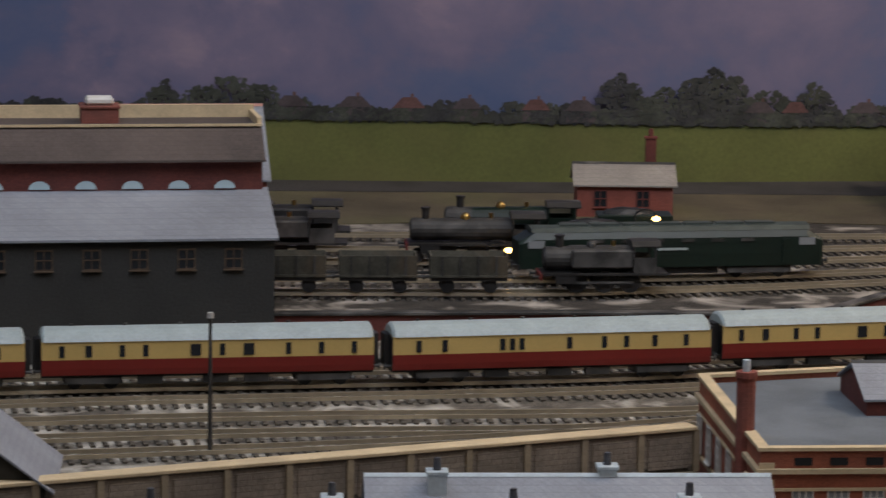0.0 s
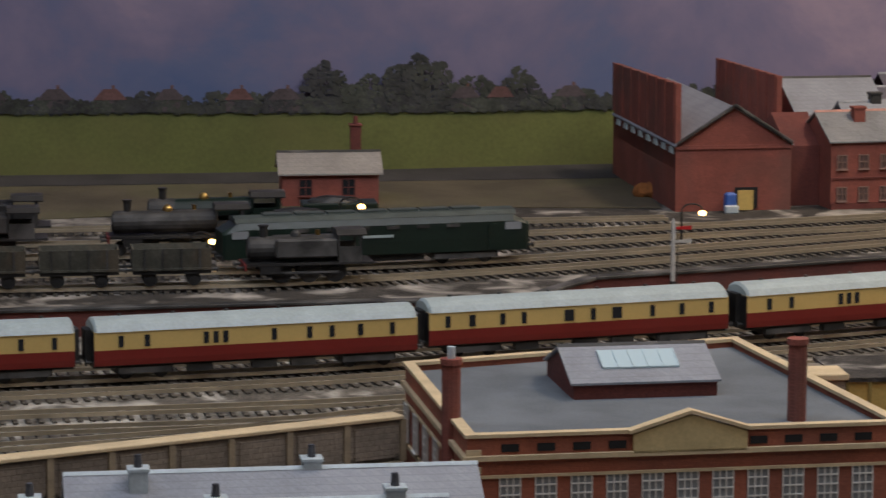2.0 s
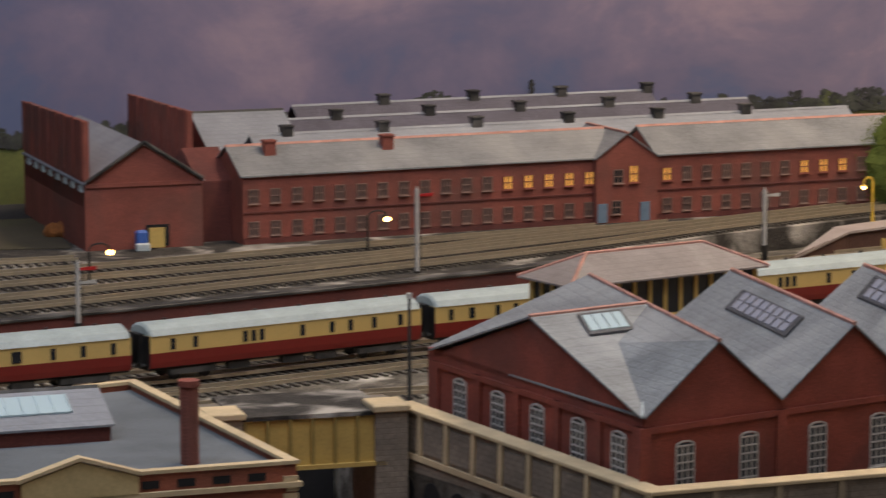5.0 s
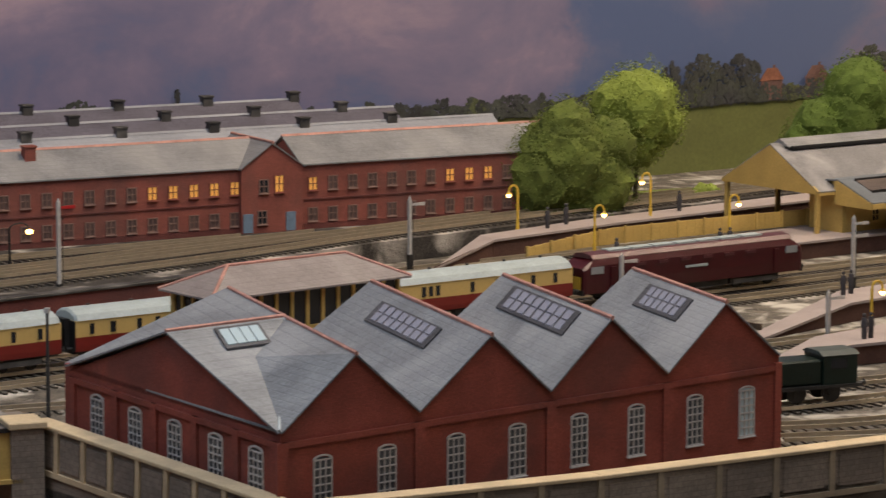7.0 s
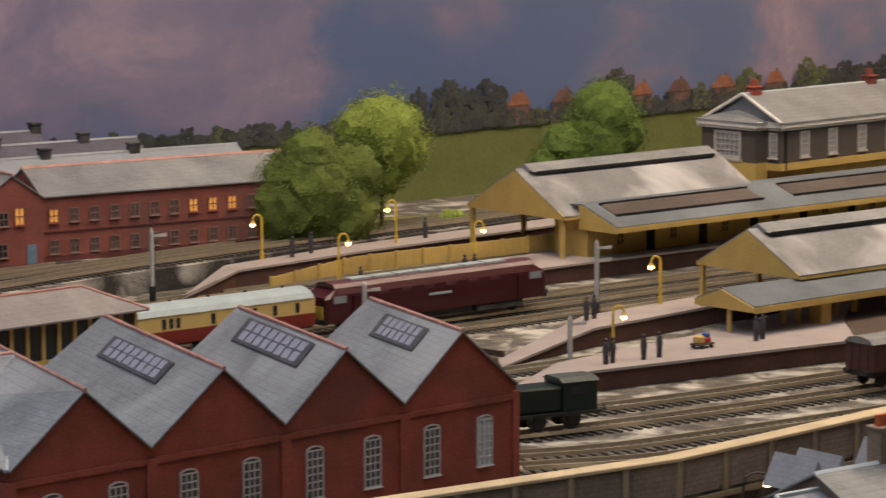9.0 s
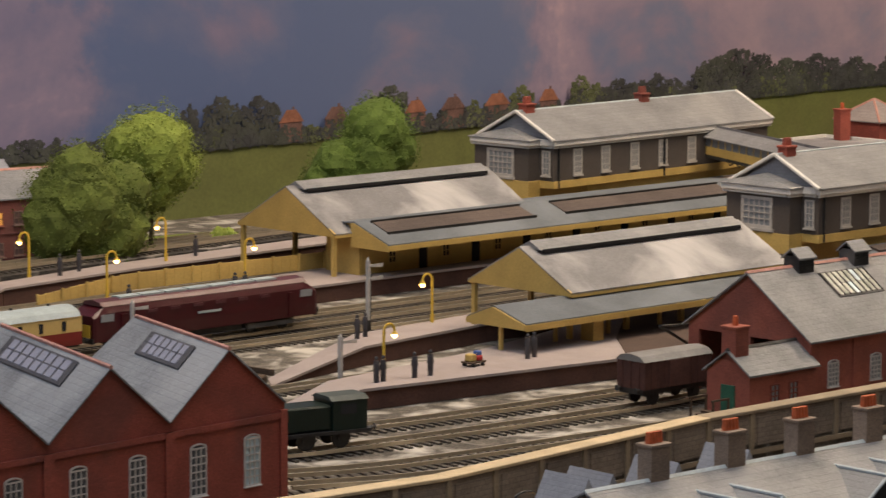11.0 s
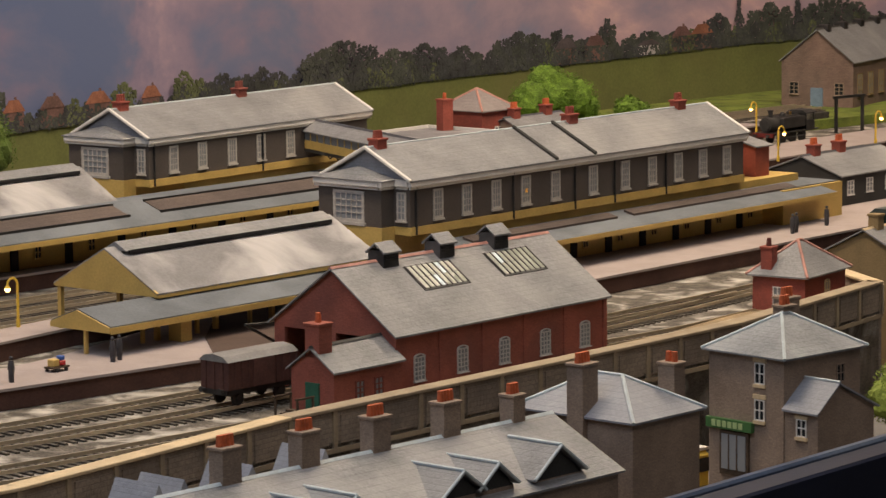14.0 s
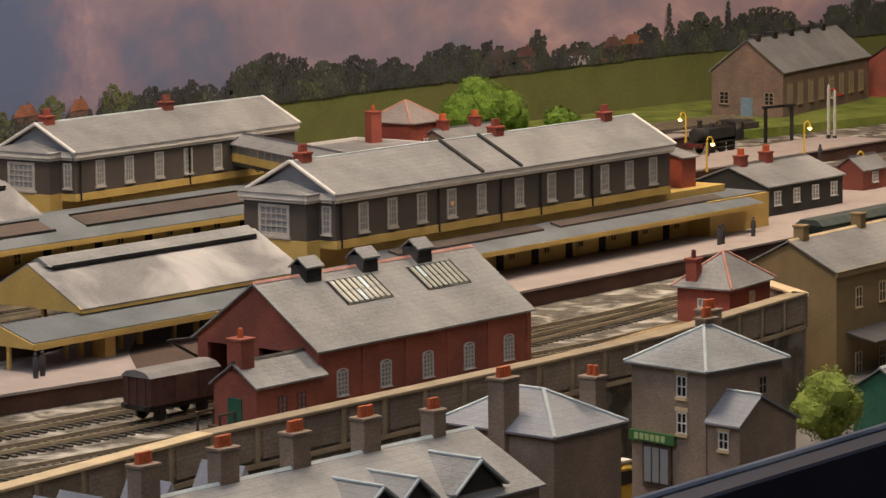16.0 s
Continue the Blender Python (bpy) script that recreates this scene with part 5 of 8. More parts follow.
# ---- station buildings ----
def station_block(name, x, y, yaw, L, D, label, bays, bay_off, chims, steps=(), warm=None):
    """Upper storey in dark render over a yellow ground floor, with a low hipped slate roof and a bay at one end."""
    zf, zc, zr = 0.0385, 0.0625, 0.0780
    x0, xb, yb = -0.003, -0.0125, 0.011
    b = thing(name, pose(x, y, 0, 0, 0, yaw), label, "station building", "station buildings")
    pbox("upper_wall", "render_dark", b, x0, 0, zf, L, D, zc - 0.0015)
    pbox("bay", "render_dark", b, xb, yb, zf, x0, D - 0.001, zc - 0.0015)
    pbox("band", "cream", b, x0 - 0.0002, -0.0008, zf - 0.0042, L, D, zf)
    pbox("band", "cream", b, xb - 0.0008, yb - 0.0008, zf - 0.010, x0 - 0.0002, D - 0.0008, zf)
    for c in ((x0 - 0.002, -0.0026, L + 0.002, 0.0), (x0 - 0.0022, 0.0, x0, yb - 0.0024), (xb - 0.0025, yb - 0.0024, x0, yb), (xb - 0.0025, yb, xb, D + 0.001), (L, 0, L + 0.002, D)):
        pbox("cornice", "white", b, c[0], c[1], zc - 0.0034, c[2], c[3], zc + 0.0003, bev=0.0003)
        pbox("frieze", "white", b, c[0] + 0.0012, c[1] + 0.0012, zc - 0.0048, c[2], c[3], zc - 0.0034)
    # main roof, its gable rising as a pediment over the bay
    bm = bmesh.new()
    ym = D / 2
    e = 0.003
    v = x0 - 0.003
    slab(bm, [(v, -e, zc), (L + 0.002, -e, zc), (L + 0.002, ym, zr), (v, ym, zr)], 0.0008)
    slab(bm, [(v, ym, zr), (L + 0.002, ym, zr), (L + 0.002, D + e, zc), (v, D + e, zc)], 0.0008)
    rf = part("roof", bm, "slate", b)
    for u in (x0 - 0.0005, L - 0.001):
        bm = bmesh.new()
        extrude(bm, [(u, 0, zc - 0.001), (u, D, zc - 0.001), (u, ym, zr - 0.001)], (0.001, 0, 0))
        part("gable", bm, "slate_pale", b)
    bm = bmesh.new()
    zb = zc + 0.0055
    yc = (yb + D) / 2
    slab(bm, [(xb - 0.003, yb - 0.003, zc), (x0, yb - 0.003, zc), (x0, yc, zb), (x0 - 0.004, yc, zb)], 0.0006)
    slab(bm, [(xb - 0.003, D + 0.002, zc), (xb - 0.003, yb - 0.003, zc), (x0 - 0.004, yc, zb)], 0.0006)
    slab(bm, [(x0, D + 0.002, zc), (xb - 0.003, D + 0.002, zc), (x0 - 0.004, yc, zb), (x0, yc, zb)], 0.0006)
    part("bay_roof", bm, "slate", b)
    for p, q in (((v, -e, zc), (v, ym, zr)), ((v, D + e, zc), (v, ym, zr)), ((L + 0.002, -e, zc), (L + 0.002, ym, zr))):
        bm = bmesh.new()
        tube(bm, p, q, 0.0011, n=6)
        part("verge", bm, "white", rf)
    bm = bmesh.new()
    tube(bm, (v, ym, zr), (L + 0.002, ym, zr), 0.0006, n=6)
    part("ridge", bm, "lead", rf)
    for u in steps:
        bm = bmesh.new()
        tube(bm, (u, -e, zc + 0.0008), (u, ym, zr + 0.0008), 0.0011, n=6)
        part("party_wall", bm, "stone_dark", rf)
    for u in chims:
        chimney(b, u, ym, zr - 0.004, zr + 0.0040, 0.0075, 0.006, 3, "brick_deep", "brick_deep")
    for i, u in enumerate(bays):
        window(b, u, 0, zf + 0.0040, 0, 0.0056, 0.0128, 3, 4, "white_worn", "pane_pale", False, 0.0011, False)
        pbox("window_sill", "white_worn", b, u - 0.0042, -0.0014, zf + 0.0018, u + 0.0042, 0, zf + 0.0028)
        if warm == i:
            pbox("lamp_glow", "lit", b, u - 0.0008, -0.0009, zf + 0.0090, u + 0.0008, -0.0006, zf + 0.0110)
    window(b, xb, (yb + D) / 2, zf + 0.0035, -90, 0.0175, 0.0128, 5, 4, "white_worn", "pane_pale", False, 0.0016)
    window(b, x0, 0.0055, zf + 0.0040, -90, 0.0042, 0.0128, 2, 4, "white_worn", "pane_pale", False, 0.0009)
    for u in bay_off:
        bm = bmesh.new()
        tube(bm, (u, -0.0008, zf - 0.004), (u, -0.0008, zc - 0.003), 0.0007, n=6)
        part("downpipe", bm, "black", b)
    # ground floor and awning
    pbox("ground_wall", "cream", b, 0.03, 0.002, PZ, L + 0.060, D - 0.004, zf - 0.0048)
    k = 0
    u = 0.07
    while u < L + 0.05:
        if k % 3 == 0:
            pbox("door", "dark", b, u, 0.0012, PZ, u + 0.0055, 0.002, PZ + 0.0125)
        elif k % 3 == 1:
            window(b, u + 0.003, 0.002, PZ + 0.005, 0, 0.0045, 0.006, 2, 2, "cream", "pane", False, 0.0004)
        u += 0.0105
        k += 1
    bm = bmesh.new()
    slab(bm, [(0.02, -0.024, 0.0242), (L + 0.062, -0.024, 0.0242), (L + 0.062, 0.001, 0.0298), (0.02, 0.001, 0.0298)], 0.0009)
    aw = part("awning", bm, "felt", b, "grey felted platform awning")
    pbox("valance", "cream", aw, 0.02, -0.0246, 0.0215, L + 0.062, -0.0238, 0.0240)
    for u0, u1 in ((0.035, 0.16), (0.175, L + 0.04)):
        if u1 - u0 > 0.03 and u1 <= L + 0.05:
            bm = bmesh.new()
            slab(bm, [(u0, -0.010, 0.0285), (u1, -0.010, 0.0285), (u1, -0.003, 0.0302), (u0, -0.003, 0.0302)], 0.0012)
            part("glazing_strip", bm, "roof_brown", aw)
    return b


M["white_worn"] = mat("worn off-white paint", (0.50, 0.46, 0.41), 0.7, 0.12, 200, 0.1, 900, stain=(0.30, 0.27, 0.24))
M["render_dark"] = mat("dark grey brown render", (0.095, 0.078, 0.066), 0.9, 0.12, 50, 0.3, 900, stain=(0.07, 0.058, 0.05))
station_block("station_building", 1.0335, 1.4925, 17.3, 0.2945, 0.054, "long dark rendered station building with slate roof above yellow walls",
              [0.0190, 0.0424, 0.0668, 0.0918, 0.1176, 0.1510, 0.1802, 0.2054, 0.2302, 0.2540, 0.2775], [0.001, 0.0806, 0.1342, 0.1700, 0.2178], [0.004, 0.166, 0.268], (0.116, 0.150), 3)
station_block("station_building", 1.0321, 1.7659, 20.0, 0.2005, 0.054, "dark rendered station building with slate roof and white windows",
              [0.0183, 0.0437, 0.0706, 0.0971, 0.1248], [0.001, 0.098], [0.004, 0.110])


def canopy(x, y, yaw, L, W, ze, zr, label, lower=True, zl=0.0215):
    """Open gabled platform canopy with boarded yellow ends on posts, and a low awning along its near side."""
    b = thing("platform_canopy", pose(x, y, 0, 0, 0, yaw), label, "canopy", "platform canopies")
    gable_roof(b, 0, 0, L, W, ze, zr, "roof_mottled", 0.001, ridge=None)
    bm = bmesh.new()
    extrude(bm, [(0.006, W / 2 - 0.0075, zr - 0.0018), (0.006, W / 2 + 0.0075, zr - 0.0018), (0.006, W / 2, zr + 0.0022)], (L - 0.01, 0, 0))
    part("ridge_vent", bm, "slate", b, "raised ridge ventilator with a dark shadow gap")
    # black strip painted in as the shadow below the ventilator
    pbox("vent_gap_shade", "dark", b, 0.008, W / 2 - 0.0078, zr - 0.0032, L - 0.006, W / 2 - 0.007, zr - 0.0015)
    bm = bmesh.new()
    extrude(bm, [(-0.001, -0.001, ze - 0.0022), (-0.001, W + 0.001, ze - 0.0022), (-0.001, W + 0.001, ze - 0.0005), (-0.001, W / 2, zr - 0.0006), (-0.001, -0.001, ze - 0.0005)], (0.0012, 0, 0))
    part("gable_end", bm, "cream", b)
    for u in (0.0, L * 0.25, L * 0.5, L * 0.75):
        for v in (0.0005, W - 0.0025):
            p = pbox("post", "cream", b, u, v, PZ, u + 0.0022, v + 0.0022, ze - 0.001)
    pbox("eaves_beam", "cream", b, 0, -0.001, ze - 0.0028, L, 0.001, ze - 0.0008)
    pbox("eaves_beam", "cream", b, 0, W - 0.001, ze - 0.0028, L, W + 0.001, ze - 0.0008)
    if lower:
        u0, u1, v0, vr, v1 = -0.047, L + 0.05, -0.017, 0.004, 0.021
        bm = bmesh.new()
        slab(bm, [(u0, v0, zl), (u1, v0, zl), (u1, vr, zl + 0.0064), (u0, vr, zl + 0.0064)], 0.0009)
        slab(bm, [(u0, vr, zl + 0.0064), (u1, vr, zl + 0.0064), (u1, v1, zl), (u0, v1, zl)], 0.0009)
        aw = part("awning", bm, "felt", b, "low grey felted awning with yellow valance")
        bm = bmesh.new()
        extrude(bm, [(u0 - 0.0008, v0, zl - 0.003), (u0 - 0.0008, v1, zl - 0.003), (u0 - 0.0008, v1, zl - 0.0006), (u0 - 0.0008, vr, zl + 0.0058), (u0 - 0.0008, v0, zl - 0.0006)], (0.0009, 0, 0))
        part("awning_end", bm, "cream", aw)
        pbox("valance", "cream", aw, u0, v0 - 0.0005, zl - 0.0035, u1, v0 + 0.0003, zl - 0.0006)
        for u in (-0.046, -0.010, 0.026, 0.062, 0.098, 0.134):
            pbox("post", "cream", b, u, vr - 0.004, PZ, u + 0.0016, vr - 0.0024, zl + 0.003)
        pbox("pier", "cream", b, 0.004, -0.011, PZ, 0.011, -0.003, zl + 0.0004)
    return b


M["roof_mottled"] = mat("patchy grey canopy roof", (0.205, 0.20, 0.205), 0.6, 0.16, 45, 0.3, 700, stain=(0.50, 0.48, 0.47), stain_amt=0.85)
canopy(0.8465, 1.4208, 17.0, 0.156, 0.0660, 0.0300, 0.0482, "yellow gabled platform canopy with patchy grey roof and low awning")
c1 = canopy(0.8384, 1.6592, 17.0, 0.150, 0.0755, 0.0308, 0.0527, "yellow gabled platform canopy with patchy grey roof", False)
# waiting rooms with flat-pitched roof beside the far canopy
wt = thing("waiting_rooms", pose(0.856, 1.629, 0, 0, 0, 17.0), "long yellow waiting rooms with grey awning roof", "station building")
pbox("wall", "cream", wt, 0.008, 0.030, PZ, 0.31, 0.058, 0.0330)
pbox("end_wall", "cream", wt, 0.006, 0.030, PZ, 0.0078, 0.052, 0.0345)
bm = bmesh.new()
slab(bm, [(0.004, 0.005, 0.0262), (0.32, 0.005, 0.0262), (0.32, 0.032, 0.0362), (0.004, 0.032, 0.0362)], 0.0009)
slab(bm, [(0.004, 0.032, 0.0362), (0.32, 0.032, 0.0362), (0.32, 0.060, 0.0340), (0.004, 0.060, 0.0340)], 0.0009)
part("roof", bm, "felt", wt)
for u0, u1 in ((0.014, 0.125), (0.150, 0.290)):
    bm = bmesh.new()
    slab(bm, [(u0, 0.0160, 0.0308), (u1, 0.0160, 0.0308), (u1, 0.0285, 0.0354), (u0, 0.0285, 0.0354)], 0.0012)
    gs_ = part("glazing_strip", bm, "roof_brown", wt)
    for y, z in ((0.0156, 0.0306), (0.0287, 0.0355)):
        pbox("strip_frame", "black", gs_, u0 - 0.0006, y - 0.0005, z - 0.001, u1 + 0.0006, y + 0.0005, z + 0.0008)
bm = bmesh.new()
extrude(bm, [(0.0036, 0.005, 0.0225), (0.0036, 0.034, 0.0225), (0.0036, 0.034, 0.0352), (0.0036, 0.032, 0.0354), (0.0036, 0.005, 0.0255)], (0.0009, 0, 0))
part("end_board", bm, "cream", wt)
pbox("valance", "cream", wt, 0.004, 0.0045, 0.0228, 0.32, 0.0053, 0.0256)
for k in range(14):
    u = 0.03 + k * 0.02
    if k % 2:
        pbox("door", "dark", wt, u, 0.0292, PZ, u + 0.0055, 0.030, PZ + 0.0125)
    else:
        window(wt, u, 0.030, PZ + 0.005, 0, 0.0045, 0.006, 2, 2, "cream", "pane", False, 0.0004)


# ---- front of the layout ----
fs = thing("fascia", pose(0.815, 0.9955, 0, 0, 0, 18.1), "navy painted board along the front edge of the layout", "fascia")
fs["kind"] = "structure"
pbox("board", "navy", fs, -1.6, -0.018, -0.35, 2.0, -0.0045, 0.0085, bev=0.001)
# separate strip carrying the edge's highlight in its colour
pbox("edge_highlight", "navy_highlight", fs, -1.6, -0.0045, -0.35, 2.0, 0, 0.010, bev=0.001, label="top edge strip in paler blue as a painted highlight")


# ---- terrace of houses below the wall ----
def terrace():
    b = thing("terrace_row", pose(0.648, 1.057, 0, 0, 0, 14.6), "row of stone terraced houses with slate roofs and pale lead ridges", "terrace")
    L, h, zr, ze = 0.205, 0.034, 0.0200, 0.0030
    bm = bmesh.new()
    extrude(bm, [(0, -h, -0.045), (0, h, -0.045), (0, h, ze - 0.001), (0, 0, zr - 0.0012), (0, -h, ze - 0.001)], (L, 0, 0))
    part("wall", bm, "brick_tan", b)
    gable_roof(b, 0, -h, L, h, ze, zr, "slate", 0.002, ridge="lead")
    for u in (0.034, 0.073, 0.110, 0.148, 0.186):
        chimney(b, u, 0.002, 0.014, 0.0325 if u < 0.16 else 0.030, 0.0092 if u < 0.16 else 0.0068, 0.0068, 4 if u < 0.16 else 3, "brick_tan")
    # gabled wings towards the viewer, in pairs
    for k, (u, w, y1) in enumerate(((0.045, 0.011, 0.036), (0.062, 0.011, 0.036), (0.118, 0.012, 0.034), (0.137, 0.011, 0.040), (0.172, 0.015, 0.036))):
        zt, zl = (0.0150, 0.0065) if k != 4 else (0.0165, 0.0055)
        wg = pbox("wing", "brick_tan", b, u - w * 0.9, -h + 0.002, -0.045, u + w * 0.9, -h + 0.016, zl - 0.001)
        bm = bmesh.new()
        extrude(bm, [(u - w * 0.9, -h + 0.002, zl - 0.001), (u + w * 0.9, -h + 0.002, zl - 0.001), (u, -h + 0.002, zt - 0.0012)], (0, 0.02, 0))
        part("gable", bm, "stone_dark", wg)
        bm = bmesh.new()
        slab(bm, [(u - w, -h, zl), (u, -h, zt), (u, -0.006, zt), (u - w, -0.012, zl)], 0.0007)
        slab(bm, [(u, -h, zt), (u + w, -h, zl), (u + w, -0.012, zl), (u, -0.006, zt)], 0.0007)
        part("wing_roof", bm, "slate", wg)
        for p, q in (((u, -h, zt + 0.0003), (u, -0.008, zt + 0.0003)), ((u - w, -h, zl), (u, -h, zt)), ((u, -h, zt), (u + w, -h, zl))):
            bm = bmesh.new()
            tube(bm, p, q, 0.0007, n=6)
            part("flashing", bm, "lead", wg)
    # small dormers beyond the ridge, showing pale cheeks
    for u in (0.010, 0.022, 0.055, 0.092):
        bm = bmesh.new()
        extrude(bm, [(u - 0.006, 0.010, 0.010), (u + 0.006, 0.010, 0.010), (u, 0.010, 0.0215)], (0, 0.022, 0))
        part("dormer", bm, "slate_pale", b)
    # lean-to roof at the near end
    bm = bmesh.new()
    slab(bm, [(-0.03, -0.03, 0.004), (0.0, -0.03, 0.004), (0.0, 0.0, 0.014), (-0.02, 0.0, 0.014)], 0.001)
    slab(bm, [(-0.02, 0.0, 0.014), (0.0, 0.0, 0.014), (0.0, 0.03, 0.004), (-0.03, 0.03, 0.004)], 0.001)
    e = part("end_roof", bm, "slate_pale", b)
    bm = bmesh.new()
    tube(bm, (-0.03, -0.03, 0.0043), (-0.02, 0.0, 0.0143), 0.0009, n=6)
    tube(bm, (-0.02, 0.0, 0.0143), (0.0, 0.0, 0.0143), 0.0009, n=6)
    part("flashing", bm, "lead", e)
    pbox("end_wall", "brick_tan", b, -0.027, -0.027, -0.045, 0, 0.027, 0.003)


terrace()


def corner_house():
    b = thing("corner_house", pose(0.8797, 1.0999, 0, 0, 0, 15.0), "tall stone corner house with hipped slate roof and two stacks", "house")
    W, D = 0.0425, 0.058
    pbox("wall", "brick_tan", b, 0, 0, -0.045, W, D, 0.0138)
    hip_roof(b, 0, 0, W, D, 0.0138, 0.0272, "slate_pale", 0.002, 0.022, "lead", deep=True)
    chimney(b, 0.002, D * 0.46, -0.02, 0.0345, 0.0095, 0.008, 4, "brick_tan")
    chimney(b, W - 0.003, D * 0.20, -0.02, 0.0315, 0.007, 0.008, 2, "brick_tan")


corner_house()


def shop_house():
    m = pose(0.9874, 1.1403, 0, 0, 0, 10.0)
    b = thing("shop_house", m, "three-storey stone shop house with hipped slate roof and green shop sign", "house")
    W, D, ze, zr = 0.0490, 0.0415, 0.0228, 0.0372
    pbox("wall", "brick_tan", b, 0, 0, -0.045, W, D, ze - 0.0004)
    hip_roof(b, 0, 0, W, D, ze, zr, "slate_blue", 0.0024, 0.0225, "lead")
    chimney(b, W * 0.55, D * 0.56, zr - 0.006, zr + 0.0030, 0.0075, 0.006, 2, "brick_tan")
    chimney(b, W - 0.003, D - 0.003, 0.010, zr + 0.003, 0.0085, 0.0075, 3, "brick_tan")
    for z in (-0.0045, 0.0110):
        window(b, 0, 0.0130, z, -90, 0.0046, 0.0080, 2, 2, "white", "pane", False, 0.0005, False)
        pbox("lintel", "coping", b, -0.0007, 0.0095, z + 0.0088, 0, 0.0165, z + 0.0106)
        pbox("window_sill", "coping", b, -0.0010, 0.0097, z - 0.0019, 0, 0.0163, z - 0.0006)
    window(b, 0.036, 0, 0.0090, 0, 0.0042, 0.0070, 2, 2, "brick_tan", "pane", False, 0.0006, False)
    # shop front facing the side street
    sf = pbox("shop_front", "bark", b, -0.0012, 0.0185, -0.0300, 0.0, 0.0345, -0.0112)
    pbox("shop_window", "pane_pale", sf, -0.0016, 0.0198, -0.0275, -0.0010, 0.0332, -0.0125)
    for y in (0.0242, 0.0287):
        pbox("glazing_bar", "bark", sf, -0.0019, y, -0.0275, -0.0016, y + 0.0005, -0.0125)
    sg = pbox("sign_board", "sign_green", b, -0.0022, 0.0160, -0.0105, 0.0, 0.0415, -0.0062)
    for k in range(6):
        pbox("sign_bar", "sign_letter", sg, -0.0025, 0.0208 + k * 0.0030, -0.0097, -0.0021, 0.0230 + k * 0.0030, -0.0070)
    # rear wing
    w = thing("shop_wing", m @ pose(0.0005, -0.0180, 0), "two-storey stone rear wing with slate roof and green door", "house")
    bm = bmesh.new()
    extrude(bm, [(0, 0, -0.045), (0.036, 0, -0.045), (0.036, 0, 0.0008), (0.0125, 0, 0.0122), (0, 0, 0.0022)], (0, 0.0179, 0))
    part("wall", bm, "brick_tan", w)
    bm = bmesh.new()
    slab(bm, [(-0.002, -0.0015, 0.0018), (0.0125, -0.0015, 0.0134), (0.0125, 0.0179, 0.0134), (-0.002, 0.0179, 0.0018)], 0.0008)
    slab(bm, [(0.0125, -0.0015, 0.0134), (0.038, -0.0015, 0.0008), (0.038, 0.0179, 0.0008), (0.0125, 0.0179, 0.0134)], 0.0008)
    part("roof", bm, "slate_pale", w)
    bm = bmesh.new()
    tube(bm, (0.0125, -0.0015, 0.0136), (0.0125, 0.0179, 0.0136), 0.0006, n=6)
    part("ridge", bm, "lead", w)
    window(w, 0, 0.0085, -0.0085, -90, 0.0045, 0.0065, 2, 2, "white", "pane", False, 0.0005, False)
    pbox("lintel", "coping", w, -0.0007, 0.0050, -0.0015, 0, 0.0120, 0.0)
    pbox("window_sill", "coping", w, -0.0010, 0.0052, -0.0104, 0, 0.0118, -0.0091)
    pbox("lintel", "coping", w, -0.0007, 0.0050, -0.0215, 0, 0.0120, -0.0200)
    pbox("door", "door_green", w, -0.0007, 0.0055, -0.045, 0, 0.0115, -0.0216)


M["sign_green"] = mat("green sign paint", (0.06, 0.16, 0.05), 0.5, 0.1, 200, 0.0, 900)
M["sign_letter"] = mat("pale green letters", (0.40, 0.52, 0.24), 0.5, 0.05, 200, 0.0, 900)
shop_house()


# ---- red brick weigh house with a pyramid roof ----
wh = thing("weigh_house", pose(1.1668, 1.3446, -0.001, 0, 0, 24.0), "red brick weigh house with pyramid slate roof and salmon hips", "house")
pbox("wall", "brick_deep", wh, 0, 0, 0, 0.045, 0.029, 0.0192)
hip_roof(wh, 0, 0, 0.045, 0.029, 0.0192, 0.0345, "slate", 0.0025, 0.0210, "ridge")
chimney(wh, 0.004, 0.022, 0.015, 0.033, 0.006, 0.006, 1, "brick_deep", "brick_dark")
window(wh, 0, 0.015, 0.002, -90, 0.0042, 0.011, 2, 3, "white", "pane_pale")
window(wh, 0.024, 0, 0.006, 0, 0.0045, 0.008, 2, 2, "coping", "pane_pale", True)

M["tan_stone"] = mat("tan stone", (0.27, 0.19, 0.09), 0.85, 0.15, 60, 0.3, 900, stain=(0.17, 0.12, 0.06))
# ---- tan building in the street at the end of the wall ----
tb = thing("tan_office", pose(1.279, 1.394, -0.0135, 0, 0, 20.0), "tan stone street office with slate roof, pediment and stacks", "office")
gable_walls(tb, 0, 0, 0.14, 0.056, -0.0315, 0.0255, 0.040, "tan_stone")
gable_roof(tb, 0, 0, 0.14, 0.056, 0.0255, 0.040, "slate", 0.002, ridge="coping")
for u in (0.012, 0.075):
    chimney(tb, u, 0.028, 0.034, 0.047, 0.006, 0.006, 0, "tan_stone")
pbox("cornice", "tan_stone", tb, -0.002, -0.002, 0.022, 0.142, 0.0, 0.025)
for u in (0.024, 0.05, 0.08, 0.11):
    window(tb, u, 0, 0.004, 0, 0.006, 0.010, 2, 2, "coping", "pane")
    window(tb, u, 0, -0.032, 0, 0.006, 0.011, 2, 2, "coping", "pane")
bm = bmesh.new()
slab(bm, [(0.01, -0.018, -0.012), (0.13, -0.018, -0.012), (0.13, 0.0, -0.008), (0.01, 0.0, -0.008)], 0.0008)
part("porch_roof", bm, "slate_dark", tb)
# ---- buildings behind the main station ----


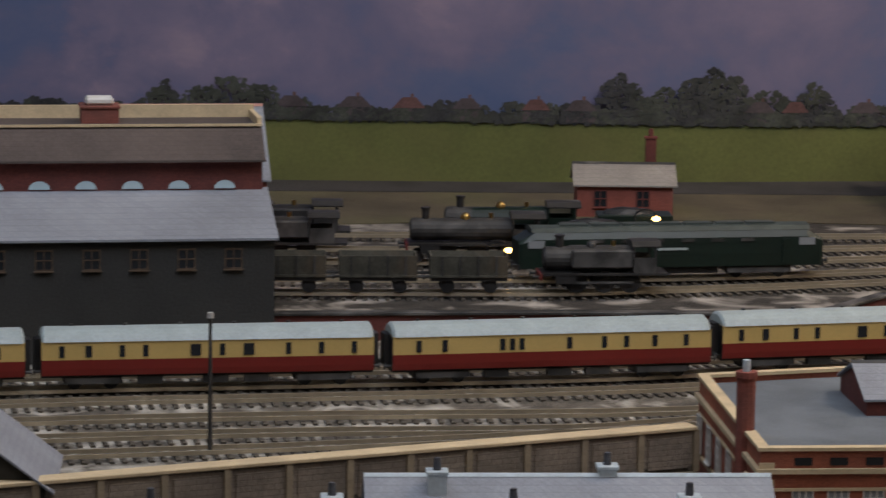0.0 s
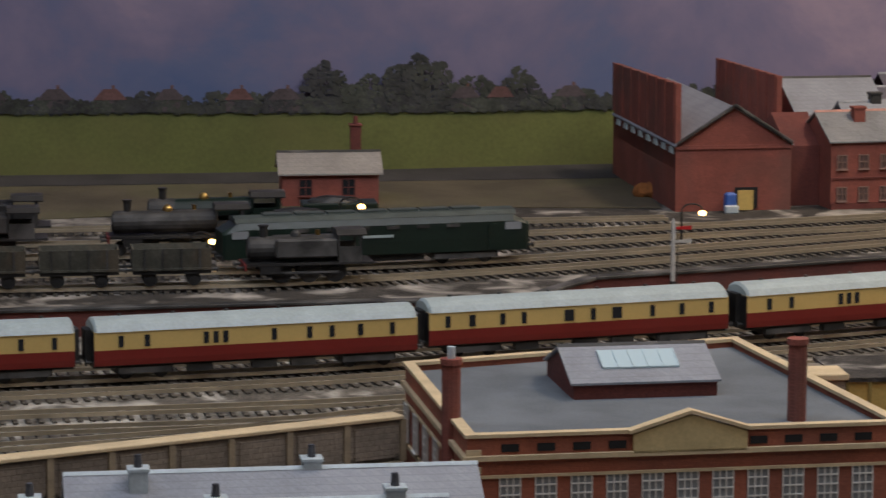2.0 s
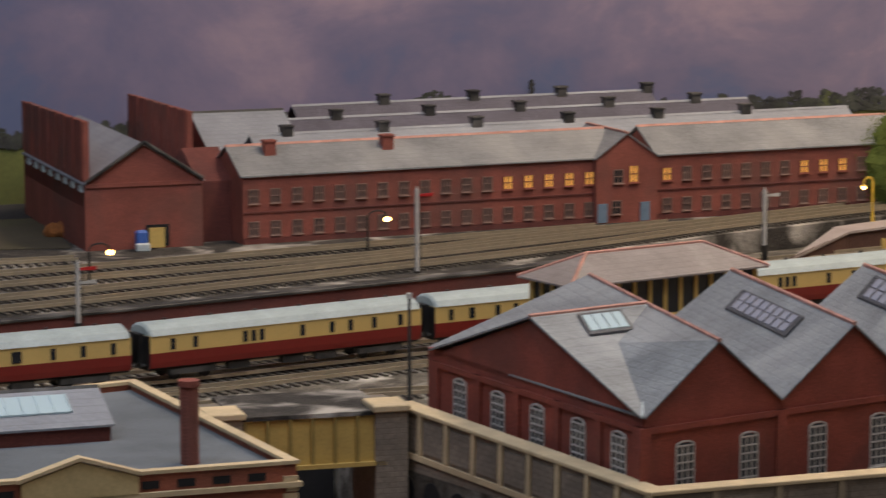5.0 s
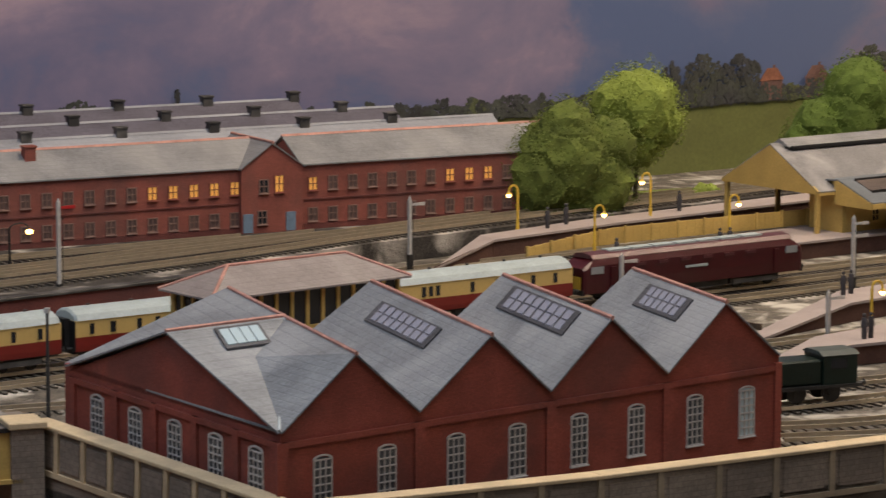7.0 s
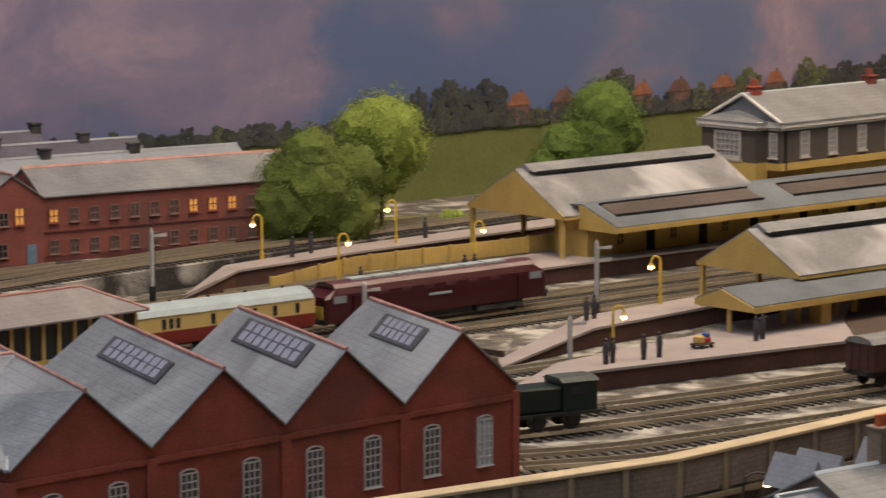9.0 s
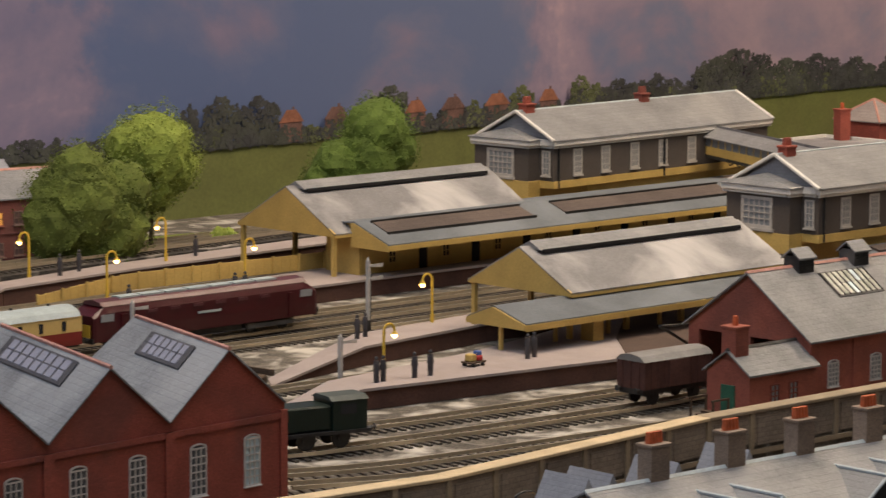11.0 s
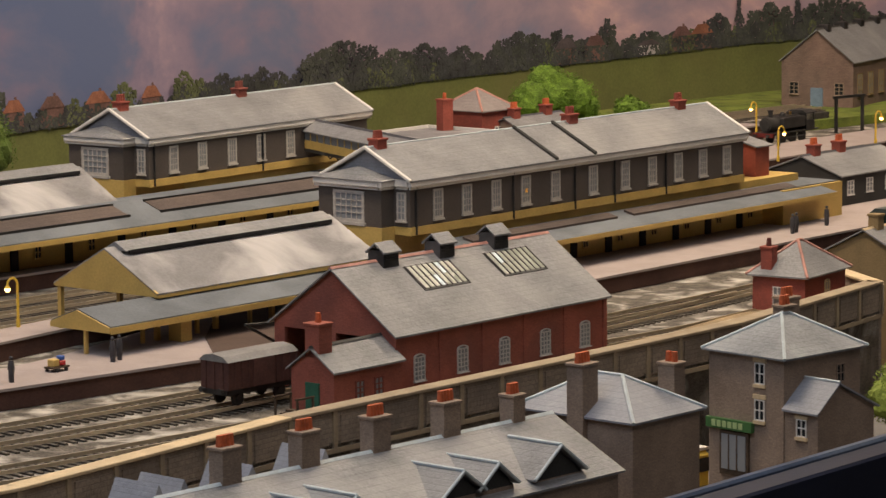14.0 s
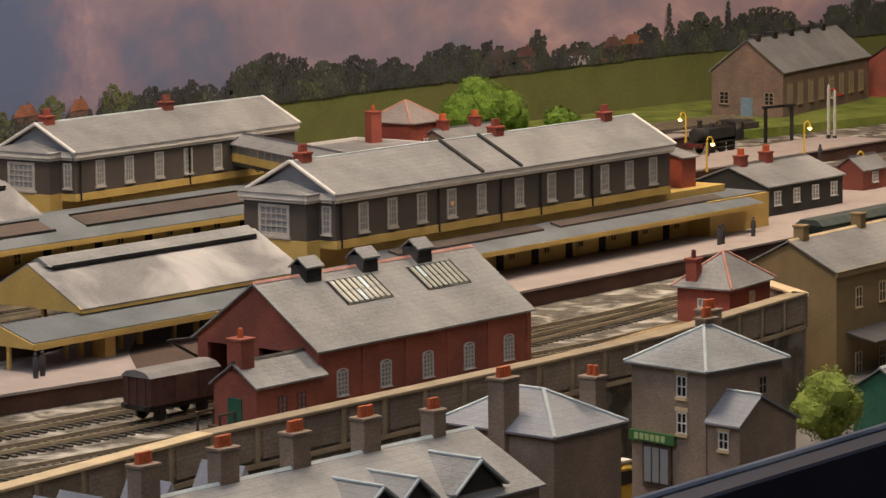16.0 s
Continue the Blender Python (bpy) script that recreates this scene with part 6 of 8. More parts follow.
def simple_block(name, x, y, yaw, L, D, z0, ze, zr, wall, roof, label, cat="building", hip=False, ridge="grime", wins=0, chims=()):
    b = thing(name, pose(x, y, 0, 0, 0, yaw), label, cat)
    if hip:
        pbox("wall", wall, b, 0, 0, z0, L, D, ze - 0.0008)
        hip_roof(b, 0, 0, L, D, ze, zr, roof, 0.002, min(L, D) * 0.48, ridge)
    else:
        gable_walls(b, 0, 0, L, D, z0, ze, zr, wall)
        gable_roof(b, 0, 0, L, D, ze, zr, roof, 0.0018, ridge=ridge)
    for i in range(wins):
        window(b, L * (i + 0.5) / wins, 0, z0 + (ze - z0) * 0.35, 0, 0.006, (ze - z0) * 0.4, 2, 3, "white", "pane_pale")
    for u in chims:
        chimney(b, u, D / 2, zr - 0.003, zr + 0.006, 0.007, 0.006, 3, "brick_deep")
    return b


simple_block("lamp_room", 1.374, 1.935, 17, 0.034, 0.036, -0.001, 0.0455, 0.0590, "brick_deep", "slate_warm", "small red brick lamp room with pyramid roof", "house", True, "ridge", 1)
lr = thing("boiler_stack", pose(1.3455, 1.937, -0.001), "square red brick boiler chimney", "chimney")
chimney(lr, 0, 0, 0, 0.0565, 0.008, 0.008, 1, "brick_deep")
fb = thing("flat_roofed_annex", pose(1.262, 1.845, 0.004, 0, 0, 17), "flat roofed station annex with white parapet", "station building")
pbox("wall", "brick_tan", fb, 0, 0, -0.001, 0.115, 0.085, 0.030)
pbox("flat_roof", "roof_mottled", fb, 0.001, 0.001, 0.030, 0.114, 0.084, 0.0306)
for c in ((0, 0, 0.115, 0.0018), (0, 0.0832, 0.115, 0.085), (0, 0.0018, 0.0018, 0.0832), (0.1132, 0.0018, 0.115, 0.0832)):
    pbox("parapet", "white", fb, c[0], c[1], 0.030, c[2], c[3], 0.0325)
simple_block("parcels_office", 1.40, 1.915, 17, 0.06, 0.045, -0.001, 0.030, 0.040, "brick_tan", "slate", "stone parcels office with slate roof and red stacks", "office", False, "slate_dark", 0, (0.01, 0.045))
simple_block("dining_block", 1.338, 1.598, 17, 0.014, 0.05, -0.001, 0.052, 0.058, "brick_deep", "slate", "red brick end block of the station", "station building")
simple_block("refreshment_room", 1.425, 1.625, 17, 0.085, 0.055, PZ, 0.0265, 0.0365, "stone_dark", "slate", "dark rendered refreshment room with slate roof and red stacks", "station building", False, "slate_dark", 4, (0.012, 0.040))
simple_block("timber_hut", 1.560, 1.692, 17, 0.030, 0.020, PZ, 0.022, 0.029, "brick", "slate", "small red platform hut with slate roof", "hut", False, "slate_dark", 1)
simple_block("timber_hut", 1.525, 1.735, 17, 0.030, 0.018, PZ, 0.020, 0.026, "brick_dark", "slate_pale", "low red platform store with pale roof", "hut", False, "slate_dark", 1)
pl = thing("entrance_parapet", pose(1.34, 1.575, 0, 0, 0, 17), "yellow rendered entrance parapet above the awning", "station building")
pbox("wall", "cream", pl, 0, 0, PZ, 0.062, 0.03, 0.0275)
pbox("flat_roof", "felt", pl, 0.002, 0.002, 0.0276, 0.060, 0.028, 0.0282)

# covered footbridge between the two station blocks
fbr = thing("covered_footbridge", pose(1.1720, 1.8240, 0.0085, 0, 0, -97.2), "covered yellow glazed footbridge with slate roof", "footbridge")
pbox("deck", "grime", fbr, 0, -0.008, 0.0340, 0.235, 0.008, 0.0360)
pbox("side", "cream", fbr, 0, -0.0082, 0.0360, 0.235, -0.0072, 0.041)
pbox("side", "cream", fbr, 0, 0.0072, 0.0360, 0.235, 0.0082, 0.041)
for i in range(25):
    for s in (-0.0082, 0.0074):
        pbox("mullion", "cream", fbr, i * 0.00985, s, 0.041, i * 0.00985 + 0.0008, s + 0.0008, 0.0475)
pbox("glazing", "pane_pale", fbr, 0.0005, 0.0074, 0.041, 0.2345, 0.0078, 0.0475)
pbox("glazing", "pane_pale", fbr, 0.0005, -0.0078, 0.041, 0.2345, -0.0074, 0.0475)
gable_roof(fbr, 0, -0.0085, 0.235, 0.0085, 0.0476, 0.0525, "slate", 0.0015, ridge="slate_dark")
for i in range(18):
    bm = bmesh.new()
    tube(bm, (i * 0.0125, 0.0083, 0.0285), ((i + 1) * 0.0125, 0.0083, 0.0340), 0.0004, n=5)
    tube(bm, (i * 0.0125, 0.0083, 0.0340), ((i + 1) * 0.0125, 0.0083, 0.0285), 0.0004, n=5)
    part("lattice", bm, "black", fbr)

M["stone_shed"] = mat("grey brown coursed stone", (0.235, 0.155, 0.125), 0.9, 0.2, 60, 0.3, 1200, brick=(0.003, 0.0013), stain=(0.12, 0.10, 0.085))
# stone engine shed in the field
ob = simple_block("stone_engine_shed", 1.868, 2.137, 27.5, 0.19, 0.062, 0.003, 0.0425, 0.0672, "stone_shed", "slate", "grey stone engine shed with slate roof and blue door", "shed")

for i in range(8):
    window(ob, 0.014 + i * 0.0225, 0, 0.014, 0, 0.009, 0.017, 3, 4, "tan_stone", "pane_pale", False, 0.0006)
pbox("door", "door_blue", ob, -0.0009, 0.026, 0.003, 0, 0.0365, 0.020)
for y in (0.012, 0.051):
    window(ob, 0, y, 0.015, -90, 0.007, 0.009, 2, 3, "brick_tan", "pane")
for i in range(5):
    pbox("roof_vent", "black", ob, 0.012 + i * 0.035, 0.027, 0.063, 0.020 + i * 0.035, 0.035, 0.0700, bev=0.0006)
simple_block("red_store", 2.075, 2.185, 27.5, 0.14, 0.07, 0.003, 0.030, 0.055, "brick_deep", "slate_dark", "red brick store with dark slate roof", "store")

# ---- roofs of the street at the near left ----
for i, (x, y, L) in enumerate(((-0.022, 1.055, 0.130), (-0.11, 1.005, 0.205))):
    b = thing("terrace_row", pose(x, y, 0, 0, 0, 3.5), "row of low houses with pale slate roofs and small stacks", "terrace")
    gable_walls(b, 0, 0, L, 0.040, -0.045, 0.0085, 0.0195, "brick_tan")
    gable_roof(b, 0, 0, L, 0.040, 0.0085, 0.0195, "slate_pale", 0.0015, ridge="lead")
    for k in range(int(L / 0.05)):
        chimney(b, 0.022 + k * 0.056, 0.014 + 0.008 * (k % 2), 0.014, 0.0225, 0.006, 0.006, 1, "lead", "slate_dark")

gb = thing("street_store", pose(-0.192, 1.090, 0, 0, 0, 3.5), "store with pale corrugated gable roof in the street", "store")
bm = bmesh.new()
extrude(bm, [(0, 0, -0.045), (0.062, 0, -0.045), (0.062, 0, 0.009), (0.036, 0, 0.0285), (0, 0, 0.009)], (0, 0.055, 0))
part("wall", bm, "stone_dark", gb)
bm = bmesh.new()
slab(bm, [(-0.002, -0.002, 0.0095), (0.036, -0.002, 0.0300), (0.036, 0.057, 0.0300), (-0.002, 0.057, 0.0095)], 0.0008)
slab(bm, [(0.036, -0.002, 0.0300), (0.065, -0.002, 0.0080), (0.065, 0.057, 0.0080), (0.036, 0.057, 0.0300)], 0.0008)
part("roof", bm, "slate_pale", gb)


# ---- rolling stock ----
def at_track(pts, x, side=1):
    """The place and heading on a track where it passes x."""
    P = smooth(pts, 0.004)
    i = min(range(1, len(P) - 1), key=lambda k: abs(P[k].x - x))
    t = P[i + 1] - P[i - 1]
    return P[i].x, P[i].y, math.degrees(math.atan2(t.y, t.x)) + (0 if side > 0 else 180)


def profile(bm, pts, x0, x1):
    extrude(bm, [(x0, y, z) for y, z in pts], (x1 - x0, 0, 0))


def wheels(parent, xs, r=0.0032, y=0.0047, material="black"):
    for x in xs:
        for s in (-1, 1):
            bm = bmesh.new()
            tube(bm, (x, s * y, r), (x, s * (y + 0.0012), r), r, n=14)
            tube(bm, (x, s * (y + 0.0012), r), (x, s * (y + 0.0016), r), r * 0.45, n=10)
            part("wheel", bm, material, parent)


def bogie(parent, x, half=0.0095, r=0.0032):
    g = pbox("bogie", "black", parent, x - half - 0.002, -0.0075, 0.0028, x + half + 0.002, 0.0075, 0.0058)
    for s in (-0.0082, 0.0066):
        pbox("side_frame", "grime", g, x - half - 0.001, s, 0.0026, x + half + 0.001, s + 0.0016, 0.0050)
    wheels(g, (x - half * 0.75, x + half * 0.75), r)


def buffers(parent, x, s):
    for y in (-0.0055, 0.0055):
        bm = bmesh.new()
        tube(bm, (x, y, 0.0073), (x + s * 0.0025, y, 0.0073), 0.0006, n=8)
        tube(bm, (x + s * 0.0025, y, 0.0073), (x + s * 0.003, y, 0.0073), 0.0013, n=10)
        part("buffer", bm, "grime", parent)


def diesel(name, m, L, label, body, roof, warn=True, plain=False):
    b = thing(name, m, label, "locomotive")
    h = L / 2
    w = 0.0092
    # body with raked cab ends
    bm = bmesh.new()
    sec = [(-w, 0.0058), (-w * 1.02, 0.0115), (-w * 0.99, 0.0190), (-w * 0.80, 0.0222), (w * 0.80, 0.0222), (w * 0.99, 0.0190), (w * 1.02, 0.0115), (w, 0.0058)]
    rings = []
    for x, k, dz in ((-h, 0.90, -0.0042), (-h + 0.0015, 0.97, -0.0034), (-h + 0.0075, 1, 0), (h - 0.0075, 1, 0), (h - 0.0015, 0.97, -0.0034), (h, 0.90, -0.0042)):
        rings.append([bm.verts.new((x, y * k, z + (dz if z > 0.02 else dz * 0.5 if z > 0.016 else 0))) for y, z in sec])
    for r0, r1 in zip(rings, rings[1:]):
        for i in range(len(sec)):
            j = (i + 1) % len(sec)
            bm.faces.new((r0[i], r0[j], r1[j], r1[i]))
    bm.faces.new(rings[0]), bm.faces.new(rings[-1][::-1])
    part("body", bm, body, b)
    bm = bmesh.new()
    pr = [(-w * 0.84, 0.0220), (-w * 0.60, 0.0238), (0, 0.0246), (w * 0.60, 0.0238), (w * 0.84, 0.0220)]
    profile(bm, pr, -h + 0.006, h - 0.006)
    rf = part("roof", bm, roof, b)
    for i in range(7):
        x = -h + 0.020 + i * (L - 0.04) / 7
        pbox("roof_panel", "silver" if not plain else "green_roof", rf, x, -0.0032, 0.0240, x + (L - 0.04) / 7 - 0.0016, 0.0032, 0.0250)
    for s in (-1, 1):
        xa = s * (h - 0.0115)
        for y in (-w * 1.02 - 0.0002, w * 1.02 - 0.0002):
            pbox("side_window", "pane_pale", b, min(xa, xa + s * 0.0075), y, 0.0152, max(xa, xa + s * 0.0075), y + 0.0004, 0.0186)
            pbox("cab_door", body, b, xa - s * 0.006 - 0.0018, y - 0.0002, 0.0065, xa - s * 0.006 + 0.0018, y + 0.0006, 0.0180)
        bm = bmesh.new()
        xw = s * (h - 0.0006)
        for y0, y1 in ((-0.0070, -0.0006), (0.0006, 0.0070)):
            bw = bmesh.new()
            extrude(bw, [(xw, y0, 0.0158), (xw, y1, 0.0158), (xw - s * 0.0028, y1, 0.0190), (xw - s * 0.0028, y0, 0.0190)], (s * 0.0006, 0, 0))
            part("windscreen", bw, "pane_pale", b)
        bm.free()
        if warn:
            pbox("warning_panel", "yellow", b, min(s * h, s * (h + 0.0004)), -0.0062, 0.0078, max(s * h, s * (h + 0.0004)), 0.0062, 0.0138)
        pbox("buffer_beam", "black", b, min(s * (h - 0.001), s * (h + 0.0006)), -0.0085, 0.0052, max(s * (h - 0.001), s * (h + 0.0006)), 0.0085, 0.0076)
        buffers(b, s * h, s)
        bogie(b, s * (h - 0.030), 0.0135, 0.0034)
    pbox("fuel_tank", "black", b, -0.022, -0.0072, 0.0025, 0.022, 0.0072, 0.0060)
    for i in range(6):
        x = -0.035 + i * 0.014
        pbox("grille", "grime" if plain else "maroon_roof", b, x - 0.003, -w * 1.02 - 0.0004, 0.0172, x + 0.003, -w * 1.02 + 0.0002, 0.0186)
    pbox("nameplate", "silver", b, -0.007, -w * 1.02 - 0.0004, 0.0135, 0.007, -w * 1.02 + 0.0002, 0.0146)
    return b


def coach(m, pattern):
    b = thing("railway_coach", m, "cream and carmine railway coach with pale grey roof", "railway coach", "train of coaches")
    h, w = 0.0655, 0.0093
    bm = bmesh.new()
    profile(bm, [(-w * 0.97, 0.0062), (-w, 0.0086), (-w, 0.0124), (w, 0.0124), (w, 0.0086), (w * 0.97, 0.0062)], -h, h)
    part("lower_body", bm, "coach_red", b)
    bm = bmesh.new()
    profile(bm, [(-w, 0.0124), (-w * 0.985, 0.0196), (w * 0.985, 0.0196), (w, 0.0124)], -h, h)
    part("upper_body", bm, "coach_cream", b)
    bm = bmesh.new()
    profile(bm, [(-w * 1.03, 0.0195), (-w * 0.86, 0.0220), (-w * 0.45, 0.0237), (0, 0.0243), (w * 0.45, 0.0237), (w * 0.86, 0.0220), (w * 1.03, 0.0195)], -h, h)
    bmesh.ops.bevel(bm, geom=[e for e in bm.edges if abs(e.verts[0].co.x) > h - 1e-5 and abs(e.verts[1].co.x) > h - 1e-5 and e.calc_length() < 0.006], offset=0.001, segments=1, affect="EDGES")
    part("roof", bm, "silver", b)
    for i in range(6):
        bm = bmesh.new()
        tube(bm, (-h + 0.012 + i * 0.0215, 0.001, 0.0238), (-h + 0.012 + i * 0.0215, 0.001, 0.0250), 0.0008, n=8)
        part("roof_vent", bm, "grime", b)
    for s in (-1, 1):
        pbox("gangway", "black", b, min(s * h, s * (h + 0.0026)), -0.0040, 0.0070, max(s * h, s * (h + 0.0026)), 0.0040, 0.0200)
        buffers(b, s * h, s)
        bogie(b, s * (h - 0.020))
    pbox("end", "black", b, -h - 0.0003, -w * 0.96, 0.0064, -h, w * 0.96, 0.0194)
    pbox("end", "black", b, h, -w * 0.96, 0.0064, h + 0.0003, w * 0.96, 0.0194)
    for u, d in pattern:
        for y in (-w - 0.0003, w - 0.0002):
            pbox("window", "pane", b, -h + u * 2 * h - d / 2, y, 0.0134, -h + u * 2 * h + d / 2, y + 0.0005, 0.0180)
    pbox("underframe", "black", b, -h, -0.0070, 0.0050, h, 0.0070, 0.0063)
    for x in (-0.022, 0.004, 0.020):
        pbox("battery_box", "grime", b, x - 0.006, -0.0078, 0.0022, x + 0.004, -0.0040, 0.0052)
    return b


TRAIN_A = [(0.08, 0.0021), (0.16, 0.0021), (0.34, 0.0021), (0.37, 0.0021), (0.40, 0.0021), (0.55, 0.0021), (0.66, 0.0021), (0.73, 0.0021), (0.82, 0.0021), (0.92, 0.0021)]
TRAIN_B = [(0.06, 0.0021), (0.14, 0.0026), (0.24, 0.0021), (0.31, 0.0021), (0.46, 0.0042), (0.54, 0.0021), (0.62, 0.0042), (0.74, 0.0021), (0.84, 0.0021), (0.94, 0.0021)]
RP = smooth(MAIN, 0.002)
xs_ = [0.0]
for a, b in zip(RP, RP[1:]):
    xs_.append(xs_[-1] + (b - a).length)


def along(s):
    i = min(range(1, len(RP) - 1), key=lambda k: abs(xs_[k] - s))
    lo, hi = max(0, i - 18), min(len(RP) - 1, i + 18)
    t = RP[hi] - RP[lo]
    return pose(RP[i].x, RP[i].y, 0.0008, 0, 0, math.degrees(math.atan2(t.y, t.x)))


S0 = xs_[min(range(len(RP)), key=lambda k: abs(RP[k].x - 0.708))]
diesel("diesel_locomotive", along(S0), 0.139, "maroon diesel-hydraulic locomotive with yellow warning panels", "maroon", "maroon_roof")
pos = S0 - 0.0695 - 0.0075 - 0.0655
for k in range(7):
    coach(along(pos), TRAIN_A if k % 2 == 0 else TRAIN_B)
    pos -= 0.138

UP1 = [(-0.6, 1.45), (-0.03, 1.478), (0.092, 1.494), (0.232, 1.537)]
UP2 = [(-0.6, 1.49), (-0.03, 1.515), (0.095, 1.528), (0.184, 1.551)]
UP3 = [(-0.6, 1.535), (-0.02, 1.566), (0.09, 1.575), (0.178, 1.588)]
UP4 = [(-0.6, 1.58), (0.0, 1.606), (0.12, 1.614), (0.20, 1.628)]
x, y, a = at_track(UP2, 0.102)
diesel("diesel_locomotive", pose(x, y, 0.013, 0, 0, a), 0.142, "dark green diesel locomotive with weathered grey roof", "green", "green_roof", False, True)


def steam(m, label, body, tank=False, tender=True, L=0.062, brass=True):
    """A steam locomotive, chimney towards -x."""
    b = thing("steam_locomotive", m, label, "locomotive")
    pbox("running_plate", "black", b, -0.004, -0.0088, 0.0082, L, 0.0088, 0.0092)
    bm = bmesh.new()
    tube(bm, (0.0, 0, 0.0148), (L * 0.70, 0, 0.0150), 0.0050, 0.0056, 18)
    part("boiler", bm, body, b)
    bm = bmesh.new()
    tube(bm, (-0.002, 0, 0.0148), (0.010, 0, 0.0148), 0.0053, n=18)
    tube(bm, (-0.0028, 0, 0.0148), (-0.002, 0, 0.0148), 0.0042, n=16)
    part("smokebox", bm, "grime", b)
    bm = bmesh.new()
    tube(bm, (0.0045, 0, 0.0195), (0.0045, 0, 0.0245), 0.0017, 0.0019, 12)
    tube(bm, (0.0045, 0, 0.0245), (0.0045, 0, 0.0252), 0.0023, n=12)
    part("chimney", bm, "black", b)
    bm = bmesh.new()
    sphere(bm, (L * 0.36, 0, 0.0200), 0.0024, 1, 1, 1.2)
    part("dome", bm, "brass" if brass else body, b)
    bm = bmesh.new()
    tube(bm, (L * 0.55, 0, 0.0200), (L * 0.55, 0, 0.0225), 0.0010, n=8)
    part("safety_valve", bm, "brass", b)
    bm = bmesh.new()
    for s in (-0.0087, 0.0080):
        box(bm, L * 0.70, s, 0.0090, L * 0.90, s + 0.0007, 0.0160)
    box(bm, L * 0.70, -0.0087, 0.0090, L * 0.71, 0.0087, 0.0215)
    part("cab", bm, body, b)
    bm = bmesh.new()
    profile(bm, [(-0.0090, 0.0212), (-0.005, 0.0230), (0.005, 0.0230), (0.0090, 0.0212), (0.0088, 0.0206), (-0.0088, 0.0206)], L * 0.69, L * 0.94)
    part("cab_roof", bm, "grime", b)
    for s in (-0.0085, 0.0078):
        pbox("cab_post", body, b, L * 0.88, s, 0.0160, L * 0.90, s + 0.0006, 0.0208)
    if tank:
        for s in (-0.0085, 0.0045):
            pbox("pannier_tank", body, b, 0.009, s, 0.0112, L * 0.70, s + 0.0040, 0.0195, bev=0.0008)
    wheels(b, (L * 0.22, L * 0.46, L * 0.68), 0.0050)
    if not tank:
        wheels(b, (0.001, 0.008), 0.0026)
    for s in (-0.0080, 0.0074):
        pbox("coupling_rod", "grime", b, L * 0.20, s, 0.0045, L * 0.70, s + 0.0006, 0.0054)
        pbox("cylinder", "black", b, 0.002, s - 0.0006, 0.0046, 0.011, s + 0.0012, 0.0082)
    pbox("buffer_beam", "red_dull", b, -0.0050, -0.0086, 0.0060, -0.0040, 0.0086, 0.0090)
    buffers(b, -0.005, -1)
    if tender:
        t = thing("locomotive_tender", m @ pose(L + 0.004, 0, 0), "loaded coal tender behind a steam locomotive", "tender")
        pbox("tank", body, t, 0, -0.0086, 0.0085, 0.036, 0.0086, 0.0175, bev=0.0005)
        pbox("frame", "black", t, 0, -0.0080, 0.0050, 0.036, 0.0080, 0.0085)
        bm = bmesh.new()
        sphere(bm, (0.015, 0, 0.0170), 0.0075, 1.7, 0.95, 0.45, 3)
        for v in bm.verts:
            v.co += Vector((0, 0, 1)) * noise.noise(v.co * 700) * 0.0012
        part("coal", bm, "black", t)
        wheels(t, (0.006, 0.018, 0.030), 0.0036)
    return b


M["brass"] = mat("dull brass", (0.55, 0.36, 0.12), 0.35, 0.1, 200, 0.0, 900, metal=1.0)
M["red_dull"] = mat("dull red beam", (0.16, 0.02, 0.015), 0.6, 0.2, 200, 0.0, 900)
x, y, a = at_track(UP4, 0.004)
steam(pose(x, y, 0.013, 0, 0, a), "green steam locomotive with brass dome", "green", False, True, 0.066)
x, y, a = at_track(UP3, -0.012)
steam(pose(x, y, 0.013, 0, 0, a), "sooty black steam locomotive", "grime", False, True, 0.064)
x, y, a = at_track(UP1, 0.046)
steam(pose(x, y, 0.013, 0, 0, a), "dusty black pannier tank locomotive", "grime", True, False, 0.052, False)
x, y, a = at_track(UP3, -0.105)
steam(pose(x, y, 0.013, 0, 0, a), "black tank locomotive standing in the yard", "grime", True, False, 0.060, False)
x, y, a = at_track(UP4, -0.105)
steam(pose(x, y, 0.013, 0, 0, a), "black steam locomotive at the back of the yard", "black", True, False, 0.060, False)


def open_wagon(m):
    b = thing("mineral_wagon", m, "dirty olive grey open mineral wagon", "wagon", "mineral wagons")
    pbox("floor", "wagon", b, -0.017, -0.0078, 0.0072, 0.017, 0.0078, 0.0082)
    bm = bmesh.new()
    for s in (-1, 1):
        extrude(bm, [(-0.0168, s * 0.0070, 0.0080), (0.0168, s * 0.0070, 0.0080), (0.0172, s * 0.0084, 0.0168), (-0.0172, s * 0.0084, 0.0168)], (0, -s * 0.0006, 0))
    part("side", bm, "wagon", b)
    for s in (-1, 1):
        pbox("end", "wagon", b, s * 0.0168 - 0.0003, -0.0080, 0.0080, s * 0.0168 + 0.0003, 0.0080, 0.0168)
        buffers(b, s * 0.017, s)
    for x in (-0.012, -0.004, 0.004, 0.012):
        pbox("strap", "grime", b, x - 0.0004, -0.0088, 0.0080, x + 0.0004, -0.0076, 0.0168)
    pbox("underframe", "black", b, -0.017, -0.0070, 0.0055, 0.017, 0.0070, 0.0071)
    wheels(b, (-0.0095, 0.0095), 0.0032)


for xx in (-0.070, -0.030, 0.012):
    x, y, a = at_track(UP1, xx)
    open_wagon(pose(x, y, 0.013, 0, 0, a))


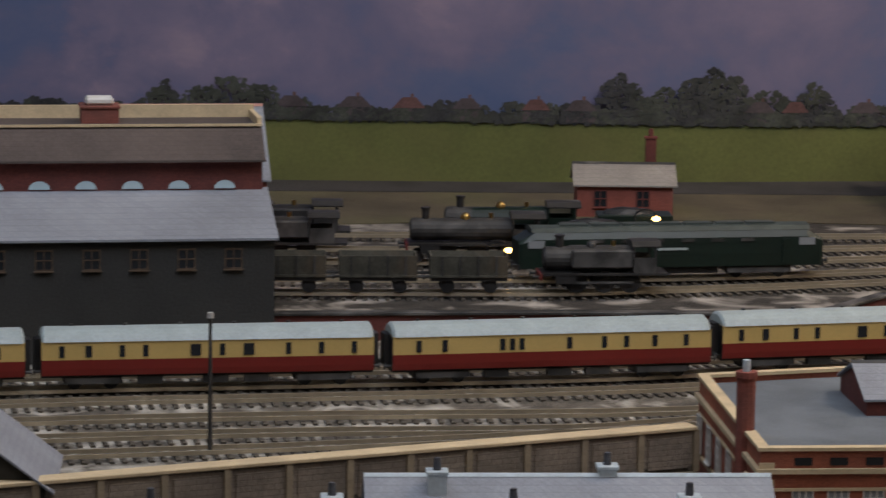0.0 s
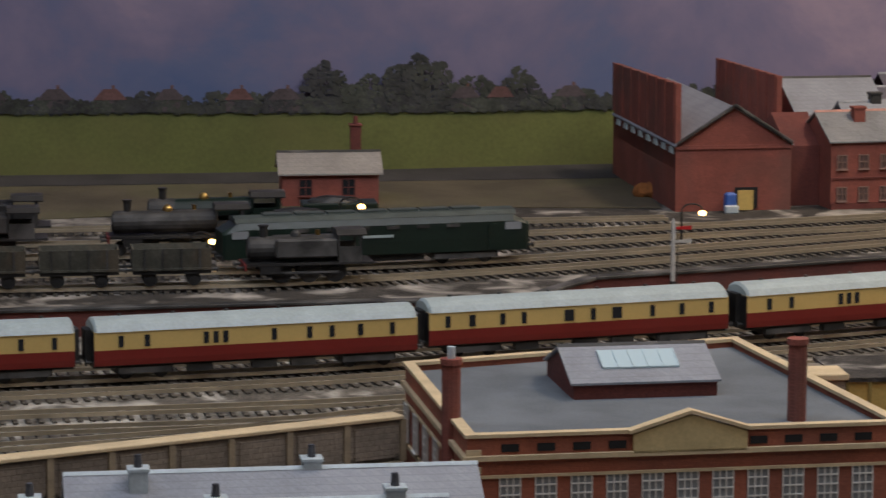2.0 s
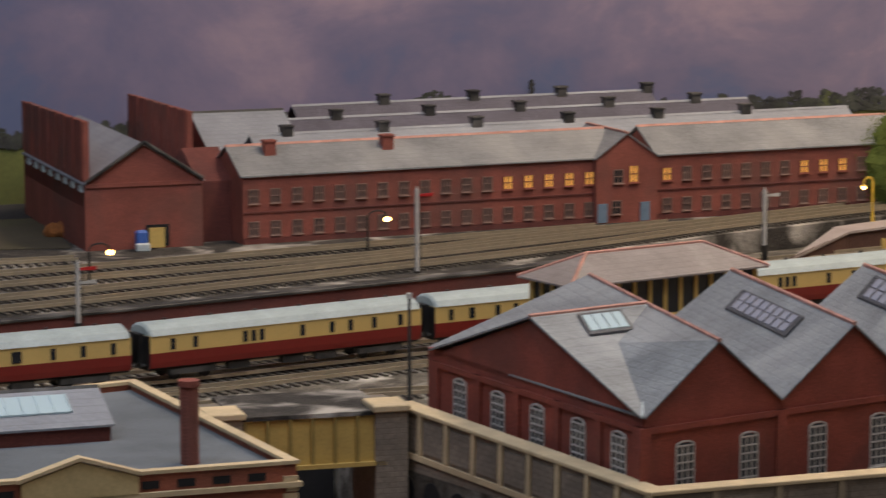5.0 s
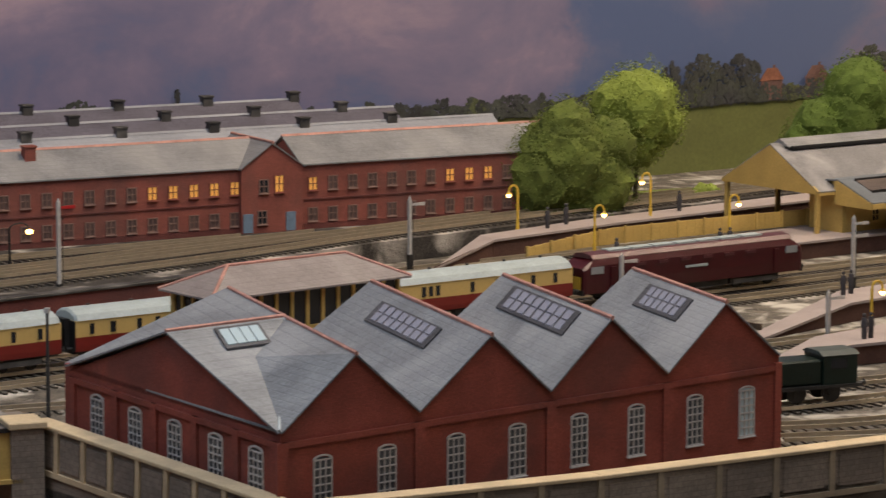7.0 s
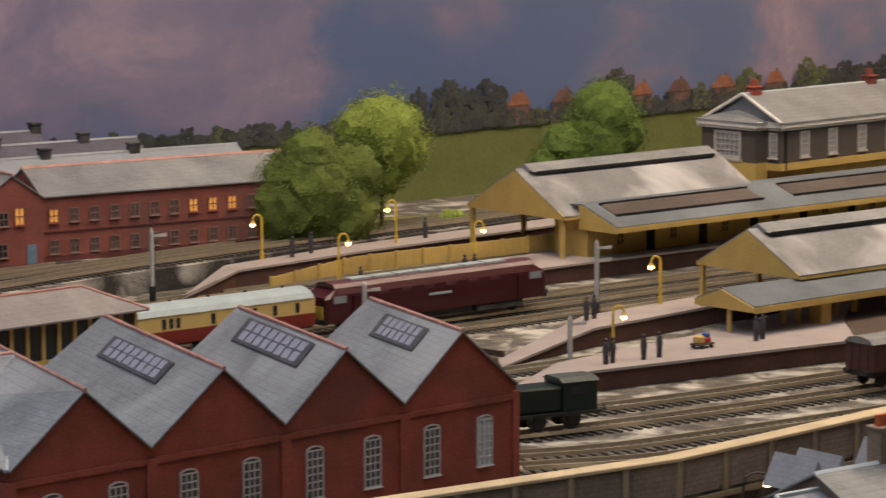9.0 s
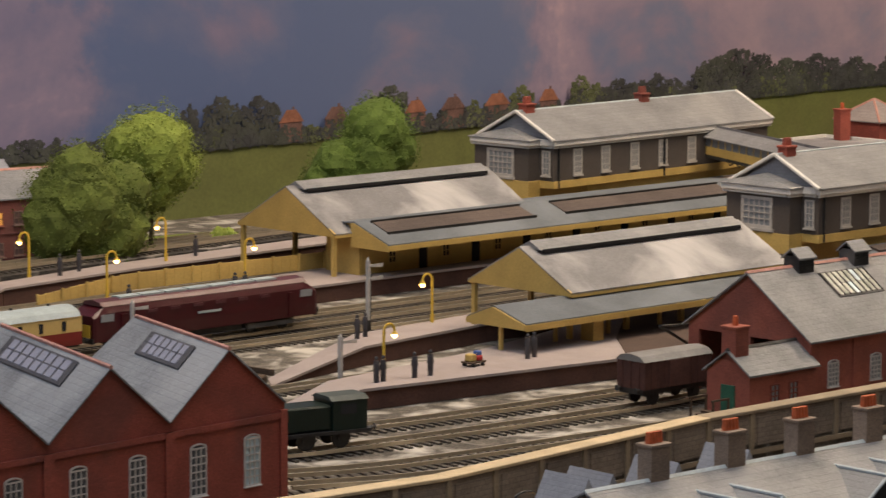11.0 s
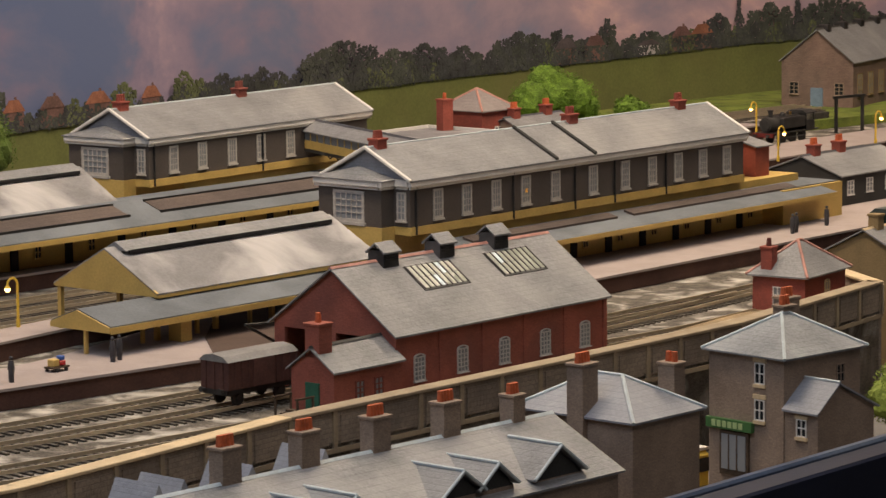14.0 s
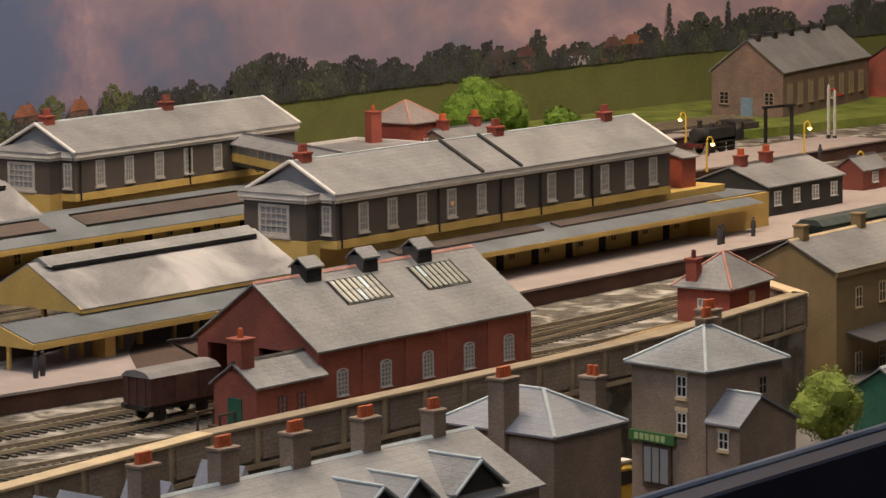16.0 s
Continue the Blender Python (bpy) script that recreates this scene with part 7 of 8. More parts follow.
def goods_van(m):
    b = thing("goods_van", m, "brown covered goods van with grey arched roof", "wagon")
    pbox("body", "rust", b, -0.0205, -0.0082, 0.0075, 0.0205, 0.0082, 0.0195)
    bm = bmesh.new()
    profile(bm, [(-0.0088, 0.0194), (-0.0058, 0.0217), (0, 0.0226), (0.0058, 0.0217), (0.0088, 0.0194)], -0.0212, 0.0212)
    part("roof", bm, "silver_dull", b)
    for i in range(11):
        x = -0.0205 + i * 0.0041
        pbox("plank_rib", "rust", b, x - 0.0003, -0.0086, 0.0076, x + 0.0003, -0.0082, 0.0194)
    pbox("sliding_door", "rust", b, -0.006, -0.0091, 0.0078, 0.006, -0.0083, 0.0190)
    for y in (-0.005, 0.0, 0.005):
        pbox("end_stanchion", "rust", b, -0.0212, y - 0.0004, 0.0076, -0.0205, y + 0.0004, 0.0194)
    pbox("underframe", "black", b, -0.0205, -0.0072, 0.0052, 0.0205, 0.0072, 0.0075)
    wheels(b, (-0.0125, 0.0125), 0.0034)
    for s in (-1, 1):
        buffers(b, s * 0.0205, s)


M["silver_dull"] = mat("dull grey van roof", (0.22, 0.21, 0.20), 0.7, 0.15, 120, 0.1, 900)
goods_van(pose(0.8215, 1.2945, 0.0008, 0, 0, 15.0))

sh = thing("diesel_shunter", pose(0.636, 1.2615, 0.0008, 0, 0, 4.0), "dark green diesel shunter with cab", "locomotive")
pbox("bonnet", "green", sh, -0.030, -0.0068, 0.0075, 0.008, 0.0068, 0.0178, bev=0.0008)
pbox("cab", "green", sh, 0.008, -0.0080, 0.0075, 0.0235, 0.0080, 0.0195)
bm = bmesh.new()
profile(bm, [(-0.0084, 0.0194), (-0.005, 0.0210), (0.005, 0.0210), (0.0084, 0.0194)], 0.0072, 0.0243)
part("cab_roof", bm, "green_roof", sh)
pbox("side_window", "pane", sh, 0.0115, -0.0083, 0.0140, 0.0185, -0.0079, 0.0178)
for y in (-0.0055, 0.0012):
    pbox("rear_window", "pane", sh, 0.0234, y, 0.0140, 0.0238, y + 0.0043, 0.0178)
pbox("running_plate", "black", sh, -0.032, -0.0088, 0.0062, 0.0255, 0.0088, 0.0075)
wheels(sh, (-0.018, -0.003, 0.013), 0.0042)
buffers(sh, 0.0255, 1)
buffers(sh, -0.032, -1)
# carriages and an engine at the far platforms
gc = thing("green_carriage", pose(1.395, 1.5115, 0.0008, 0, 0, 17.5), "dark green railcar at the far platform", "railcar")
pbox("body", "green", gc, -0.05, -0.0090, 0.006, 0.05, 0.0090, 0.0200, bev=0.001)
bm = bmesh.new()
profile(bm, [(-0.0094, 0.0198), (-0.005, 0.0232), (0.005, 0.0232), (0.0094, 0.0198)], -0.05, 0.05)
part("roof", bm, "green_roof", gc)
wheels(gc, (-0.035, -0.025, 0.025, 0.035), 0.0032)
for i in range(7):
    pbox("window", "pane", gc, -0.043 + i * 0.0125, -0.0093, 0.0135, -0.035 + i * 0.0125, -0.0089, 0.0178)
rc = thing("maroon_carriage", pose(1.505, 1.546, 0.0008, 0, 0, 17.5), "dark maroon carriage with pale roof at the far platform", "railway coach")
pbox("body", "maroon", rc, -0.055, -0.0090, 0.006, 0.066, 0.0090, 0.0195)
bm = bmesh.new()
profile(bm, [(-0.0094, 0.0194), (-0.005, 0.0232), (0.005, 0.0232), (0.0094, 0.0194)], -0.055, 0.066)
part("roof", bm, "silver", rc)
wheels(rc, (-0.042, -0.030, 0.04, 0.052), 0.0032)
x, y, a = 1.657, 1.984, 17
steam(pose(x, y, 0.0008, 0, 0, a), "black tank locomotive by the far platform", "black", True, False, 0.055, False)


# ---- lamps ----
def swan_lamp(x, y, z, turn, h=0.0205, glow=True):
    b = thing("platform_lamp", pose(x, y, z, 0, 0, turn), "yellow swan-neck platform lamp, lit", "lamp", "platform lamps")
    bm = bmesh.new()
    tube(bm, (0, 0, 0), (0, 0, 0.004), 0.0010, n=8)
    tube(bm, (0, 0, 0.004), (0, 0, h), 0.0007, n=8)
    prev = (0, 0, h)
    for i in range(1, 9):
        q = math.pi * i / 8
        p = (-0.0026 + 0.0026 * math.cos(q), 0, h + 0.0032 * math.sin(q))
        tube(bm, prev, p, 0.0006, n=6)
        prev = p
    part("post", bm, "yellow", b)
    bm = bmesh.new()
    tube(bm, (prev[0], 0, h), (prev[0], 0, h - 0.0014), 0.0005, 0.0016, 10)
    sd = part("shade", bm, "yellow", b)
    bm = bmesh.new()
    sphere(bm, (prev[0], 0, h - 0.0020), 0.00135)
    part("bulb", bm, "bulb", sd)
    return b


for x, y, t in ((0.6881, 1.7135, 0), (0.7017, 1.6385, 180), (0.777, 1.742, 0), (0.785, 1.655, 180), (0.7205, 1.3625, 180), (0.8128, 1.4965, 0)):
    swan_lamp(x, y, 0.0095 if y > 1.70 else PZ, t)
for x, y, t in ((1.660, 2.00, 0), (1.555, 1.845, 180), (1.678, 1.888, 180), (1.572, 1.705, 0), (1.70, 1.79, 180), (1.612, 2.03, 0)):
    swan_lamp(x, y, PZ, t)


def yard_lamp(x, y, z, turn, h=0.020):
    b = thing("yard_lamp", pose(x, y, z, 0, 0, turn), "dark yard lamp post with a glowing bulb", "lamp", "yard lamps")
    bm = bmesh.new()
    tube(bm, (0, 0, 0), (0, 0, h), 0.0007, 0.0005, 8)
    prev = (0, 0, h)
    for i in range(1, 7):
        q = math.pi * i / 6
        p = (0.005 - 0.005 * math.cos(q), 0, h + 0.003 * math.sin(q))
        tube(bm, prev, p, 0.0004, n=6)
        prev = p
    part("post", bm, "black", b)
    bm = bmesh.new()
    sphere(bm, (0.010, 0, h - 0.0015), 0.0016, 1.2, 1.2, 0.8)
    part("bulb", bm, "bulb", b)


yard_lamp(0.254, 1.600, 0.0098, 0, 0.0165)
yard_lamp(0.404, 1.672, 0.0098, 0, 0.0175)
yard_lamp(0.0907, 1.588, 0.0098, 0, 0.0227)
yard_lamp(0.0203, 1.545, 0.0098, 0, 0.0133)
yard_lamp(1.085, 1.242, -0.045, 180, 0.055)
yard_lamp(0.640, 1.096, -0.045, 0, 0.055)


# ---- signals, posts ----
def signal(x, y, z, h, arms=1, ladder=True, red=True, label="white lattice semaphore signal post"):
    b = thing("semaphore_signal", pose(x, y, z, 0, 0, 15), label, "signal", "semaphore signals")
    bm = bmesh.new()
    box(bm, -0.0008, -0.0008, 0.0, 0.0008, 0.0008, h)
    tube(bm, (0, 0, h), (0, 0, h + 0.002), 0.0009, 0.0001, 6)
    part("post", bm, "grey_metal", b)
    pbox("base", "black", b, -0.0011, -0.0011, 0, 0.0011, 0.0011, h * 0.22)
    for i in range(arms):
        z1 = h - 0.003 - i * 0.006
        bm = bmesh.new()
        extrude(bm, [(0.0008, -0.0012, z1), (0.0085, -0.0012, z1 - 0.0004), (0.0085, -0.0012, z1 + 0.0014), (0.0008, -0.0012, z1 + 0.0011)], (0, 0.0004, 0))
        part("arm", bm, "red" if red and i == 0 else "grey_metal", b)
    if ladder:
        for s in (0.0012, 0.0026):
            pbox("ladder_rail", "grime", b, s, 0.001, 0, s + 0.0003, 0.0013, h * 0.85)
        for i in range(8):
            pbox("rung", "grime", b, 0.0012, 0.001, 0.002 + i * h * 0.1, 0.0029, 0.0013, 0.0023 + i * h * 0.1)


signal(0.236, 1.508, 0.0, 0.034, 2, True, True, "weathered junction signal with red arm")
signal(0.411, 1.596, 0.0, 0.050)
signal(0.607, 1.655, 0.0, 0.036, 1, True, False)
signal(0.786, 1.512, PZ - 0.0075, 0.037, 2, True, False)
signal(0.708, 1.380, 0.0, 0.024, 1, False, False)
signal(0.664, 1.512, 0.0, 0.024, 1, False, False)
signal(1.768, 1.966, 0.0, 0.046, 2, False)
signal(1.774, 1.966, 0.0, 0.042, 1, False)
for x, y, h in ((-0.083, 1.197, 0.050), (0.3437, 1.3290, 0.043)):
    b = thing("telegraph_post", pose(x, y, -0.001), "dark telegraph post with a capped top", "post", "telegraph posts")
    bm = bmesh.new()
    tube(bm, (0, 0, 0), (0, 0, h), 0.0009, 0.0006, 8)
    part("pole", bm, "grime", b)
    bm = bmesh.new()
    tube(bm, (0, 0, h), (0, 0, h + 0.002), 0.0013, 0.0012, 8)
    part("cap", bm, "grey_metal", b)
gy = thing("loading_gauge", pose(1.765, 2.035, -0.001, 0, 0, 5), "black timber loading gauge frame", "gauge")
for x in (0, 0.028):
    pbox("post", "black", gy, x, 0, 0, x + 0.002, 0.002, 0.026)
pbox("beam", "black", gy, -0.002, 0, 0.026, 0.032, 0.002, 0.028)
cr = thing("yard_crane", pose(0.868, 1.342, PZ, 0, 0, 200), "black platform crane with raised jib", "crane")
pbox("base", "black", cr, -0.004, -0.004, 0, 0.004, 0.004, 0.002)
bm = bmesh.new()
tube(bm, (0, 0, 0.002), (0, 0, 0.017), 0.0012, n=8)
part("mast", bm, "black", cr)
bm = bmesh.new()
tube(bm, (0, 0, 0.005), (0.028, 0, 0.019), 0.0007, n=6)
tube(bm, (0, 0, 0.017), (0.028, 0, 0.019), 0.0005, n=6)
part("jib", bm, "black", cr)


# ---- small painted figures and luggage ----
def figure(x, y, z, material="figure", sit=False):
    bm = bmesh.new()
    h = 0.0085 if sit else 0.0115
    tube(bm, (0, 0, 0), (0, 0, h * 0.5), 0.0012, 0.0014, 8)
    tube(bm, (0, 0, h * 0.48), (0, 0, h * 0.82), 0.0017, 0.0012, 8)
    sphere(bm, (0, 0, h * 0.92), 0.0009)
    solid("model_figure", bm, material, "tiny painted model figure standing on the platform", "figurine", group="model figures", m=pose(x, y, z))


for x, y in ((0.7125, 1.3535), (0.7165, 1.3550), (0.758, 1.466), (0.764, 1.4700), (0.802, 1.381), (0.807, 1.384), (1.321, 1.543), (1.326, 1.546), (0.765, 1.6225), (0.771, 1.6235), (0.700, 1.605), (0.733, 1.3575), (0.742, 1.360), (1.36, 1.56)):
    figure(x, y, PZ)
for x, y in ((0.72, 1.724), (0.80, 1.755), (0.705, 1.713), (1.62, 1.925), (1.66, 1.85)):
    figure(x, y, 0.0095 if x < 1 else PZ)
lug = thing("luggage_trolley", pose(0.771, 1.3745, PZ, 0, 0, 20), "platform trolley heaped with cream and red luggage", "trolley")
pbox("platform", "bark", lug, -0.005, -0.003, 0.0015, 0.005, 0.003, 0.0022)
for i, (mt, c) in enumerate((("cream", (-0.004, -0.002, 0.0023, 0.0, 0.002, 0.0055)), ("red", (0.0003, -0.002, 0.0023, 0.004, 0.002, 0.0045)), ("blue", (0.001, -0.0015, 0.0046, 0.004, 0.0015, 0.0065)))):
    pbox("suitcase", mt, lug, *c, bev=0.0004)
wheels(lug, (-0.003, 0.003), 0.0008, 0.0022)
bs = thing("buffer_stop", pose(0.683, 1.418, -0.001, 0, 0, 25), "timber and earth buffer stop", "buffer stop")
pbox("block", "bark", bs, -0.005, -0.006, 0, 0.004, 0.006, 0.0045, bev=0.001)
pbox("beam", "bark", bs, 0.004, -0.008, 0.004, 0.0055, 0.008, 0.0068)
mk = thing("scrap_heap", pose(0.262, 1.764, 0.0098), "orange brown heap of rusty scrap by the works", "scrap heap")
bm = bmesh.new()
sphere(bm, (0, 0, 0.003), 0.008, 1.1, 0.8, 0.55, 3)
for v in bm.verts:
    v.co += Vector((0, 0, 1)) * noise.noise(v.co * 400) * 0.002
part("heap", bm, "orange", mk)
nb = thing("notice_boards", pose(0.297, 1.7095, 0.0098, 0, 0, 5), "blue and yellow machine parts by the works door", "scrap")
pbox("drum", "blue", nb, -0.005, -0.006, 0, 0.001, -0.001, 0.010, bev=0.001)
pbox("panel", "cream", nb, 0.002, -0.004, 0.001, 0.010, -0.003, 0.011)
pbox("crate", "lead", nb, -0.006, -0.010, 0, 0.001, -0.0065, 0.004, bev=0.0005)
# street furniture at the end of the wall
pbx = thing("pillar_box", pose(1.088, 1.213, -0.045), "red pillar box on the street", "pillar box")
bm = bmesh.new()
tube(bm, (0, 0, 0), (0, 0, 0.018), 0.0030, n=14)
tube(bm, (0, 0, 0.018), (0, 0, 0.0195), 0.0034, 0.0026, 14)
part("body", bm, "red", pbx)
bus = thing("delivery_van", pose(0.985, 1.212, -0.045, 0, 0, 100), "yellow and white delivery van in the side street", "van")
pbox("body", "yellow", bus, -0.016, -0.0065, 0.003, 0.016, 0.0065, 0.020, bev=0.002)
pbox("roof", "white", bus, -0.015, -0.006, 0.020, 0.015, 0.006, 0.0212)
pbox("window", "pane", bus, -0.0163, -0.005, 0.011, -0.0159, 0.005, 0.017)
wheels(bus, (-0.010, 0.010), 0.003, 0.0052)
kio = thing("green_kiosk", pose(1.175, 1.222, -0.045, 0, 0, 20), "green painted street kiosk with grey roof", "kiosk")
gable_walls(kio, 0, 0, 0.05, 0.03, 0, 0.028, 0.038, "door_green")
gable_roof(kio, 0, 0, 0.05, 0.03, 0.028, 0.038, "slate", 0.002, ridge="lead")
window(kio, 0.015, 0, 0.010, 0, 0.012, 0.010, 2, 1, "white", "pane")


# ---- trees ----
def tree(x, y, z, lumps, label, material, n=2600, leaf=0.0016, trunk=0.02, r=0.0016):
    """Crown of many small leaf flakes round several lumps, on a tapered trunk with limbs."""
    b = thing("tree", pose(x, y, z), label, "tree", "model trees")
    bm = bmesh.new()
    cx, cy, cz = lumps[0][:3]
    tube(bm, (0, 0, 0), (cx * 0.5, cy * 0.5, trunk), r, r * 0.6, 8)
    for lx, ly, lz, rad in lumps:
        tube(bm, (cx * 0.5, cy * 0.5, trunk * 0.7), (lx, ly, lz), r * 0.55, r * 0.2, 6)
    part("trunk", bm, "bark", b)
    bm = bmesh.new()
    for lx, ly, lz, rad in lumps:
        sphere(bm, (lx, ly, max(lz, rad * 0.8)), rad * 1.0, sub=3)
    for v in bm.verts:
        v.co += (v.normal if v.normal.length else Vector((0, 0, 1))) * (noise.noise(v.co * 160) * 0.0035 + noise.noise(v.co * 500) * 0.0012)
    part("inner_foliage", bm, material, b)
    rng = random.Random(int(x * 1000))
    vs, fs_ = [], []
    tot = sum(l[3] ** 2 for l in lumps)
    for lx, ly, lz, rad in lumps:
        for _ in range(int(n * rad * rad / tot)):
            d = Vector((rng.gauss(0, 1), rng.gauss(0, 1), rng.gauss(0, 1)))
            if d.length < 1e-6:
                continue
            d.normalize()
            k = 1 + 0.26 * noise.noise(d * 2.3 + Vector((x * 50, lz * 90, 0))) + 0.14 * noise.noise(d * 6 + Vector((lx * 60, 0, 3)))
            p = Vector((lx, ly, lz)) + d * rad * 1.2 * k * (1 - 0.35 * rng.random() ** 2)
            if p.z < 0.0005:
                p.z = 0.0005 + rng.random() * 0.002
            u = Vector((rng.gauss(0, 1), rng.gauss(0, 1), rng.gauss(0, 1))).normalized()
            v = u.cross(d + Vector((0.01, 0.02, 0))).normalized()
            s = leaf * (0.6 + 0.8 * rng.random())
            i = len(vs)
            vs += [p - u * s * 0.6, p + v * s * 0.6, p + u * s * 0.6, p - v * s * 0.6]
            fs_.append((i, i + 1, i + 2, i + 3))
    me = bpy.data.meshes.new("crown")
    me.from_pydata([tuple(v) for v in vs], [], fs_)
    me.materials.append(M[material])
    tagged(part("crown", me, None, b), kind="stuff")
    return b


M["leaf_mid"] = mat("fresh green foliage", (0.115, 0.175, 0.028), 0.9, 0.2, 90, 0.0, 900)
M["leaf_bright"] = mat("bright green foliage", (0.16, 0.27, 0.03), 0.9, 0.4, 160, 0.0, 900)
tree(0.752, 1.775, 0.0045, [(-0.012, 0, 0.034, 0.026), (0.004, 0, 0.022, 0.022), (-0.026, 0, 0.024, 0.022), (-0.014, -0.005, 0.050, 0.016), (0.012, 0.0, 0.040, 0.017), (-0.030, 0, 0.036, 0.014), (-0.004, 0, 0.010, 0.018)], "large bushy olive green model tree beside the works", "leaf_dark", 30000, 0.00085)
tree(0.788, 1.79, 0.0045, [(0.002, 0, 0.060, 0.021), (0.012, 0, 0.050, 0.015), (-0.012, 0, 0.062, 0.014), (0.0, 0, 0.040, 0.014), (0.012, 0, 0.066, 0.010)], "yellow green model willow behind the platform", "leaf_light", 18000, 0.00085, trunk=0.035)
tree(0.985, 1.92, 0.004, [(0.006, 0, 0.052, 0.020), (0.0, 0, 0.036, 0.020), (-0.020, 0, 0.032, 0.015), (-0.030, 0, 0.020, 0.013), (0.016, 0, 0.040, 0.016), (-0.008, 0, 0.018, 0.018)], "mid green model tree beside the field", "leaf_mid", 20000, 0.00085)
tree(1.60, 2.175, 0.004, [(0, 0, 0.024, 0.018), (0.020, 0, 0.020, 0.015), (-0.018, 0, 0.020, 0.015), (0.032, 0, 0.012, 0.010), (-0.005, 0, 0.034, 0.012)], "bright green model bush by the field", "leaf_bright", 12000, 0.0009)
tree(1.655, 2.15, 0.004, [(0, 0, 0.010, 0.010), (0.012, 0, 0.007, 0.008)], "small bright green model bush", "leaf_bright", 1500, trunk=0.006)
tree(1.108, 1.203, -0.045, [(0, 0, 0.036, 0.011), (0.008, 0, 0.030, 0.009), (-0.009, 0, 0.029, 0.009), (0.002, 0.002, 0.026, 0.010)], "yellow green street tree with slender trunk", "leaf_light", 7000, 0.0008, 0.022, 0.0012)
for i, (x, y) in enumerate(((0.66, 1.79), (0.70, 1.785), (0.84, 1.815), (0.90, 1.835))):
    tree(x, y, 0.0055, [(0, 0, 0.003, 0.006), (0.008, 0, 0.002, 0.005)], "low clump of grassy weeds", "leaf_light", 700, 0.001, 0.002, 0.0005)


# ---- printed treeline and villas on the backscene ----
def bd_at(x):
    i = max(k for k in range(len(BDP) - 1) if BDP[k].x <= max(x, BDP[0].x))
    a, b = BDP[i], BDP[i + 1]
    return a + (b - a) * ((x - a.x) / (b.x - a.x)), (b - a).normalized()


def flat_shape(bm, p, t, pts, d):
    """A thin shape lying against the backscene: pts are along and up."""
    n = Vector((t.y, -t.x, 0))
    extrude(bm, [(p + t * u + n * d + Vector((0, 0, z))) for u, z in pts], n * 0.0003)


rng = random.Random(7)
bms = {"print_tree": bmesh.new(), "print_tree2": bmesh.new(), "print_tree3": bmesh.new()}


def printed_clump(x, w, top, key, spire=False):
    """A tree of many small overlapping leaf blots, w to either side of x, from the meadow's edge up to top."""
    p, t = bd_at(x)
    base = field_top(p.x) - 0.0008
    h = top - base
    for _ in range(int(26 + h * w * 420000)):
        v = rng.random() ** 0.85
        half = w * ((1 - v) ** 0.8 if spire else math.sqrt(max(0.0, 1 - (max(0, v - 0.35) / 0.68) ** 2)))
        half *= 0.82 + 0.60 * noise.noise((x * 90 + v * 3.1, v * 4.0, 1.5))
        u = rng.uniform(-1, 1) * half
        rr = 0.0006 + 0.0011 * rng.random()
        pts = [(u + rr * (0.6 + 0.7 * rng.random()) * math.cos(q), base + v * h * 0.97 + rr * (0.6 + 0.7 * rng.random()) * math.sin(q)) for q in [k * math.tau / 7 for k in range(7)]]
        flat_shape(bms[key], p, t, pts, 0.0039 + 0.0008 * rng.random())


# the low band of hedges and small trees all along
x = -0.9
while x < 2.9:
    w = 0.004 + 0.006 * rng.random()
    roll = rng.random()
    low = (0.0095 if x < 0.3 else 0.012 if x < 1.25 else 0.0175) * (0.5 + 0.65 * rng.random())
    printed_clump(x, w, field_top(x) + low, "print_tree" if roll < 0.55 else "print_tree2" if roll < 0.9 or x < 0.75 else "print_tree3")
    x += w * (0.45 + 0.4 * rng.random())
# the taller trees: place along, half width, top
DARK = ((-0.155, 0.006, 0.0660), (0.097, 0.008, 0.0725), (0.149, 0.013, 0.0750), (0.142, 0.008, 0.0690), (0.205, 0.007, 0.0670), (0.90, 0.005, 0.0700), (0.925, 0.010, 0.0730), (0.954, 0.012, 0.0722),
        (1.30, 0.016, 0.0610), (1.345, 0.020, 0.0620), (1.44, 0.034, 0.0745), (1.535, 0.022, 0.0660), (1.58, 0.018, 0.0610), (1.645, 0.022, 0.0685), (1.69, 0.016, 0.0670), (1.75, 0.008, 0.0735), (1.885, 0.010, 0.0710))
GREEN = ((-0.118, 0.018, 0.0677), (-0.30, 0.02, 0.0640), (0.125, 0.013, 0.0640), (0.18, 0.012, 0.0620), (0.50, 0.016, 0.0640), (1.068, 0.014, 0.0712), (1.42, 0.02, 0.0700), (1.50, 0.02, 0.0640), (1.66, 0.018, 0.0660), (1.95, 0.022, 0.0770), (2.03, 0.03, 0.0780), (2.16, 0.04, 0.0800), (2.3, 0.05, 0.0830))
OLIVE = ((1.197, 0.009, 0.0632), (1.2587, 0.008, 0.0662), (1.275, 0.008, 0.0600), (1.15, 0.006, 0.0560))
for rows_, key in ((DARK, "print_tree"), (GREEN, "print_tree2"), (OLIVE, "print_tree3")):
    for x, w, top in rows_:
        printed_clump(x, w * 1.15, top, key)
        printed_clump(x - w * 0.9, w * 0.8, top - 0.004 - 0.003 * rng.random(), key)
        printed_clump(x + w * 0.9, w * 0.8, top - 0.004 - 0.003 * rng.random(), key)
for x, w, top in ((1.911, 0.009, 0.0870), (1.985, 0.008, 0.0850), (0.56, 0.005, 0.0690)):
    printed_clump(x, w, top, "print_tree", True)
for key, bm in bms.items():
    solid("backdrop_trees", bm, key, "printed row of trees and hedges on the backscene", "backdrop", "structure")
bm = bmesh.new()
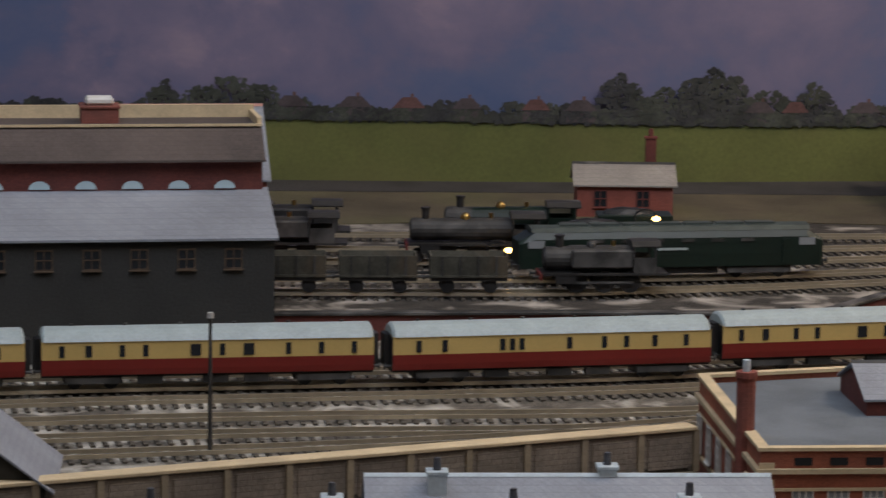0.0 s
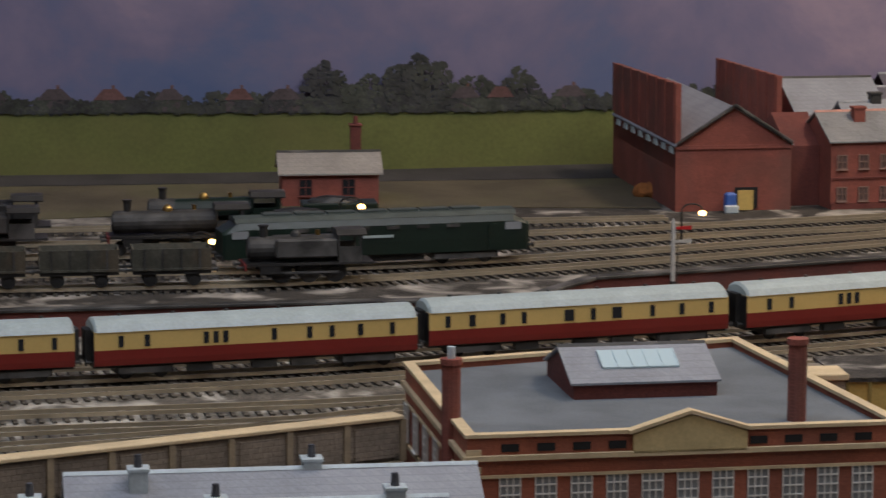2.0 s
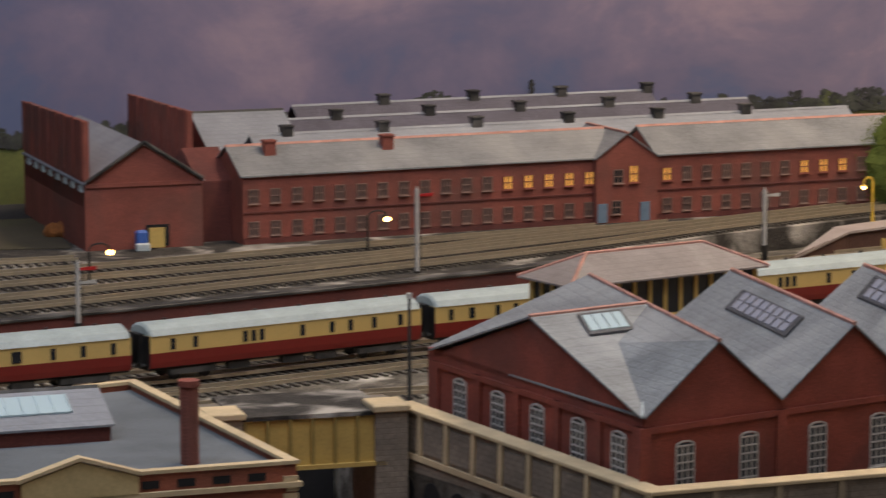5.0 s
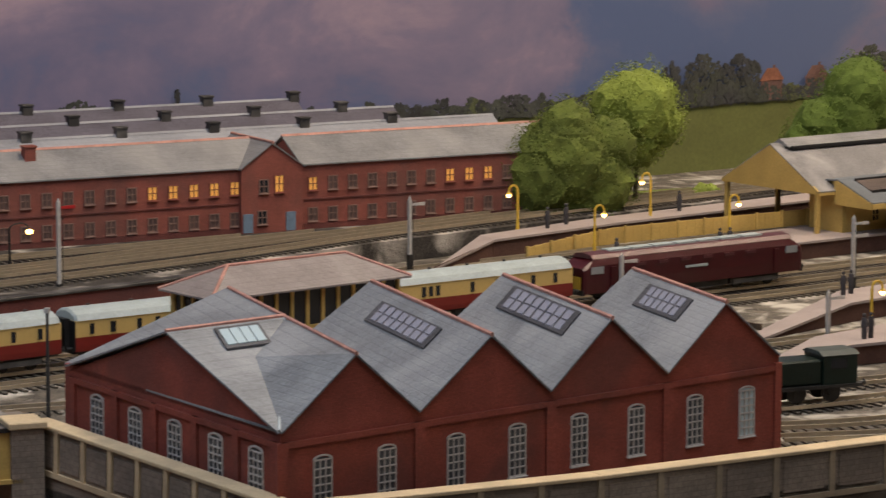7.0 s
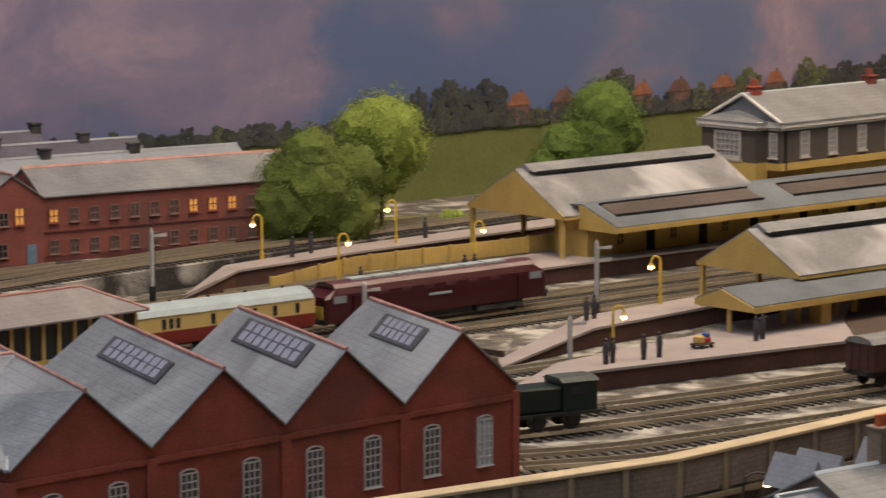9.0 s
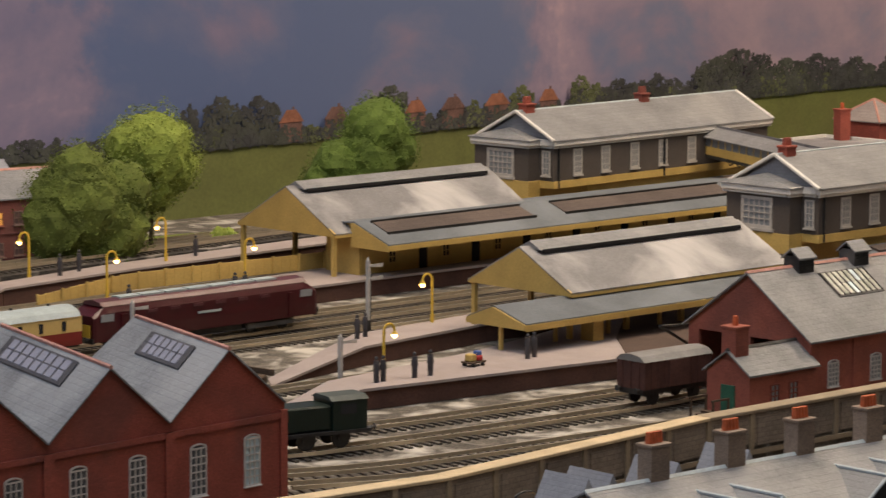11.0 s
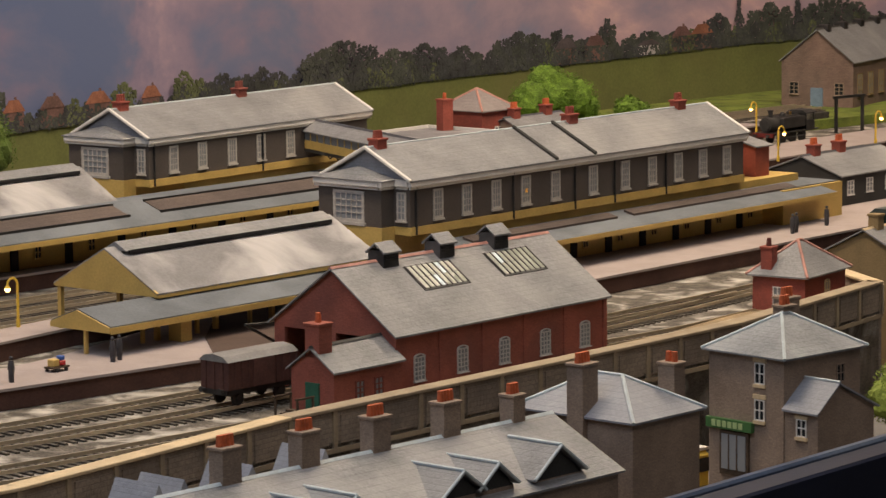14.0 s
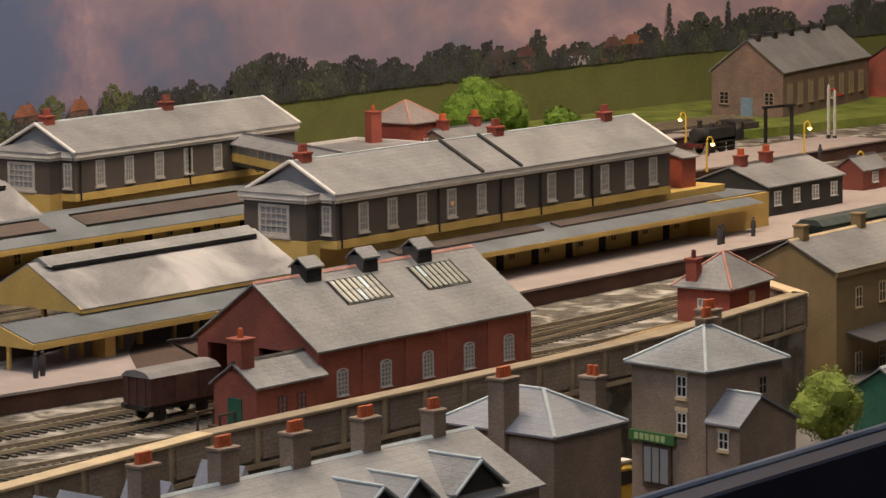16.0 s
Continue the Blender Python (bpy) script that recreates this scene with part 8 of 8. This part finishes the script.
for i in range(0, len(BDP) - 1):
    a, b = BDP[i], BDP[i + 1]
    t = (b - a).normalized()
    za, zb = field_top(a.x), field_top(b.x)
    flat_shape(bm, a, t, [(0, za - 0.001), ((b - a).length, zb - 0.001), ((b - a).length, zb + 0.0022 + 0.0012 * rng.random()), (0, za + 0.0022 + 0.0012 * rng.random())], 0.0037)
solid("backdrop_hedge", bm, "print_tree", "printed dark hedge along the top of the meadow", "backdrop", "structure")
VILLAS = [(-0.085, "print_roof"), (-0.05, "print_roof"), (-0.02, "print_tile2"), (0.012, "print_roof"), (0.05, "print_tile2"), (0.075, "print_roof"), (0.175, "print_roof"), (0.195, "print_tile2"), (0.235, "print_roof"), (0.34, "print_roof"),
          (0.981, "print_tile"), (1.02, "print_house"), (1.092, "print_tile"), (1.128, "print_house"), (1.172, "print_tile"), (1.225, "print_tile"), (1.70, "print_roof"), (1.735, "print_tile2"), (1.80, "print_white"), (1.84, "print_tile2"), (1.865, "print_tile")]
M["print_tile2"] = mat("printed dull red roof", (0.15, 0.075, 0.07), 0.9, 0.25, 90, 0.0, 700)
for x, key in VILLAS:
    p, t = bd_at(x)
    s = (1.35 if x > 0.6 else 1.0) * (0.80 + 0.30 * rng.random())
    f = field_top(p.x)
    w, h0, h1 = 0.0085 * s, f + (0.0130 if x > 0.6 else 0.0070), f + (0.0205 if x > 0.6 else 0.0125)
    if key == "print_white":
        w, h0, h1 = 0.013, f + 0.0085, f + 0.0120
    bm = bmesh.new()
    flat_shape(bm, p, t, [(-w, f), (w, f), (w, h0), (-w, h0)], 0.0044)
    wl = solid("backdrop_villa", bm, "print_white" if key == "print_white" else "print_house" if x > 0.6 else "print_roof", "printed villa on the backscene", "backdrop", "structure")
    bm = bmesh.new()
    flat_shape(bm, p, t, [(-w * 1.12, h0 - 0.0005), (w * 1.12, h0 - 0.0005), (w * 0.45, h1), (-w * 0.45, h1)], 0.0047)
    part("roof", bm, key if key != "print_white" else "print_roof", wl)
    bm = bmesh.new()
    flat_shape(bm, p, t, [(w * 0.1, h1 - 0.001), (w * 0.3, h1 - 0.001), (w * 0.3, h1 + 0.002), (w * 0.1, h1 + 0.002)], 0.0045)
    part("chimney", bm, "print_house", wl)
